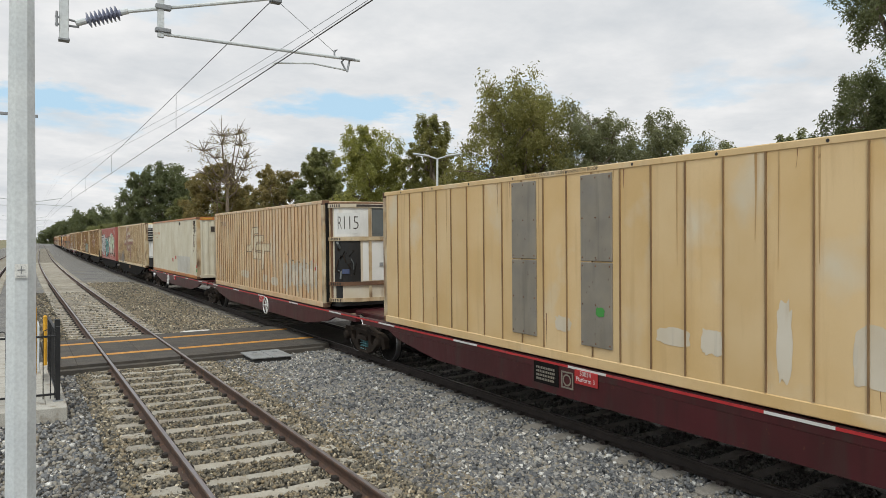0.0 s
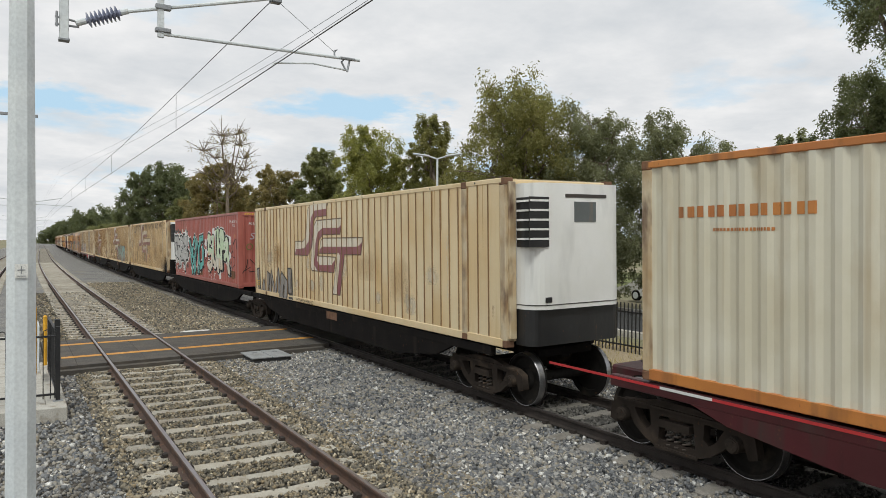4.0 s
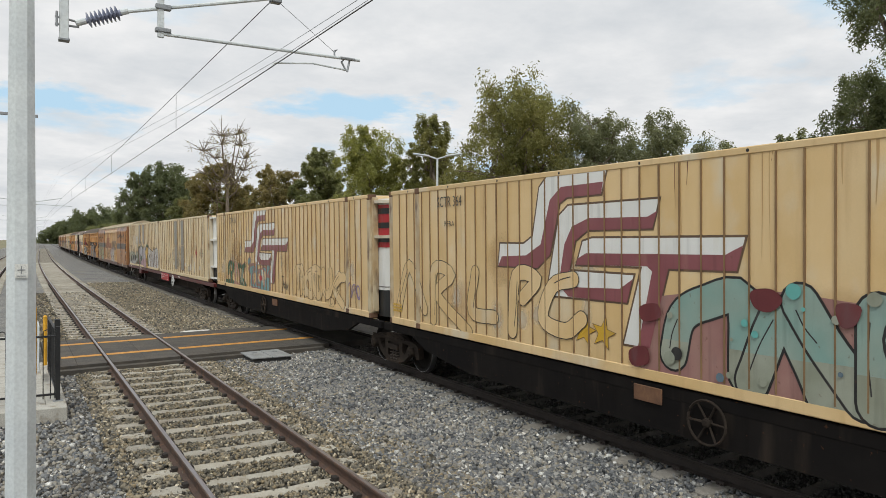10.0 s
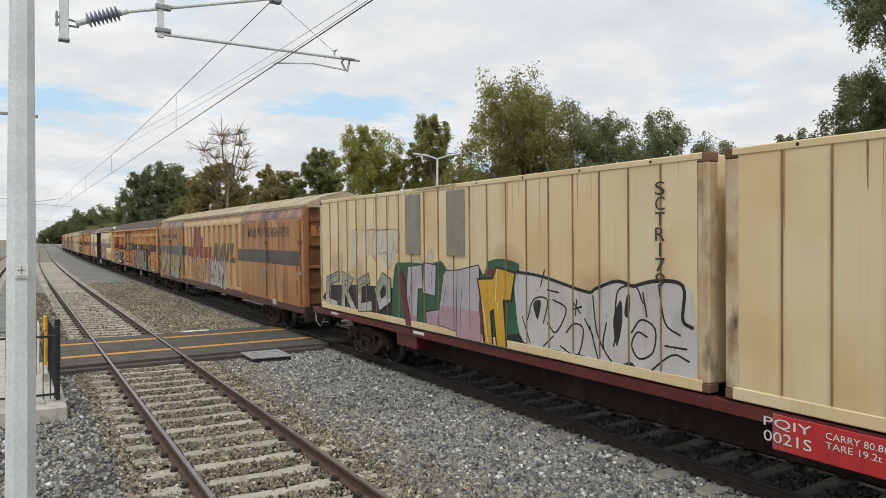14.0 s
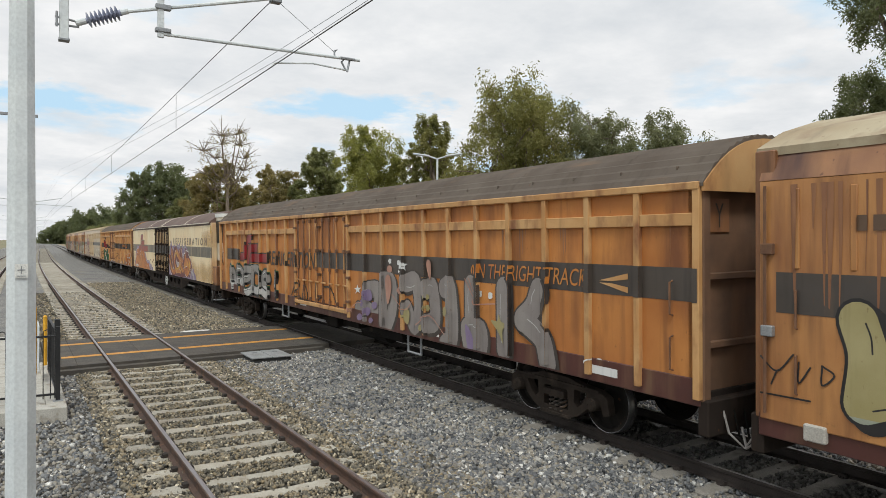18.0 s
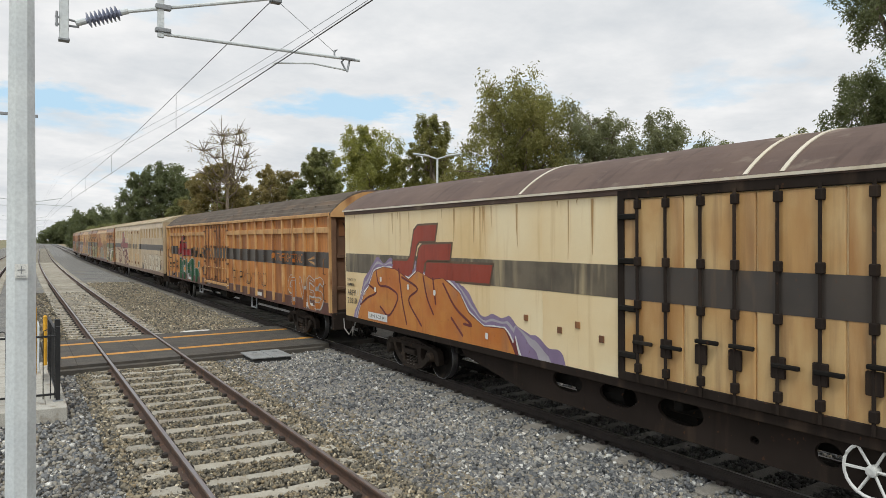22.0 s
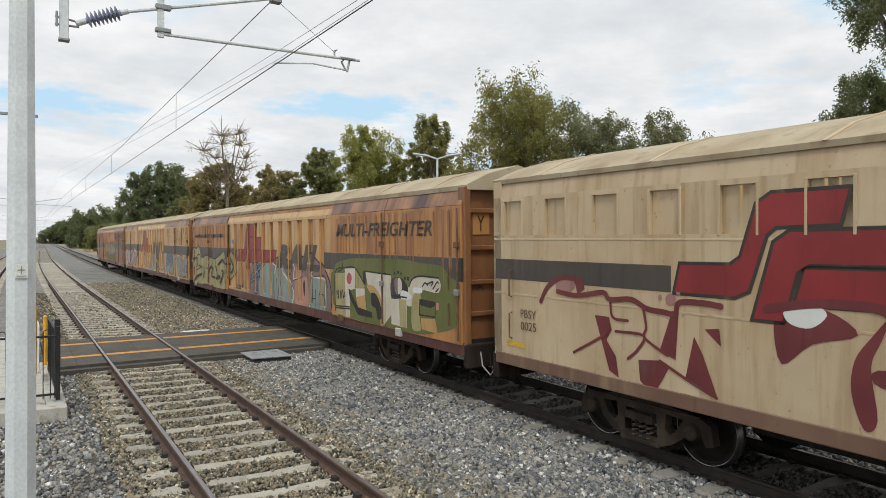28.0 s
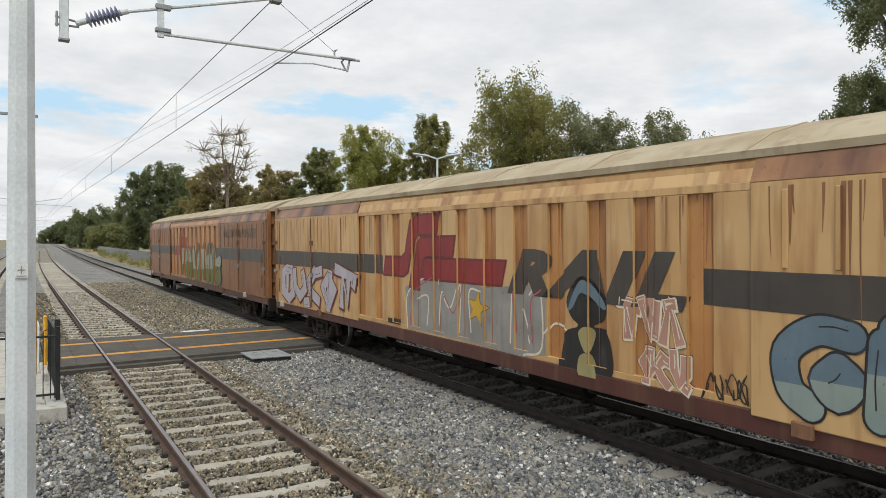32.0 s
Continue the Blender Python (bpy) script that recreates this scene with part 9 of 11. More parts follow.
def louvre_van(u, L, label, half):
    """A wooden-sided van with upright ribs, a rail high on its side, a wide door and a rounded ribbed roof."""
    th = van_frame(u, L, label, half, "skirt_red", (0.86, 1.2))
    z0, z1 = 1.2, 3.52
    part("core", boxes((-1.2, 1.2, -L / 2 + 1.0, L / 2 - 0.14, 1.0, 3.7)), "louvre", th)
    part("far_side", boxes((1.2, 1.25, -L / 2, L / 2, z0 - 0.3, z1)), "louvre", th)
    relief = []
    a_door = (-2.68, 1.16)
    ends = ((-L / 2 + 0.95, a_door[0], 9), (a_door[1], L / 2 - 0.05, 11))
    for a0, a1, n in ends:
        w = (a1 - a0) / n
        pm = mesh_of("panel", boxes((-SIDE, -1.19, -w / 2, w / 2, z0, z1)))
        pm.materials.append(M["louvre"])
        rm = mesh_of("rib", bevelled((-SIDE - 0.07, -SIDE + 0.01, -0.05, 0.05, z0 - 0.25, z1 + 0.02), w=0.008))
        rm.materials.append(M["louvre_rib"])
        for i in range(n + 1):
            a = a0 + i * w
            o = part("rib", rm, None, th)
            o.location.y = -a
            relief.append((a - 0.05, a + 0.05, 0.072, z0 - 0.25, z1))
            if i < n:
                o = part("panel", pm, None, th)
                o.location.y = -(a + w / 2)
                q = part("waist_rail", bevelled((-SIDE - 0.055, -SIDE + 0.01, -(a + w - 0.05), -(a + 0.05), 3.08, 3.24), w=0.008), "louvre_rib", th)
    part("top_rail", bevelled((-SIDE - 0.085, -SIDE + 0.03, -L / 2, L / 2, z1, 3.62), w=0.012), "louvre_rib", th)
    # shelter bay at the northern end: open frame with a low door
    y0, y1 = L / 2 - 0.95, L / 2
    part("bay_post", bevelled((-SIDE - 0.07, -SIDE + 0.03, y1 - 0.13, y1, 0.9, z1), w=0.01), "louvre_rib", th)
    part("bay_door", bevelled((-SIDE - 0.03, -SIDE + 0.01, y0 + 0.05, y1 - 0.14, 1.2, 1.85), w=0.01), "louvre", th)
    part("bay_wall", boxes((-1.2, 1.2, y0 - 0.06, y0, 1.0, 3.6)), "wheel_dark", th)
    # doors with lock rods and hinges
    a0, a1 = a_door
    w = (a1 - a0) / 4
    for i in range(4):
        d = part("door", bevelled((-SIDE - 0.03, -1.18, -(a0 + (i + 1) * w - 0.012), -(a0 + i * w + 0.012), z0 - 0.02, z1 - 0.03), w=0.01), "louvre", th)
        relief.append((a0 + i * w + 0.012, a0 + (i + 1) * w - 0.012, 0.03, 0.9, 3.6))
        for k in (0.3, 0.8):
            a = a0 + (i + k) * w
            part("lock_rod", tubes(((( -SIDE - 0.065, -a, z0 - 0.1), (-SIDE - 0.065, -a, z1 - 0.02)), 0.018), n=6), "louvre_rib" if i % 2 else "rust", d)
            for z in (z0 + 0.03, 2.1, 2.6, z1 - 0.1):
                part("rod_guide", bevelled((-SIDE - 0.09, -SIDE - 0.02, -a - 0.035, -a + 0.035, z - 0.05, z + 0.05), w=0.008), "rust", d)
            part("lock_handle", bevelled((-SIDE - 0.10, -SIDE - 0.07, -a - 0.22, -a + 0.05, 1.72, 1.76), w=0.006), "louvre_rib", d)
        for z in (1.35, 1.95, 2.6, 3.25):
            part("hinge", bevelled((-SIDE - 0.075, -SIDE - 0.02, -(a0 + (i + (1 if i % 2 else 0)) * w) - 0.11, -(a0 + (i + (1 if i % 2 else 0)) * w) + 0.11, z - 0.035, z + 0.035), w=0.008), "rust", d)
    part("door_sill", bevelled((-SIDE - 0.09, -SIDE, -a1, -a0, z0 - 0.16, z0 - 0.06), w=0.01), "louvre_rib", th)
    part("door_frame", bevelled((-SIDE - 0.05, -SIDE, -a1 - 0.03, -a1 + 0.02, z0 - 0.1, z1), (-SIDE - 0.05, -SIDE, -a0 - 0.02, -a0 + 0.03, z0 - 0.1, z1), w=0.008), "dark_van", th)
    # roof: arc with lengthwise ribs
    n, prof = 36, [(-1.30, 3.56)]
    for i in range(n + 1):
        x = -1.30 + 2.6 * i / n
        z = 3.60 + 0.63 * (1 - (abs(x) / 1.30) ** 2.3) + (0.03 if i % 2 else 0)
        prof.append((x, z))
    prof.append((1.30, 3.56))
    roof_sweep("roof", prof, L + 0.1, "roof_grey", th)
    for i in range(24):
        y = -L / 2 + L * (i + 0.5) / 24
        part("roof_bolt", bevelled((-1.12, -1.09, y - 0.014, y + 0.014, 3.80, 3.85), w=0.006), "roof_grey", th)
    for sy in (-1, 1):
        if sy < 0:
            van_end(th, L, sy, "end_grime", 3.6, (1.6, 2.45), "dark_van", "Y", None)
        part("end_arch", roof_arch(sy * (L / 2 + 0.02)), "louvre_rib", th)
        part("end_beam", bevelled((-1.25, 1.25, sy * (L / 2) - 0.08, sy * (L / 2) + 0.08, 0.5, 0.95), w=0.02), "underframe", th)
        steps_and_rails(th, sy * (L / 2 - 0.45), sy)
    for y in (-4.4, 3.9):
        part("foot_stirrup", tubes(([(-1.2, y - 0.28, 0.88), (-1.2, y - 0.28, 0.5), (-1.2, y + 0.28, 0.5), (-1.2, y + 0.28, 0.88)], 0.03), n=6), "galv_dark", th)
    for a in (-6.2, -2.4, 5.0, 9.8):
        part("reflector_strip", boxes((-SIDE - 0.016, -SIDE - 0.01, -a - 0.5, -a, 0.98, 1.1)), "spray_white", th)
    relief.sort()
    drips(th, -L / 2 + 1.0, -2.8, 3.08, 2.2, "run_dark", int(u), 16, 0.04, relief)
    drips(th, 1.3, L / 2 - 0.1, 3.08, 2.2, "run_dark", int(u) + 1, 18, 0.04, relief)
    drips(th, -2.6, 1.1, 3.45, 2.2, "run_dark", int(u) + 2, 14, 0.06, relief)
    return th, relief


def roof_arch(y):
    bm = bmesh.new()
    pts = [(-1.29 + 2.58 * i / 16) for i in range(17)]
    top = [(x, 3.59 + 0.61 * (1 - (abs(x) / 1.30) ** 2.3)) for x in pts]
    f = [bm.verts.new((x, y, z)) for x, z in top] + [bm.verts.new((x, y, 3.5)) for x in reversed(pts)]
    bm.faces.new(f)
    r = bmesh.ops.extrude_face_region(bm, geom=bm.faces[:])
    for v in r["geom"]:
        if isinstance(v, bmesh.types.BMVert):
            v.co.y += 0.05 if y > 0 else -0.05
    bmesh.ops.recalc_face_normals(bm, faces=bm.faces[:])
    return bm


def reefer_van(u, L, half):
    """A smooth-sided insulated van on a deep girder with oval holes."""
    th = van_frame(u, L, "cream insulated van with orange graffiti on a brown girder", half, "underframe", (0.86, 0.99))
    z0, z1 = 0.99, 3.62
    part("core", boxes((-1.22, 1.22, -L / 2 + 0.06, L / 2 - 0.06, z0, z1)), "reefer_cream", th)
    w = L / 6
    for i in range(6):
        part("side_sheet", boxes((-SIDE, -1.2, -L / 2 + i * w + 0.002, -L / 2 + (i + 1) * w - 0.002, z0, z1 - 0.1)), "reefer_cream", th)
    part("far_side", boxes((1.2, 1.25, -L / 2, L / 2, z0, z1)), "reefer_cream", th)
    part("cant_rail", bevelled((-SIDE - 0.03, -SIDE + 0.04, -L / 2, L / 2, z1 - 0.1, z1), w=0.01), "roof_brown", th)
    n, prof = 20, [(-1.30, 3.60)]
    prof += [(-1.30 + 2.6 * i / n, 3.64 + 0.55 * (1 - (abs(-1.30 + 2.6 * i / n) / 1.30) ** 2.0)) for i in range(n + 1)] + [(1.30, 3.60)]
    roof_sweep("roof", prof, L + 0.06, "roof_brown", th)
    for y in (-6.5, -0.2, 0.25, 4.4):
        s_ = roof_sweep("roof_seam", [(x * 1.004, z + 0.012) for x, z in prof[1:-1]], 0.05, "logo_white", th)
        s_.location.y = y
    part("roof_edge", boxes((-1.32, -1.29, -L / 2, L / 2, 3.60, 3.635)), "logo_white", th)
    # girder with oval holes
    ov = [[(c + r * math.cos(-2 * math.pi * k / 18), z + q * math.sin(-2 * math.pi * k / 18)) for k in range(18)] for c, z, r, q in
          ((-3.42, 0.72, 0.34, 0.16), (-2.36, 0.72, 0.36, 0.17), (-1.28, 0.71, 0.36, 0.18), (-0.23, 0.60, 0.06, 0.05), (0.63, 0.66, 0.15, 0.13), (2.02, 0.72, 0.32, 0.16), (3.08, 0.72, 0.34, 0.16), (4.14, 0.71, 0.34, 0.16))]
    me = flat_shape("girder", [[(-6.6, 0.97), (-6.3, 0.72), (-4.6, 0.40), (-4.3, 0.36), (4.8, 0.36), (5.1, 0.40), (6.4, 0.72), (6.8, 0.97)]] + ov, 0.05)
    me.transform(Matrix(((0, 0, 1, -1.13), (-1, 0, 0, 0), (0, 1, 0, 0), (0, 0, 0, 1))))
    part("girder", me, "underframe", th)
    hand_wheel(th, -1.10, 0.64, "spray_white", x=-1.24)
    for y0, y1 in ((-2.6, -1.2), (2.4, 3.4)):
        part("air_tank", tubes((((-0.85, y0, 0.66), (-0.85, y1, 0.66)), 0.16), n=12), "wheel_dark", th)
    # door
    a0, a1 = -2.12, 1.88
    part("door_frame", bevelled((-SIDE - 0.05, -SIDE, -a1 - 0.1, -a1 + 0.02, z0, 3.58), (-SIDE - 0.05, -SIDE, -a0 - 0.02, -a0 + 0.1, z0, 3.58), (-SIDE - 0.05, -SIDE, -a1, -a0, 3.46, 3.58), (-SIDE - 0.05, -SIDE, -a1, -a0, z0, z0 + 0.12), w=0.01), "underframe", th)
    wd = (a1 - a0) / 4
    for i in range(4):
        d = part("door", bevelled((-SIDE - 0.03, -1.2, -(a0 + (i + 1) * wd - 0.012), -(a0 + i * wd + 0.012), z0 + 0.1, 3.45), w=0.012), "door_cream", th)
        for k in (0.28, 0.75):
            a = a0 + (i + k) * wd
            part("lock_rod", tubes((((-SIDE - 0.07, -a, z0 + 0.02), (-SIDE - 0.07, -a, 3.5)), 0.022), n=6), "underframe", d)
            for z in (1.2, 2.05, 2.62, 3.38):
                part("rod_guide", bevelled((-SIDE - 0.1, -SIDE - 0.02, -a - 0.04, -a + 0.04, z - 0.06, z + 0.06), w=0.01), "underframe", d)
            part("lock_handle", bevelled((-SIDE - 0.11, -SIDE - 0.06, -a - 0.26, -a + 0.06, 1.52 + 0.14 * (i % 2), 1.57 + 0.14 * (i % 2)), w=0.01), "wheel_dark", d)
            part("latch_plate", bevelled((-SIDE - 0.08, -SIDE - 0.03, -a - 0.08, -a + 0.08, 1.4, 1.64), w=0.01), "underframe", d)
    for z in (1.35, 1.98, 2.62, 3.22):
        for a in (a0 + 0.1, a1 - 0.1):
            part("hinge", bevelled((-SIDE - 0.09, -SIDE - 0.02, -a - 0.16, -a + 0.16, z - 0.04, z + 0.04), w=0.015), "wheel_dark", th)
    relief = [(a0, a1, 0.031, z0, 3.6)]
    stripe(th, ((-L / 2 + 0.05, a0 - 0.12), (a1 + 0.12, L / 2 - 0.02)), 2.10, 2.56, "stripe_worn")
    stripe(th, ((a0 + 0.02, a1 - 0.02),), 2.10, 2.56, "stripe", relief)
    e = -L / 2
    # southern end: cooling unit behind a platform with steps
    nose = part("cooling_unit", rounded(-1.0, 1.0, e - 0.75, e + 0.05, 2.0, 3.85, 0.32), "unit_dirty", th, "weathered cooling unit on the van's end")
    part("grille", rounded(-1.012, -0.45, e - 0.763, e - 0.1, 2.75, 3.7, 0.33), "grille_black", nose)
    part("vent", boxes((-0.7, -0.5, e - 0.765, e - 0.74, 2.45, 2.6)), "grille_black", nose)
    part("hood", rounded(-1.02, 1.02, e - 0.78, e + 0.05, 3.85, 4.0, 0.33), "unit_white", nose)
    part("corner_panel", bevelled((-1.24, -1.02, e - 0.16, e, 1.0, 3.62), w=0.01), "worn_tan", th)
    pc = part("placard", boxes((-1.252, -1.24, e - 0.15, e - 0.01, 3.15, 3.5)), "sticker_yellow", th)
    part("stripe", boxes((-1.252, -1.24, e - 0.16, e, 2.1, 2.56)), "stripe", th)
    part("tool_box", bevelled((-1.2, 1.2, e - 0.85, e, 0.95, 1.75), w=0.02), "dark_van", th)
    part("tool_box_door", bevelled((-1.21, -1.19, e - 0.75, e - 0.1, 1.05, 1.68), w=0.005), "brown_van", th)
    part("end_beam", bevelled((-1.25, 1.25, e - 0.9, e, 0.72, 0.95), w=0.02), "underframe", th)
    st = part("step", bevelled((-1.25, -0.85, e - 0.75, e - 0.3, 0.32, 0.36), w=0.006), "galv_dark", th)
    part("step_hanger", tubes(([(-1.22, e - 0.72, 0.34), (-1.22, e - 0.72, 0.8)], 0.02), ([(-1.22, e - 0.33, 0.34), (-1.22, e - 0.33, 0.8)], 0.02), n=5), "underframe", th)
    part("end_wall", bevelled((-1.2, 1.2, L / 2 - 0.07, L / 2, 0.95, 3.7), w=0.02), "dark_van", th)
    return th


def cream_van(u, L, half):
    """A cream steel van: a row of small recessed panels under the eaves, sliding doors amidships."""
    th = van_frame(u, L, "cream steel van with a dark stripe and red graffiti", half, "skirt_tan", (0.78, 0.98))
    z0, z1 = 0.98, 3.62
    part("core", boxes((-1.19, 1.19, -L / 2 + 0.14, L / 2 - 0.14, z0, 3.75)), "van_cream", th)
    part("far_side", boxes((1.2, 1.25, -L / 2, L / 2, z0, z1)), "van_cream", th)
    relief = []
    D = 3.1
    for a0, a1 in ((-L / 2, -D), (D, L / 2)):
        n = 8
        w = (a1 - a0) / n
        for i in range(n):
            a = a0 + (i + 0.5) * w
            part("lower_panel", boxes((-SIDE, -1.18, -a - w / 2 + 0.001, -a + w / 2 - 0.001, z0, 2.98)), "van_cream", th)
            part("upper_panel", boxes((-SIDE, -1.18, -a - w / 2, -a - 0.24, 2.98, z1), (-SIDE, -1.18, -a + 0.24, -a + w / 2, 2.98, z1), (-SIDE, -1.18, -a - 0.24, -a + 0.24, 3.55, z1)), "van_cream", th)
            q = part("recessed_panel", boxes((-SIDE + 0.05, -1.18, -a - 0.24, -a + 0.24, 2.98, 3.55)), "van_cream", th)
            part("panel_frame", bevelled((-SIDE - 0.012, -SIDE + 0.05, -a - 0.27, -a - 0.235, 2.96, 3.57), (-SIDE - 0.012, -SIDE + 0.05, -a + 0.235, -a + 0.27, 2.96, 3.57), w=0.005), "van_cream", q)
    for b0, b1 in ((-L / 2, -D), (D, L / 2)):
        part("waist_seam", bevelled((-SIDE - 0.005, -SIDE, b0, b1, 2.90, 2.93), w=0.002), "van_cream", th)
    for b0, b1 in ((-L / 2, -D), (D, L / 2)):
        part("lower_seam", bevelled((-SIDE - 0.004, -SIDE, b0, b1, 1.98, 2.01), w=0.002), "van_cream", th)
    wd = D
    for k in (-1, 1):
        ya = k * wd / 2
        d = part("door", bevelled((-SIDE - 0.04, -SIDE + 0.03, ya - wd / 2 + 0.015, ya + wd / 2 - 0.015, 0.95, 3.55), w=0.015), "van_cream", th)
        relief.append((-ya - wd / 2 + 0.015, -ya + wd / 2 - 0.015, 0.04, 0.9, 3.7))
        for yy in (-0.95, -0.35, 0.35, 0.95):
            part("door_rib", bevelled((-SIDE - 0.075, -SIDE - 0.02, ya + yy - 0.05, ya + yy + 0.05, 1.05, 3.5), w=0.012), "van_cream", d)
        for yy in (-0.65, 0.65):
            for z in (1.2, 3.3):
                part("lock_case", bevelled((-SIDE - 0.09, -SIDE - 0.03, ya + yy - 0.06, ya + yy + 0.06, z, z + 0.16), w=0.012), "rust", d)
            part("door_panel", bevelled((-SIDE - 0.05, -SIDE - 0.03, ya + yy - 0.24, ya + yy + 0.24, 1.2, 1.9), w=0.006), "tan_van", d)
        hd = roof_sweep("door_head", [(-1.292, 3.55), (-1.15, 3.9), (-1.1, 3.9), (-1.2, 3.55)], wd - 0.03, "van_cream", d)
        hd.location.y = ya
    roof_sweep("cant_panel", [(-1.25, 3.62), (-1.2, 3.9), (1.2, 3.9), (1.25, 3.62)], L, "van_cream", th)
    roof_sweep("roof", [(-1.24, 3.86), (-1.25, 3.93), (-0.7, 4.15), (0, 4.33), (0.7, 4.15), (1.25, 3.93), (1.24, 3.86)], L + 0.06, "roof_tan", th)
    for i in range(10):
        s_ = roof_sweep("roof_seam", [(-1.26, 3.935), (-0.7, 4.165), (0, 4.345), (0.7, 4.165), (1.26, 3.935)], 0.06, "van_cream", th)
        s_.location.y = -L / 2 + L * (i + 0.5) / 10
    for sy in (-1, 1):
        van_end(th, L, sy, "van_cream", 3.9, (1.4, 1.95, 2.45, 3.0, 3.5), "sticker_yellow", "Y", None)
        part("end_beam", bevelled((-1.25, 1.25, sy * (L / 2) - 0.08, sy * (L / 2) + 0.08, 0.5, 0.95), w=0.02), "underframe", th)
        steps_and_rails(th, sy * (L / 2 - 0.5), sy)
    relief.sort()
    return th, relief


BIG = dict(fat=0.015, shear=0.22)


def freight_marks(th, rel, plain=False):
    short_mark(th, -3.95, 2.12, "logo_deep", "spray_maroon", rel, edge=None)
    sign(th, "RAIL", 0.72, 4.47, 2.0, 2.76, "stripe", rel, fat=0.065, shear=0.3, lift=0.009, space=1.15)
    stripe(th, ((-11.66, -4.0), (4.65, 11.66)), 2.12, 2.56, "stripe", rel)


# brown van with bubble letters
v, rel = multi_van(165.99, 23.85, "rust-brown steel van with silver and yellow graffiti", "brown_van", "tan_van", 8.3, "roof_tan")
freight_marks(v, rel)
sign(v, "MULTI-FREIGHTER", 6.3, 10.75, 2.98, 3.3, "ink_brown", rel, lift=0.012, **BIG)
bars(v, dashes(-10.8, -6.7, 2.95, 3.2, 21), "ink_brown", rel, lift=0.012)
piece(v, (-3.0, -0.58, 0.86, 2.01), ('0086 2428 3505;4599 1842 0000', '5892 5712 7657 8608 9986'), 0.2, "brown_van", "logo_white", 0.03, "spray_black", 0.09, rel, smooth=False, label="rust-filled sprayed letters in white and black outline")
shapes(v, (-0.15, 2.82, 0.86, 2.21), ('0073 1189 2889 4199 5597 6899 8494 9999 9900 4600 1400 0315',), "spray_purple", 0.0045, rel)
piece(v, (0.56, 2.81, 0.97, 2.04), ('3799 1382 1155 3443 3110 0011', '7074 5281 4850;4881 4704 6202', '7504 7672 8753 9696 9900'), 0.17, "spray_silver", "spray_black", 0.04, "logo_white", 0.025, rel, smooth=False, shadow=0.04, label="silver sprayed letters in black outline")
piece(v, (-10.79, -6.04, 0.86, 2.18), ('0094 0267 0132;0132 1554 2549 3320 3100', '1899 2187 1758', '5085 5343 5710', '6386 6977 6855 6236 6717 6107 5633', '7370 8045 7509', '8379 8879 8658 8352', '8840 9328 9110 8507 8327 8840', '9576 9973 9557'), 0.19, "spray_khaki", "spray_black", 0.035, relief=rel, shadow=0.09, fill2="spray_sage", label="yellowish sprayed bubble letters with a black shadow")
shapes(v, (-5.48, -5.04, 3.3, 3.64), ('2099 9599 9903 4500 2332', '0067 2070 2300 0503'), "spray_blue", 0.0055, rel, smooth=False)
lines(v, (-5.28, -4.92, 1.69, 1.98), ('2551 0055 0800 3014;5072 3924 5817 6965 5072;7485 8824 9999',), 0.04, "logo_white", rel, label="white sprayed tag")
lines(v, (-11.84, -5.6, 1.21, 1.68), ('0086 0357 0699;0357 0225;0784 0738 0976;1184 1142 1367 1184', '0000 0902;9561 9625 9551 9715;9748 9819 9946'), 0.02, "spray_black", rel, label="black sprayed tag")
blob(v, -6.0, -5.5, 1.9, 2.85, "spray_blue", 3, 0.006, rel)
for k in range(5):
    scrawl(v, -4.9 + 0.3 * k, -4.4 + 0.3 * k, 1.0 + 0.25 * k, 1.4 + 0.25 * k, "spray_white" if k % 2 else "spray_black", 60 + k, 0.02, 2, rel)
scrawl(v, 7.0, 10.5, 1.1, 1.9, "spray_grey", 71, 0.03, 6, rel)


def louvre_marks(v, rel):
    short_mark(v, -8.85, 2.12, "logo_deep", "ink", rel, size=0.74, edge=None)
    stripe(v, ((-10.7, -8.9), (-1.0, 11.68)), 2.14, 2.56, "stripe", rel)
    sign(v, "REFRIGERATION", -5.4, -1.08, 2.08, 2.54, "ink", rel, lift=0.011, **BIG)
    sign(v, "ON THE RIGHT TRACK", 6.66, 9.72, 2.22, 2.48, "spray_orange", rel, lift=0.012, fat=0.0, shear=0.2)
    part("arrow_mark", lay([[(9.95, 2.33), (10.5, 2.45), (10.5, 2.37), (10.2, 2.33)], [(9.95, 2.30), (10.2, 2.30), (10.5, 2.26), (10.5, 2.18)]], 0.012, rel), "louvre_rib", v)


drips(v, -11.7, -5.4, 3.5, 2.1, "run_dark", 11, 34, 0.08, rel)
drips(v, 5.4, 11.7, 3.5, 2.1, "run_dark", 12, 34, 0.08, rel)
drips(v, -5.2, 5.2, 3.46, 2.6, "run_rust", 13, 18, 0.06, rel)

v, rel = louvre_van(190.34, 23.4, "orange-brown timber-sided van with grey and silver graffiti", 8.75)
louvre_marks(v, rel)
graffiti(v, "BREDS!", -10.45, -4.1, 0.9, 1.95, "spray_grey", "spray_black", "spray_green", 4, 0.06, 0.05, rel, tilt=4, overlap=0.12, fill2="spray_silver", shine="spray_white")
piece(v, (1.7, 8.82, 0.86, 2.1), ('0869 0538 1328 1568 0869', '0027 0300 1004', '2090 2585 2538 1904 1983', '3489 4092 4249 3920 3545', '4784 5084 5137 4727', '5688 5988 6017 5600', '6996 6951;6732 7333 7306 6901 6726', '8397 8314', '9699 9476 9058;9157 9739 9909'), 0.2, "spray_ashen", "stripe", 0.034, relief=rel, shadow=0.05, shine="spray_silver", label="grey sprayed bubble letters in dark outline")
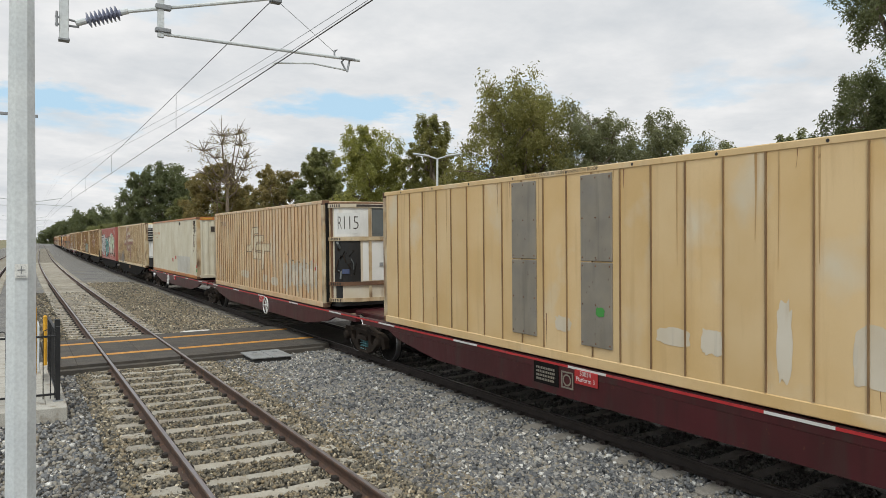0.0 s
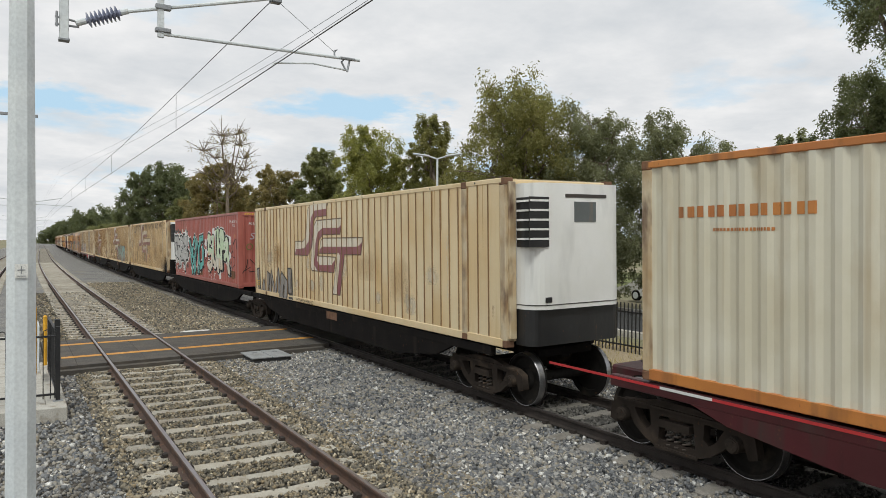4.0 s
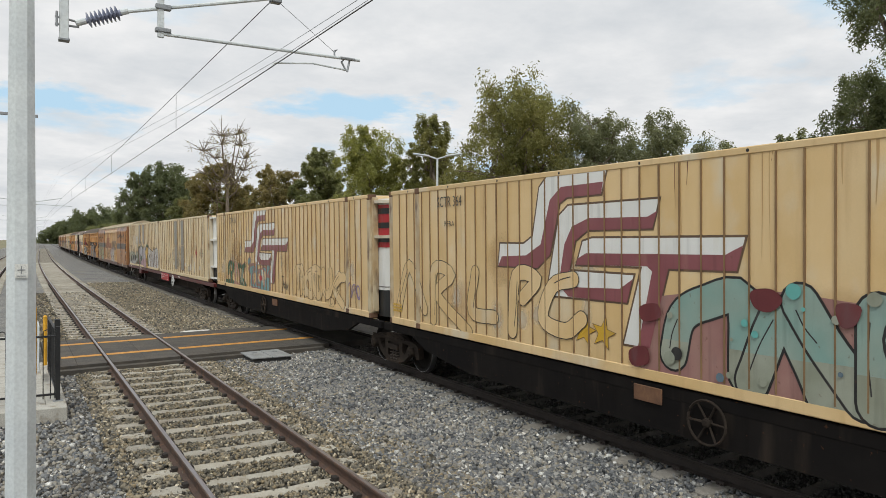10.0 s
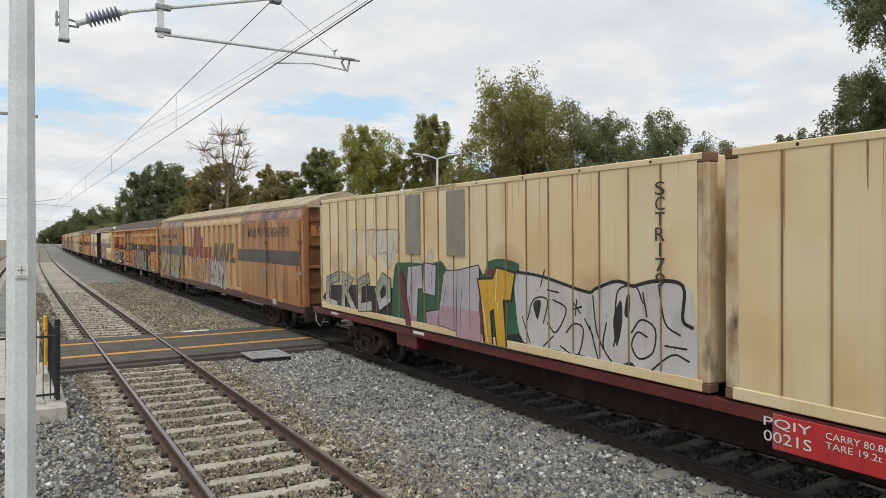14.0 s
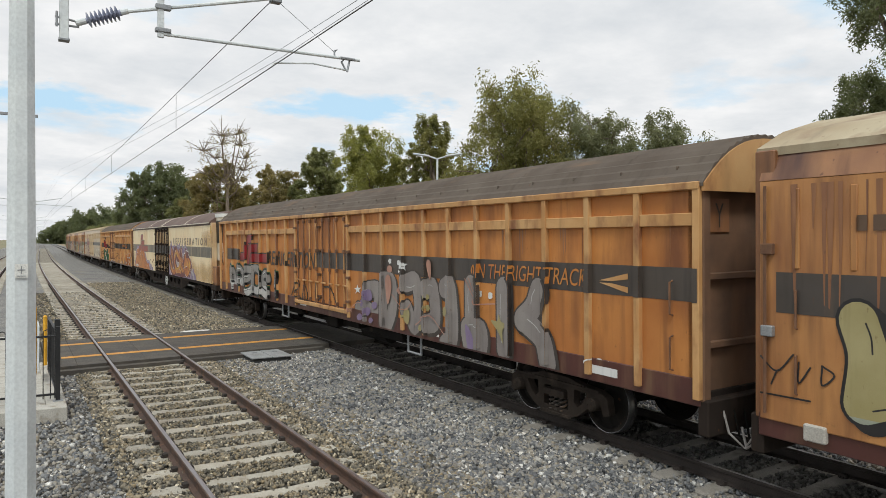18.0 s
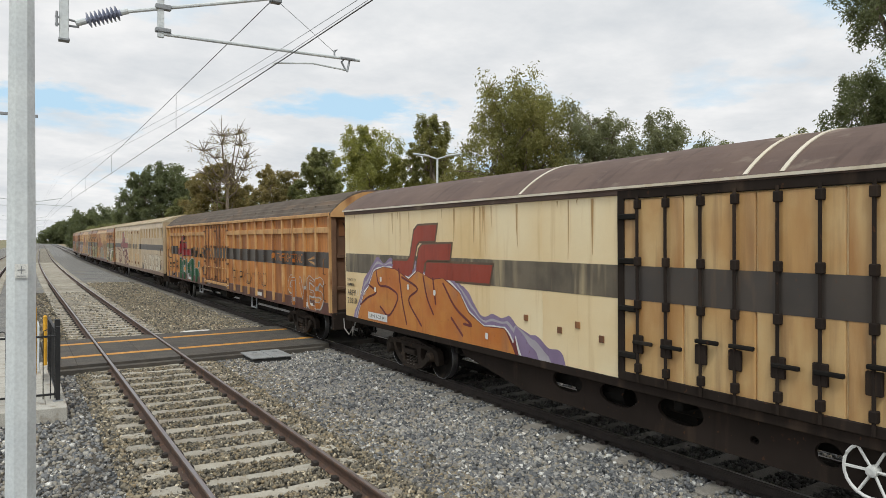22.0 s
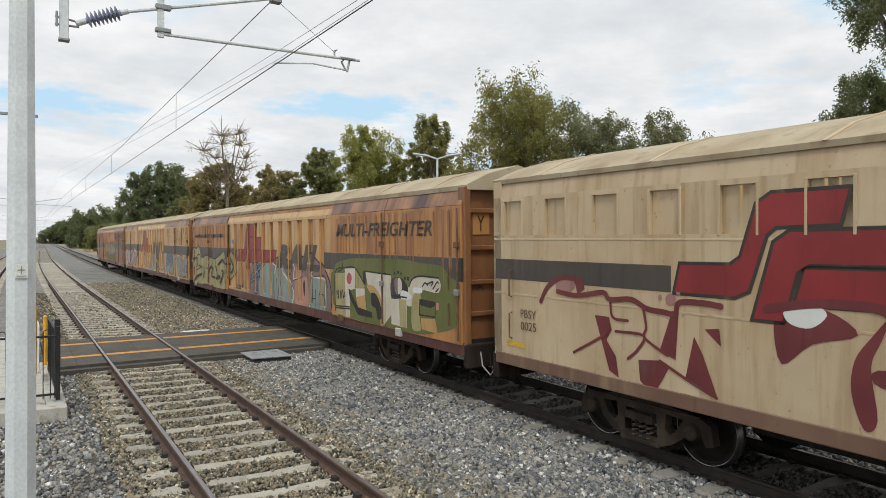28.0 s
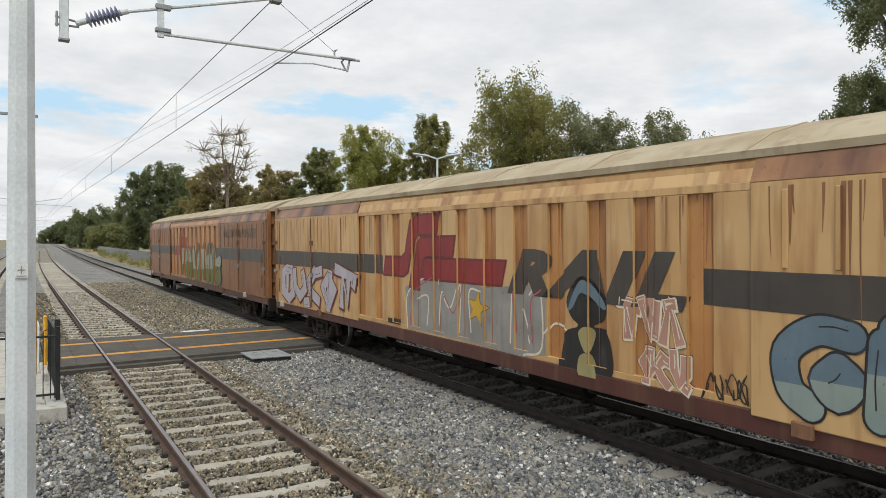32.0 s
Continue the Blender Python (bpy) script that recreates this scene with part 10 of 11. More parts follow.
shapes(v, (2.08, 6.76, 0.86, 1.72), ('9354 9741 9912 9500', '0093 0799 0975 0269'), "spray_purple", 0.03, rel)
shapes(v, (3.24, 5.25, 1.45, 2.49), ('9184 9299 9995 9861', '0057 0963 1437 0500 0030'), "spray_salmon", 0.04, rel)
shapes(v, (4.09, 7.81, 1.11, 1.62), ('8674 9176 9299 9476 9970 9547 9504 9237', '0049 0468 0743 0500 0014', '4495 4991 4862 4364'), "spray_khaki", 0.042, rel)
lines(v, (1.21, 7.45, 0.86, 2.2), ('0216 0328 0838 1238;0000 0100', '5420 6338 7215;8498 9065 8699;9065 9969', '3762 4640 5256'), 0.022, "spray_salmon", rel, lift=0.045)
lines(v, (-3.16, 0.37, 0.94, 1.71), ('0037 1084 2280 0940 2631 0400;3182 2923 4036 3776 3182;4787 4840;5899 5836 6948;7689 8986 9939',), 0.05, "ink", rel, label="dark sprayed loose letters")
shapes(v, (3.84, 4.22, 2.23, 2.48), ('5099 6363 9963 7040 8104 5024 1800 2936 0059 3663',), "spray_white", 0.014, rel, smooth=False)
shapes(v, (1.47, 1.87, 1.58, 1.8), ('4999 6267 9972 6945 7914 4927 1700 3040 0058 3763',), "spray_white", 0.014, rel, smooth=False)
shapes(v, (3.32, 7.33, 1.86, 2.48), ('0491 0485 0281 0185 0089 0196 0299 0497', '1588 1481 1378 1181 1186 1193 1396 1494', '1757 1651 1548 1349 1256 1362 1565 1662', '9113 9106 9003 8805 8811 8818 9021 9119', '9911 9905 9700 9603 9610 9616 9719 9918'), "spray_white", 0.0142, rel)
shapes(v, (0.97, 4.17, 1.06, 2.33), ('7994 7889 7587 7288 7192 7297 7599 7897', '9358 9254 8951 8753 8557 8762 8964 9263', '9960 9856 9654 9355 9358 9362 9665 9864', '0907 0702 0400 0101 0005 0109 0412 0711'), "spray_salmon", 0.0144, rel)
shapes(v, (1.64, 2.77, 0.94, 1.47), ('4484 4071 3064 1967 1678 1992 3099 4095', '6852 6439 5330 4234 3845 4260 5367 6465', '9984 9571 8665 7767 7378 7792 8797 9595', '2619 2307 1300 0402 0013 0424 1332 2330', '7915 7506 6800 6000 5809 6019 6824 7522'), "spray_purple", 0.03, rel)
shapes(v, (4.7, 5.18, 1.02, 1.8), ('9593 9188 7885 6686 6291 6696 7899 9198', '3910 3304 1900 0601 0006 0614 1916 3316', '9965 9358 7855 6256 5662 6469 7872 9371'), "spray_khaki", 0.03, rel)
scrawl(v, 9.6, 10.4, 1.0, 1.2, "spray_white", 77, 0.02, 4, rel)

v = reefer_van(215.51, 23.3, 8.6)
sign(v, "REFRIGERATION", 3.3, 11.05, 2.63, 2.97, "ink_brown", lift=0.008, fat=0.02, shear=0.12, space=1.7)
short_mark(v, -9.1, 2.12, "logo_brick", "ink_brown", (), size=0.84, edge=None)


def mural(parent, skyline, layers, seed, tail=0.0):
    """A sprayed piece: one silhouette in layers, each (material, growth, tail), outermost first."""
    r = random.Random(seed)
    xs, zs = [q[0] for q in skyline], [q[1] for q in skyline]
    waves = [(r.uniform(1.5, 5.0), r.uniform(0, 6.28), r.uniform(0.3, 1)) for _ in range(5)]
    group = None
    for k, (mat, grow, tl) in enumerate(layers):
        lo, hi = xs[0] - grow, xs[-1] + grow + tl
        n, top = 130, []
        for i in range(n + 1):
            a = lo + (hi - lo) * i / n
            z = max(float(np.interp(b, xs, zs)) for b in (a - grow * 0.5, a, a + grow * 0.5)) + grow * (0.75 + 0.3 * sum(m * math.sin(f * a * 2.2 + ph) for f, ph, m in waves))
            if tl and a > xs[-1]:
                z = max(z, 1.03 + 0.45 * max(0.0, 1 - (a - xs[-1]) / (tl + grow)) ** 0.8)
            edge = min(1.0, (a - lo) / (0.35 + grow), (hi - a) / (0.25 + grow))
            top.append((a, 0.99 + max(0.0, z - 0.99) * math.sqrt(max(0.0, edge))))
        polys = [[(p_[0], 0.985), (q_[0], 0.985), q_, p_] for p_, q_ in zip(top, top[1:])]
        ob = part("sprayed_layer" if group else "graffiti", lay(polys, 0.004 + 0.0012 * k, (), 1e-6), mat, group or parent, "" if group else "large orange and purple sprayed mural")
        group = group or ob
    return group


stain(v, 3.0, 12.1, 1.0, 2.08, "tan_stain", 0.0032)
stain(v, 8.6, 12.1, 2.58, 3.5, "tan_stain", 0.0032)
PURPLE_PIECE = (("spray_purple", 0.26, 1.0), ("spray_lilac", 0.17, 0.75), ("spray_purple", 0.12, 0.5), ("spray_white", 0.05, 0.12), ("spray_maroon", 0.02, 0.08), ("spray_orange", 0.0, 0.0))
mural(v, [(-10.9, 1.3), (-10.6, 1.55), (-10.3, 1.75), (-10.0, 2.15), (-9.5, 2.28), (-8.9, 2.25), (-8.3, 2.05), (-7.9, 2.25), (-7.3, 2.1), (-6.9, 2.15), (-6.3, 1.9), (-6.0, 1.55), (-5.5, 1.35), (-4.9, 1.38), (-4.6, 1.15)], PURPLE_PIECE, 3)
mural(v, [(2.1, 1.9), (2.4, 2.5), (2.9, 2.45), (3.4, 2.1), (3.8, 2.45), (4.3, 2.35), (4.8, 2.45), (5.2, 2.0), (5.7, 2.4), (6.4, 2.35), (7.0, 2.05), (7.4, 1.6), (7.5, 1.2)], PURPLE_PIECE[:3], 5)
shapes(v, (1.89, 7.89, 1.0, 2.61), ('0060 0468 1266 1393 1797 1987 2378 2992 3494 3799 3990 4382 4679 5085 5389 5682 5789 6192 6389 6377 6566 6769 7075 7386 7790 8086 8282 8679 8872 9263 9658 9849 9941 9830 9618 9104 8704 7802 6802 5700 4401 2701 1500 0624 0244',), "spray_maroon", 0.0115, label="dark red flames of a large sprayed piece")
lines(v, (2.27, 6.07, 1.06, 2.28), ('0074 0546 1618 3109 4319', '3370 3986 4899 5488 6575 7666 8962', '4180 3654 4130 5219 6936 8049', '7053 7835 8822', '4714 6218 7416'), 0.22, "spray_amber", lift=0.0135, label="orange flame-like sprayed strokes")
lines(v, (2.8, 6.05, 1.25, 2.41), ('1393 0763 1228', '8397 8068 8346 9017 9900', '5783 6269;7094 6670;0099 0262;4796 5576'), 0.13, "spray_orange", lift=0.0142)
lines(v, (2.37, 5.61, 1.26, 2.19), ('3977 5399 6876;4245 5116 6513 7730;0062 0829;8629 9900',), 0.09, "spray_yellow", lift=0.0149)
shapes(v, (6.08, 7.63, 1.08, 2.28), ('0037 0463 1381 2499 3380 5675 7773 9364 9949 9335 8021 6307 4200 2303 0817',), "spray_orange", 0.0135, label="rounded orange letter of a sprayed piece")
shapes(v, (6.12, 7.56, 1.19, 1.89), ('0052 1286 3596 6286 7361 5054 2347 0834', '8099 9488 9965 8533 6503 5400 7237 8168'), "spray_amber", 0.0148)
shapes(v, (6.17, 7.46, 1.37, 1.83), ('9099 9980 9747 8100 8547', '0037 0865 1132'), "spray_yellow", 0.0158)
lines(v, (2.69, 7.23, 1.21, 2.24), ('8299 8179 7553 7436;8580 9367 9851 9933;7722 8328 9329 9917', '2370 2541 3421;0053 0719 1708;6198 6260 7016;5134 6103', '8320 8400 8521;8726 8920 9126'), 0.035, "spray_maroon", lift=0.0168)
lines(v, (1.82, 7.94, 1.01, 2.38), ('7898 8295 8695 8784 9174 9660 9945 9834 9519 9204', '6777 7087 7285 7499;6386 6571 6665 6878', '0058 0434 1207 1600'), 0.05, "spray_white", lift=0.0172)
lines(v, (1.93, 7.73, 1.08, 2.43), ('7228 7734 8236;7788 7576;7995 8186;9944 9735;9729 9310 8901;7507 7800 8200', '1798 1875 1558;3794 3073 2847;5393 5279;6299 6184;0062 0351 0656', '4914 5210 5127;3801 4015;5623 5710;4588 4773;5757 5834;6647 7023'), 0.024, "spray_white", lift=0.0176)
shapes(v, (3.09, 4.93, 1.33, 1.91), ('5299 6375 8565 9961 8934 7226 6150', '0068 1026 2303 1300 0332'), "spray_lilac", 0.0165, edge=("spray_white", 0.025))
lines(v, (7.89, 8.21, 1.11, 1.48), ('0083 3499 1543 5667;6291 5632 9062;5019 9935 7111 9000',), 0.022, "spray_white", lift=0.0176, label="thin white sprayed tag")



lines(v, (-10.74, -5.91, 1.1, 2.26), ('1894 2166 3163 4047 3109 2223', '4199 4443 4800;4485 5867 5044 6103', '6390 6654 7127;7188 7345', '7981 8844 9921 9420;9301 8526', '1063 1850 0836 0020'), 0.05, "spray_maroon", lift=0.0135)
lines(v, (-10.99, -10.41, 1.52, 1.72), ('0074 1000;2679 2605;6089 4359 6025;7994 8235;9999 9445',), 0.016, "spray_white", lift=0.0138)
for a, z in ((-9.6, 2.0), (-8.3, 1.9), (-7.2, 1.85), (-5.4, 1.2), (-9.9, 1.75)):
    blob(v, a - 0.05, a + 0.05, z - 0.06, z + 0.06, "spray_white", 5, 0.026, n=14, rough_=0.1)
sign(v, "ARFY", -11.5, -11.0, 1.52, 1.66, "ink", lift=0.016)
sign(v, "2181R", -11.5, -10.92, 1.32, 1.46, "ink", lift=0.016)
sign(v, "CAPACITY 55T", -11.5, -11.0, 1.88, 1.94, "ink", lift=0.016)
bars(v, dashes(-11.5, -11.1, 1.74, 1.84, 5), "ink", lift=0.016)
bars(v, [(-10.3, -9.3, 1.04, 1.2)], "spray_white", lift=0.02)
sign(v, "LPM 1-23 A1", -10.2, -9.4, 1.08, 1.16, "ink", lift=0.024)
for a, z in ((-4.3, 1.58), (-3.47, 1.47), (-3.07, 1.59), (-2.57, 1.44), (2.6, 2.7)):
    part("bolt_plate", bevelled((-SIDE - 0.02, -SIDE, -a - 0.05, -a + 0.05, z, z + 0.1), w=0.006), "dark_van", v)

drips(v, -11.5, 11.5, 3.5, 2.6, "run_tan", 14, 34, 0.07, ())

v, rel = louvre_van(239.77, 23.4, "orange-brown timber-sided van with green bubble graffiti", 8.8)
louvre_marks(v, rel)
lines(v, (-11.3, -10.73, 1.3, 2.04), ('0091 1625;6199 1759 6129;7195 8063 9796;3627 4000;8031 6103 9907',), 0.022, "spray_black", rel, label="black sprayed tag")
shapes(v, (-8.42, -3.92, 0.86, 2.06), ('0191 0799 1084 1009 0207 0052', '1173 1779 1964 1804 1009', '1987 2695 3078 2845 3308 2300 1804', '3384 3992 4587 4649 4809 4400 3700 3321', '4874 5689 6185 6068 5554 6326 6311 5700 5000 4837', '6189 7292 7584 7512 7400 6500 6302', '7552 7957 8449 8526 8200 7800 7504', '8554 8959 9454 9733 9609 9200 8700 8407', '9177 9587 9983 9973 9562 9264'), "spray_green", 0.0078, rel, edge=("spray_silver", 0.035), label="green sprayed bubble letter with a silver edge")
lines(v, (-8.33, -5.71, 0.97, 1.85), ('0170 0675 0865 0260;0033 0538 0328', '3692 4099 4392;3784 4089;4060 4230', '5624 6327 6102 5603;6525 6405 6715;6926 7228;7127 7010', '9019 9103;9318 9722 9709 9412;9801 9900'), 0.02, "spray_silver", rel, lift=0.016, label="thin pale sprayed tag")
lines(v, (-3.99, -2.88, 1.27, 1.69), ('5387 5664 6180 5485;6390 6471 6890;7094 7799;7497 7475;8097 7880 8587 8097', '6559 6345 6847;7047 7164 7650 7766;8468 7861 8247;9271 8761 9254', '6926 7433 7014 7419;7826 7812 8321 7826;9226 9631 9917 9212', '0019 0400 0617;1000 1224 1502;2021 2405 2721;1631 2442'), 0.026, "spray_black", rel, label="black sprayed tag in several rows")
lines(v, (-3.38, -2.91, 0.86, 0.94), ('0099 0400 1399 2100;2999 3400 4287;5362 5100;6574 7400 6500 9900',), 0.022, "spray_white", rel, label="pale sprayed tag on the sill")
lines(v, (-9.72, -8.73, 1.26, 2.09), ('3199 2756;4897 4558;2978 4678;5681 5957 6757;7275 7551 8364 7275', '3541 2531 3116 3920;4518 5043 5618;6217 6341 7218 7539;9238 8235 8617 9323', '0997 0079 1167;9931 9014 9900'), 0.022, "spray_black", rel, label="black sprayed tag in two rows")
graffiti(v, "SLVES", 8.1, 11.2, 0.95, 1.85, "louvre", "spray_silver", seed=3, fat=0.0, edge=0.03, relief=rel, tilt=6)
for k in range(6):
    scrawl(v, 1.6 + 0.75 * k, 2.3 + 0.75 * k, 1.3, 1.8, "spray_black", 90 + k, 0.018, 2, rel)
scrawl(v, -10.9, -10.1, 1.3, 2.0, "ink", 101, 0.03, 2, rel)
scrawl(v, -9.9, -9.2, 1.3, 2.0, "ink", 102, 0.03, 2, rel)
scrawl(v, -3.4, -2.8, 1.35, 1.7, "spray_black", 103, 0.02, 3, rel)
scrawl(v, 0.9, 2.0, 0.95, 1.12, "spray_white", 104, 0.018, 5, rel)
sign(v, "ARBY 3034-Q", -10.1, -9.5, 1.75, 1.85, "ink", rel, lift=0.012)
bars(v, [(-10.1, -9.55, 1.02, 1.14)], "ink", rel, lift=0.012)
sign(v, "LPM 10-22 A1", -10.05, -9.6, 1.05, 1.11, "spray_white", rel, lift=0.016)

v, rel = cream_van(264.53, 23.3, 8.5)
stripe(v, ((-11.6, -7.8), (-3.4, 11.6)), 2.24, 2.58, "stripe", rel)
short_mark(v, -7.75, 2.24, "logo_deep", "ink", rel, size=0.92, edge=None)
piece(v, (4.45, 10.43, 0.86, 1.91), ('0200 0091 2512 2799', '3991 3826 4827 4987 3991', '5596 5520;6898 5963 7023', '8694 7791 7925 8728;7961 8562', '9188 9326 9940 9981 9188'), 0.13, "logo_white", "ink_brown", 0.022, relief=rel, smooth=False, label="pale sprayed block letters in thin dark outline")
shapes(v, (3.57, 10.98, 0.86, 1.45), ('0000 0399 0955 1100', '9050 9499 9979 9540'), "ink", 0.006, rel, smooth=False)
shapes(v, (-9.61, -7.06, 0.86, 2.35), ('0098 0799 0988 0382', '1764 2864 3052 2642 3328 3509 2814', '4929 6332 6927 5900 5011', '6340 7176 7576 7335', '7922 8457 8943 9711', '7608 8308 9200 7600', '9064 9866 9952'), "spray_maroon", 0.006, rel, smooth=False)
lines(v, (-10.38, -7.06, 1.93, 2.33), ('0000 0559 1497 2399', '1245 2537 4157 4535 5742 6517 7312 7910 8147 9252 9947'), 0.075, "spray_maroon", rel, label="maroon outlines of a large sprayed piece")
lines(v, (-9.62, -7.12, 1.02, 2.07), ('3099 3276 4374', '5493 5669 5555 7038', '3458 5458 5039 4325', '0019 2449 2960', '6530 8412 9900'), 0.04, "spray_maroon", rel)
shapes(v, (-9.98, -7.65, 2.08, 2.34), ('0080 1399 1634 0004', '8934 9253 9638 9400 9000', '8438 8646 8619 8419', '9669 9876 9957 9746'), "spray_rose", 0.0065, rel)
lines(v, (-6.47, -3.63, 1.06, 2.25), ('0090 2199 4397 4778 6487 8180', '6958 7200;8147 9937'), 0.1, "spray_maroon", rel)
shapes(v, (-6.39, -3.31, 0.92, 2.18), ('2862 3381 3999 3679 3358 3518 3109 2736', '4999 7390 7163 6352 6171 5178', '3557 5457 5743 3644', '4010 5110 5764 5163', '6128 6109 7214 6831', '8646 9752 9926 8528', '7357 8947 8632 7338', '0086 0350 1470 2982 1999 0499', '5602 8013 9712 9704 7600'), "spray_maroon", 0.006, rel)
shapes(v, (-6.26, -3.38, 0.86, 2.23), ('0093 1199 1692 1081 0283', '9142 9745 9835 9132', '9305 9809 9900 9400'), "spray_white", 0.0085, rel)
shapes(v, (-4.09, -2.96, 1.04, 1.98), ('0396 1199 1792 1085 0387', '1984 3391 4481 3267 2072', '0075 0978 0970 0168', '8637 9540 9933 9224 8728', '7813 8818 9005 8100'), "spray_maroon", 0.0062, rel)
shapes(v, (-4.07, -3.6, 1.12, 1.22), ('0099 9999 9930 0000',), "sticker_yellow", 0.0062, rel, smooth=False)
sign(v, "PBSY", -10.9, -10.5, 1.62, 1.76, "ink_brown", rel, lift=0.014)
sign(v, "0025", -10.9, -10.5, 1.42, 1.56, "ink_brown", rel, lift=0.014)
bars(v, [(-11.3, -10.8, 1.12, 1.2)], "sticker_yellow", rel)
scrawl(v, 0.2, 3.0, 1.02, 1.2, "logo_white", 111, 0.018, 7, rel)

drips(v, -11.4, -3.3, 3.54, 2.7, "run_tan", 15, 16, 0.05, rel)
drips(v, -2.9, 11.4, 2.9, 2.05, "run_tan", 16, 16, 0.04, rel)

v, rel = multi_van(288.83, 23.4, "rusty brown steel van with green, silver and yellow graffiti", "brown_van", "tan_van", 8.5, "roof_tan")
freight_marks(v, rel)
sign(v, "MULTI-FREIGHTER", 5.75, 10.6, 2.98, 3.3, "ink", rel, lift=0.012, **BIG)
bars(v, dashes(-11.1, -5.9, 2.94, 3.16, 22), "ink", rel, lift=0.012)
blob(v, 5.2, 11.68, 0.92, 2.5, "spray_olive", 41, 0.005, rel, n=80, rough_=0.06)
shapes(v, (-2.52, 5.26, 0.86, 2.52), ('0030 0884 1796 2991 3986 4994 5781 6588 7292 8099 8786 9376 9855 9930 9801 9300 7802 5102 2000 0205',), "spray_mauve", 0.0045, rel)
lines(v, (-1.91, 5.26, 0.91, 2.52), ('0082 1096 2390 3485 4493 5381 6288 7092 7899 8685 9275 9754 9928 9800',), 0.05, "spray_black", rel, lift=0.006)
shapes(v, (-1.19, 4.86, 0.86, 2.21), ('0487 2299 2785 2212 0009', '2777 3892 5632 5401 2800', '7967 9474 9954 9809 7901'), "spray_sage_blue", 0.0065, rel)
shapes(v, (2.38, 3.5, 1.01, 2.25), ('1990 5799 4958 9164 9900 0002',), "spray_salmon", 0.0066, rel)
lines(v, (0.16, 4.84, 0.86, 2.22), ('0092 0987 0769', '1687 4439 4103', '4398 4787 4563 5365', '6195 7499 7988 7474 9570 9955 9826 9401', '7310 7000'), 0.05, "logo_white", rel, lift=0.0085)
lines(v, (-1.67, 4.98, 0.86, 2.25), ('0041 1485 3199;3578 4297 5268 5796 6198;5958 6868 7394;8371 9674 9954', '3061 3201;3556 3608 3953;4132 4021 4207', '8144 8000;8646 8600;8026 8628;9043 9005 9406 9434 9038'), 0.03, "spray_black", rel, lift=0.0086)
shapes(v, (3.12, 3.29, 1.24, 1.74), ('0057 4799 9961 4700',), "spray_black", 0.009, rel)
piece(v, (-2.16, -1.06, 1.12, 2.06), ('5161 2699', '5161 6882 9996', '5161 0039', '5161 4900', '5161 9452'), 0.085, "spray_navy", "spray_silver", 0.02, "spray_black", 0.05, rel, label="navy sprayed star with a pale edge")
shapes(v, (-11.68, -5.73, 0.86, 2.58), ('0187 1594 2499 3271 4678 5875 7271 8781 9988 9933 9902 6600 4505 0000',), "spray_khaki", 0.006, rel, edge=("spray_black", 0.05), label="yellow sprayed piece with black lines")
shapes(v, (-5.38, -4.16, 1.34, 2.45), ('0279 3899 8178 9945 8121 3000 0011',), "spray_khaki", 0.0062, rel, edge=("spray_black", 0.05))
lines(v, (-11.27, -7.18, 0.89, 2.19), ('1100 1188 2999 3265;3765 3718', '5894 5762 6556;6772 6214', '8391 8576 7662;9994 9772', '1146 2955;0258 0085'), 0.05, "spray_black", rel, lift=0.0085)
lines(v, (-11.45, -4.48, 0.86, 2.48), ('0070 1373 1351;0100 0920 2431', '4340 4954 5450 5131 5928;6159 6537 6324 7034 7213;7648 7944 7319', '6761 7775 8366 9267;9379 9961 9446 9154', '3250 3023;4999 4774;2448 1953'), 0.09, "spray_black", rel, lift=0.034)
shapes(v, (-5.31, -4.25, 2.43, 3.17), ('0090 2799 3324 1416 0351', '5360 9967 9207 7800 7841 5643'), "spray_blue", 0.006, rel, smooth=False)
shapes(v, (5.61, 6.24, 0.94, 2.06), ('0297 9999 9700 0004',), "spray_khaki", 0.006, rel, smooth=False)
shapes(v, (6.24, 6.87, 0.95, 2.2), ('0097 9999 9659 4455 4402 0200',), "scuff", 0.0062, rel, smooth=False)
shapes(v, (6.87, 7.4, 1.71, 2.17), ('0099 9930 9911 0200',), "spray_khaki", 0.0061, rel, smooth=False)
shapes(v, (6.88, 7.4, 1.5, 1.74), ('0087 9999 9933 0400',), "scuff", 0.0061, rel, smooth=False)
shapes(v, (6.9, 7.49, 1.23, 1.58), ('0076 8499 9900 2000',), "spray_tan", 0.0061, rel, smooth=False)
shapes(v, (6.45, 7.81, 1.07, 1.67), ('0097 0599 4131 9723 9900 4100 0563',), "spray_black", 0.007, rel, smooth=False)
shapes(v, (7.46, 8.78, 0.96, 2.14), ('0099 9997 9923 7000 6627 5049 2660 0972',), "scuff", 0.0061, rel, smooth=False)
shapes(v, (7.52, 8.36, 0.96, 1.83), ('0099 4797 8573 9938 9900 8501 7934 6065 2180',), "spray_tan", 0.0066, rel)
shapes(v, (7.75, 8.34, 1.08, 1.66), ('0094 3799 7470 9920 8200 5502 4239 0550',), "spray_black", 0.0072, rel)
shapes(v, (7.31, 7.46, 1.83, 2.16), ('0099 9993 9900 0018',), "spray_black", 0.0068, rel, smooth=False)
shapes(v, (8.8, 9.55, 1.63, 2.08), ('0086 6199 9468 9937 5002 0000',), "spray_black", 0.0065, rel)
shapes(v, (8.94, 9.09, 1.72, 2.06), ('1393 9999 9900 2615 0058',), "spray_mauve", 0.0075, rel)
shapes(v, (9.11, 9.3, 1.73, 2.06), ('0099 7890 9945 5709 0000',), "scuff", 0.0075, rel)
shapes(v, (9.49, 10.82, 1.5, 2.15), ('0446 0762 2287 4599 9997 9955 4856 4520 1600 0006',), "scuff", 0.0062, rel)
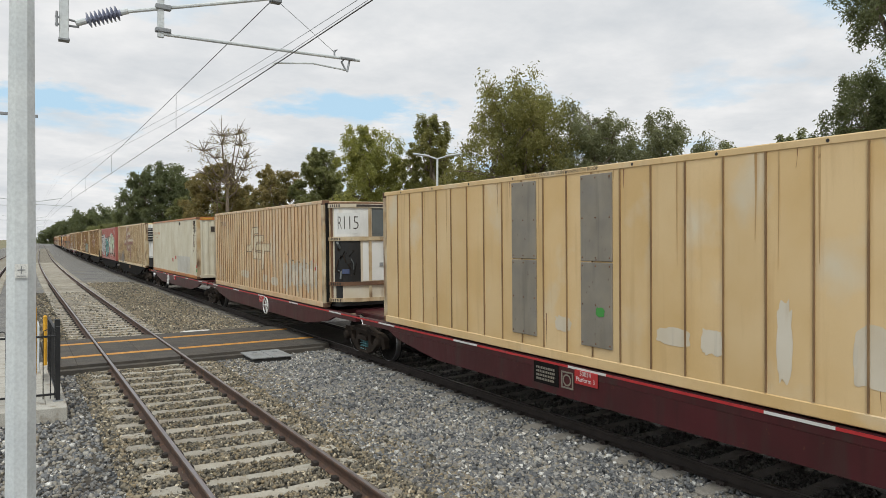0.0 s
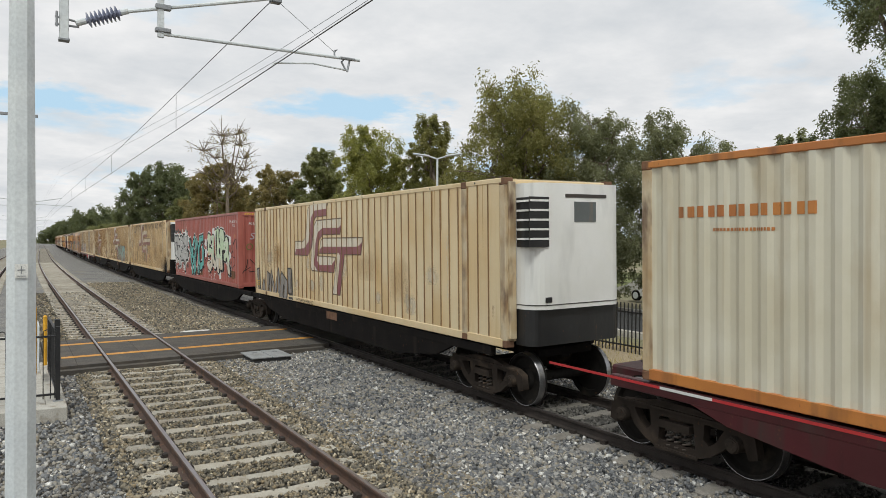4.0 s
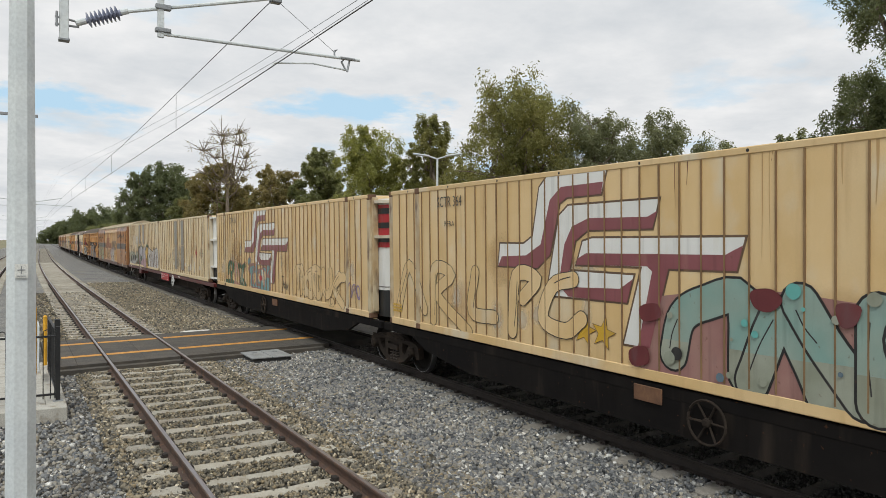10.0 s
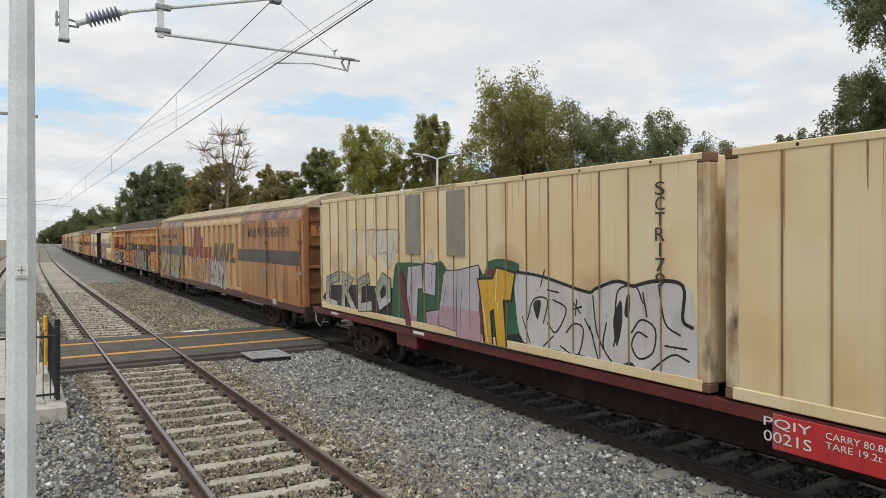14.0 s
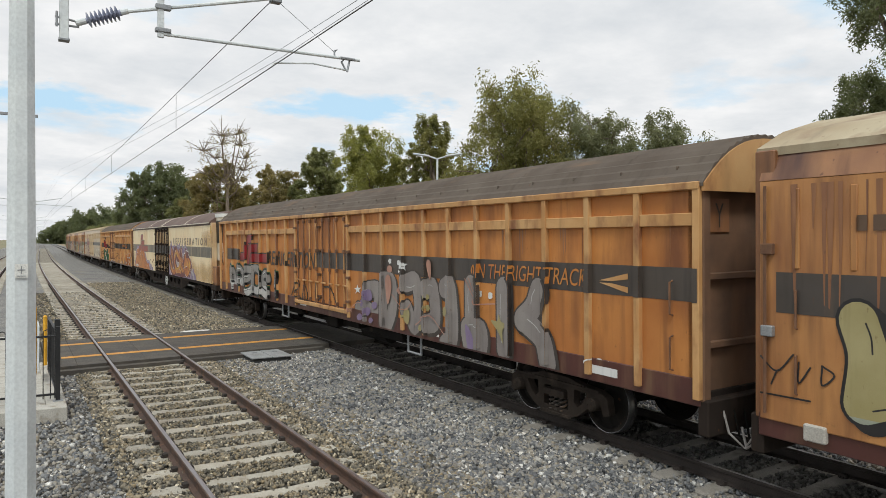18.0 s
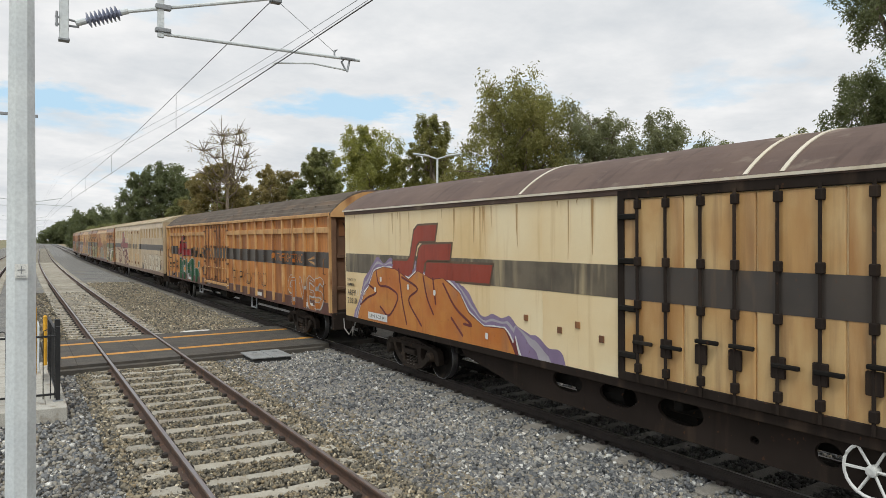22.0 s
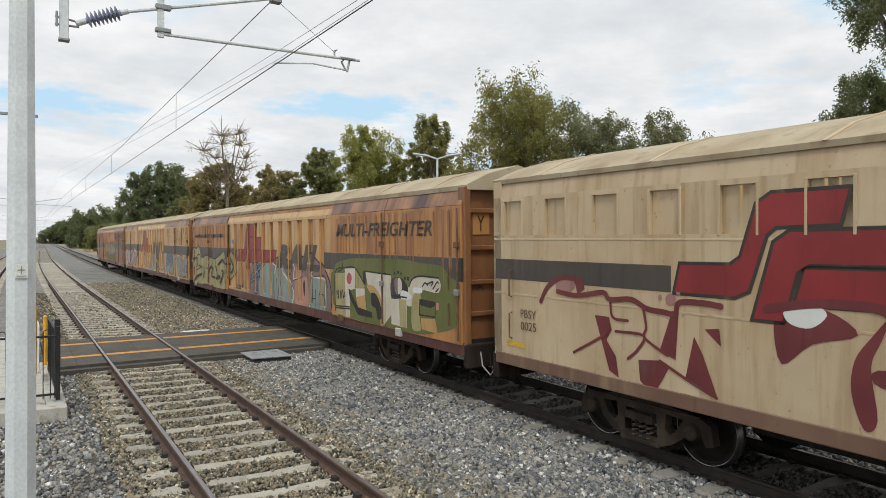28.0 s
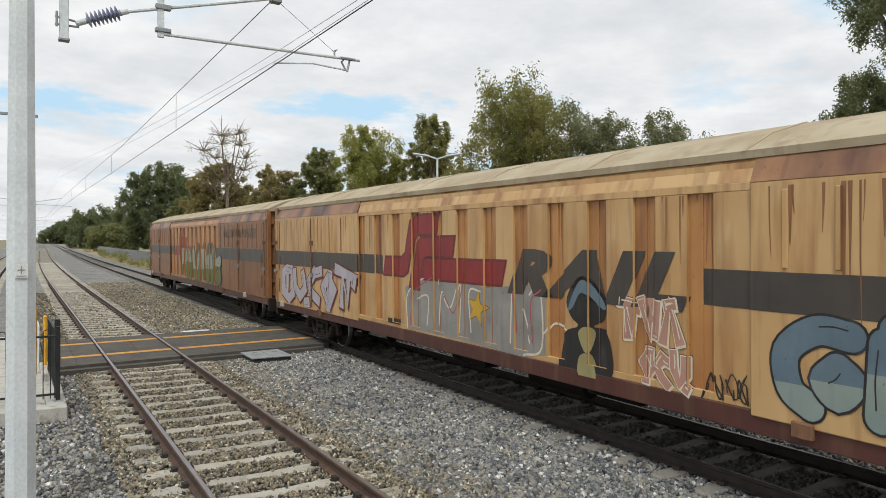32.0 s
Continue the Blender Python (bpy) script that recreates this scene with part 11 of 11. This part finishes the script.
shapes(v, (8.78, 9.51, 1.02, 1.65), ('0090 9999 9600 0002',), "scuff", 0.0061, rel, smooth=False)
shapes(v, (9.14, 9.48, 1.02, 1.64), ('0096 9999 9600 1203',), "spray_khaki", 0.0064, rel, smooth=False)
shapes(v, (9.71, 10.1, 1.04, 1.8), ('1889 4698 9999 8640 9901 0800 0055',), "spray_khaki", 0.0066, rel)
shapes(v, (10.03, 10.7, 1.34, 1.69), ('0399 9993 9803 0000',), "spray_black", 0.007, rel, smooth=False)
shapes(v, (10.07, 10.69, 1.37, 1.59), ('0085 6972 9999 9604 0000',), "spray_olive", 0.0078, rel, smooth=False)
shapes(v, (10.1, 10.78, 1.04, 1.33), ('0085 8399 9900 0610',), "spray_tan", 0.0068, rel, smooth=False)
shapes(v, (10.72, 10.82, 1.52, 1.66), ('0099 9999 9900 0000',), "spray_salmon", 0.0068, rel, smooth=False)
shapes(v, (9.26, 9.7, 1.63, 1.8), ('0099 5699 9958 9212 0000',), "spray_white", 0.0082, rel)
shapes(v, (9.8, 10.14, 1.8, 1.91), ('0090 9999 9909 0600',), "spray_white", 0.0082, rel)
shapes(v, (6.36, 6.66, 1.79, 2.08), ('4399 8685 9955 7914 4000 0024 0068',), "spray_rosy", 0.009, rel)
shapes(v, (8.92, 9.62, 2.03, 2.23), ('0079 0884 0850 0050', '2499 3594 3364 2369', '6940 7935 7605 6810', '8945 9935 9600 8610', '4584 5479 5054 4464'), "spray_black", 0.0075, rel)
lines(v, (5.61, 10.82, 1.06, 2.32), ('0225 0243 0426 0442;0627 0743 0828;0944 1029 1141 1131', '8770 8976 9173;9175 9579 9473;9568 9879 9978;9764 9969', '0000 0077 1289 2490 3461;3586 6084', '0110 1713;0106 1709', '0480 0987 0999', '6148 7448;7667 7980 8586 9986'), 0.035, "spray_black", rel, lift=0.0095)
sign(v, "PBGY", -5.6, -5.2, 1.58, 1.7, "ink", rel, lift=0.016)
bars(v, [(-4.2, -3.4, 1.05, 1.2)], "ink", rel, lift=0.014)
sign(v, "LPM 03-22 B", -4.15, -3.45, 1.08, 1.17, "spray_white", rel, lift=0.018)
hand_wheel(v, -11.95, 1.75, "rust", x=-0.3)

drips(v, -11.7, -5.4, 3.5, 2.0, "run_dark", 17, 34, 0.08, rel)
drips(v, 5.4, 11.7, 3.5, 2.0, "run_dark", 18, 44, 0.1, rel)
drips(v, -5.2, 5.2, 3.46, 2.7, "run_rust", 19, 20, 0.06, rel)

v, rel = multi_van(313.05, 23.4, "tan and rust steel van with grey and blue graffiti", "tan_van", "tan_van", 8.3, "roof_tan")
freight_marks(v, rel)
graffiti(v, "*", -0.6, 0.2, 1.35, 2.0, "spray_yellow", "spray_black", seed=3, fat=0.04, edge=0.03, relief=rel)
shapes(v, (-2.93, 1.71, 0.97, 2.3), ('0069 1078 2599 3386 5285 6380 9993 9908 8700 5903 0204',), "spray_grey", 0.005, rel, smooth=False)
lines(v, (-2.84, 2.3, 1.01, 2.22), ('0002 0165 2199 2483;0754 1761 1613', '2416 2671 3347 3986 3811', '4716 4677 5379', '7187 7013;7661 8018', '8082 8597 8615 7700', '8734 9249 9939 9632'), 0.035, "logo_white", rel, lift=0.0075, label="pale edges of grey sprayed letters")
lines(v, (-2.7, 1.61, 1.1, 2.15), ('0000 0162 2199;2917 3166 3938 4587', '8323 8288;9413 9375 9995'), 0.025, "spray_rosy", rel, lift=0.009)
shapes(v, (2.04, 3.18, 0.86, 2.38), ('0001 1040 3750 2359 1677 4599 8578 8059 6251 8947 9912 7500 3700',), "spray_black", 0.009, rel)
shapes(v, (2.25, 2.99, 1.85, 2.32), ('0000 1657 4199 7570 9927 9213 4159 1511',), "spray_blue", 0.0125, rel)
shapes(v, (2.47, 2.83, 0.9, 1.63), ('0083 4199 9188 4746', '0839 6943 9900 0000'), "spray_khaki", 0.0125, rel)
piece(v, (5.77, 7.65, 1.16, 2.09), ('3683 1786 0059 0218 1400', '2948 2232 2917 3634 2948', '5380 5103;5895 6278 7176', '7299 7993 7572 8460 8118 7004 7292', '9584 9148 9311 9906'), 0.15, "spray_blue", "spray_black", 0.028, relief=rel, fill2="spray_sage_blue", label="grey-blue sprayed bubble letters")
graffiti(v, 3, 3.25, 4.4, 1.5, 2.15, "spray_salmon", "logo_white", "spray_maroon", 6, 0.04, 0.03, rel, tilt=5, angular=True)
graffiti(v, 3, 3.6, 4.5, 0.95, 1.5, "spray_salmon", "logo_white", "spray_maroon", 7, 0.04, 0.03, rel, tilt=5, angular=True)
graffiti(v, 4, 8.6, 11.5, 1.0, 2.1, "spray_grey", "ink", seed=9, fat=0.03, edge=0.02, relief=rel, tilt=6)
graffiti(v, 5, -11.1, -5.4, 1.0, 2.25, "spray_lilac", "spray_maroon", seed=10, fat=0.05, edge=0.03, relief=rel, tilt=6, angular=True)
scrawl(v, 5.0, 5.3, 1.05, 1.35, "ink", 131, 0.015, 2, rel)
scrawl(v, 4.65, 5.3, 1.0, 1.3, "ink", 132, 0.02, 4, rel)
scrawl(v, 8.9, 11.2, 2.75, 3.4, "ink_brown", 133, 0.02, 6, rel)
bars(v, [(-3.75, -3.15, 1.05, 1.16)], "ink", rel, lift=0.014)

drips(v, -11.7, -5.4, 3.5, 2.0, "run_rust", 20, 26, 0.06, rel)
drips(v, 5.4, 11.7, 3.5, 1.6, "run_rust", 21, 34, 0.06, rel)
drips(v, -5.2, 5.2, 3.46, 2.4, "run_rust", 22, 22, 0.05, rel)

v, rel = multi_van(337.43, 23.6, "dark rust-brown steel van with dull green graffiti, last of the train", "dark_van", "brown_van", 8.4, "roof_tan")
freight_marks(v, rel)
graffiti(v, 6, -2.6, 5.9, 1.0, 2.5, "spray_sage", "spray_green", seed=4, fat=0.08, edge=0.03, relief=rel, tilt=6, fill2="spray_olive")
sign(v, "MULTI-FREIGHTER", 6.3, 10.75, 2.98, 3.3, "ink_brown", rel, lift=0.012, **BIG)

# ---- the train's run ----
def travelled(t):
    """Metres run since the start; the train slows a little."""
    v = [9.8517, 9.5155, 9.6053, 9.2617, 9.08996]
    d, i = 0.0, 0
    while t > 8.0 and i < 3:
        d += 4 * (v[i] + v[i + 1])
        t, i = t - 8, i + 1
    return d + v[i] * t + (v[i + 1] - v[i]) * t * t / 16


CANT = 1.231


def on_track(s, half):
    a, b = s - half, s + half
    xa, xb = FAR_X + off(a), FAR_X + off(b)
    return Matrix.Translation(((xa + xb) / 2, s, 0.016)) @ pose(0, 0, 0, 0, -CANT, -math.degrees(math.atan2(xb - xa, b - a)))


def motions():
    for o, u, half in VEHICLES:
        walk(o, [(t, on_track(u - travelled(t), half)) for t in range(33)])
    for sy, sets in WHEELSETS.items():
        rows = [(k / 15, Matrix.Translation((0, sy * AXLE, WHEEL_R)) @ Matrix.Rotation(travelled(k / 15) / WHEEL_R, 4, "X")) for k in range(481)]
        walk(sets[0], rows)
        keys = sets[0].animation_data
        for o in sets[1:]:
            o.rotation_mode = "QUATERNION"
            o.animation_data_create()
            o.animation_data.action = keys.action
            o.animation_data.action_slot = keys.action_slot


motions()
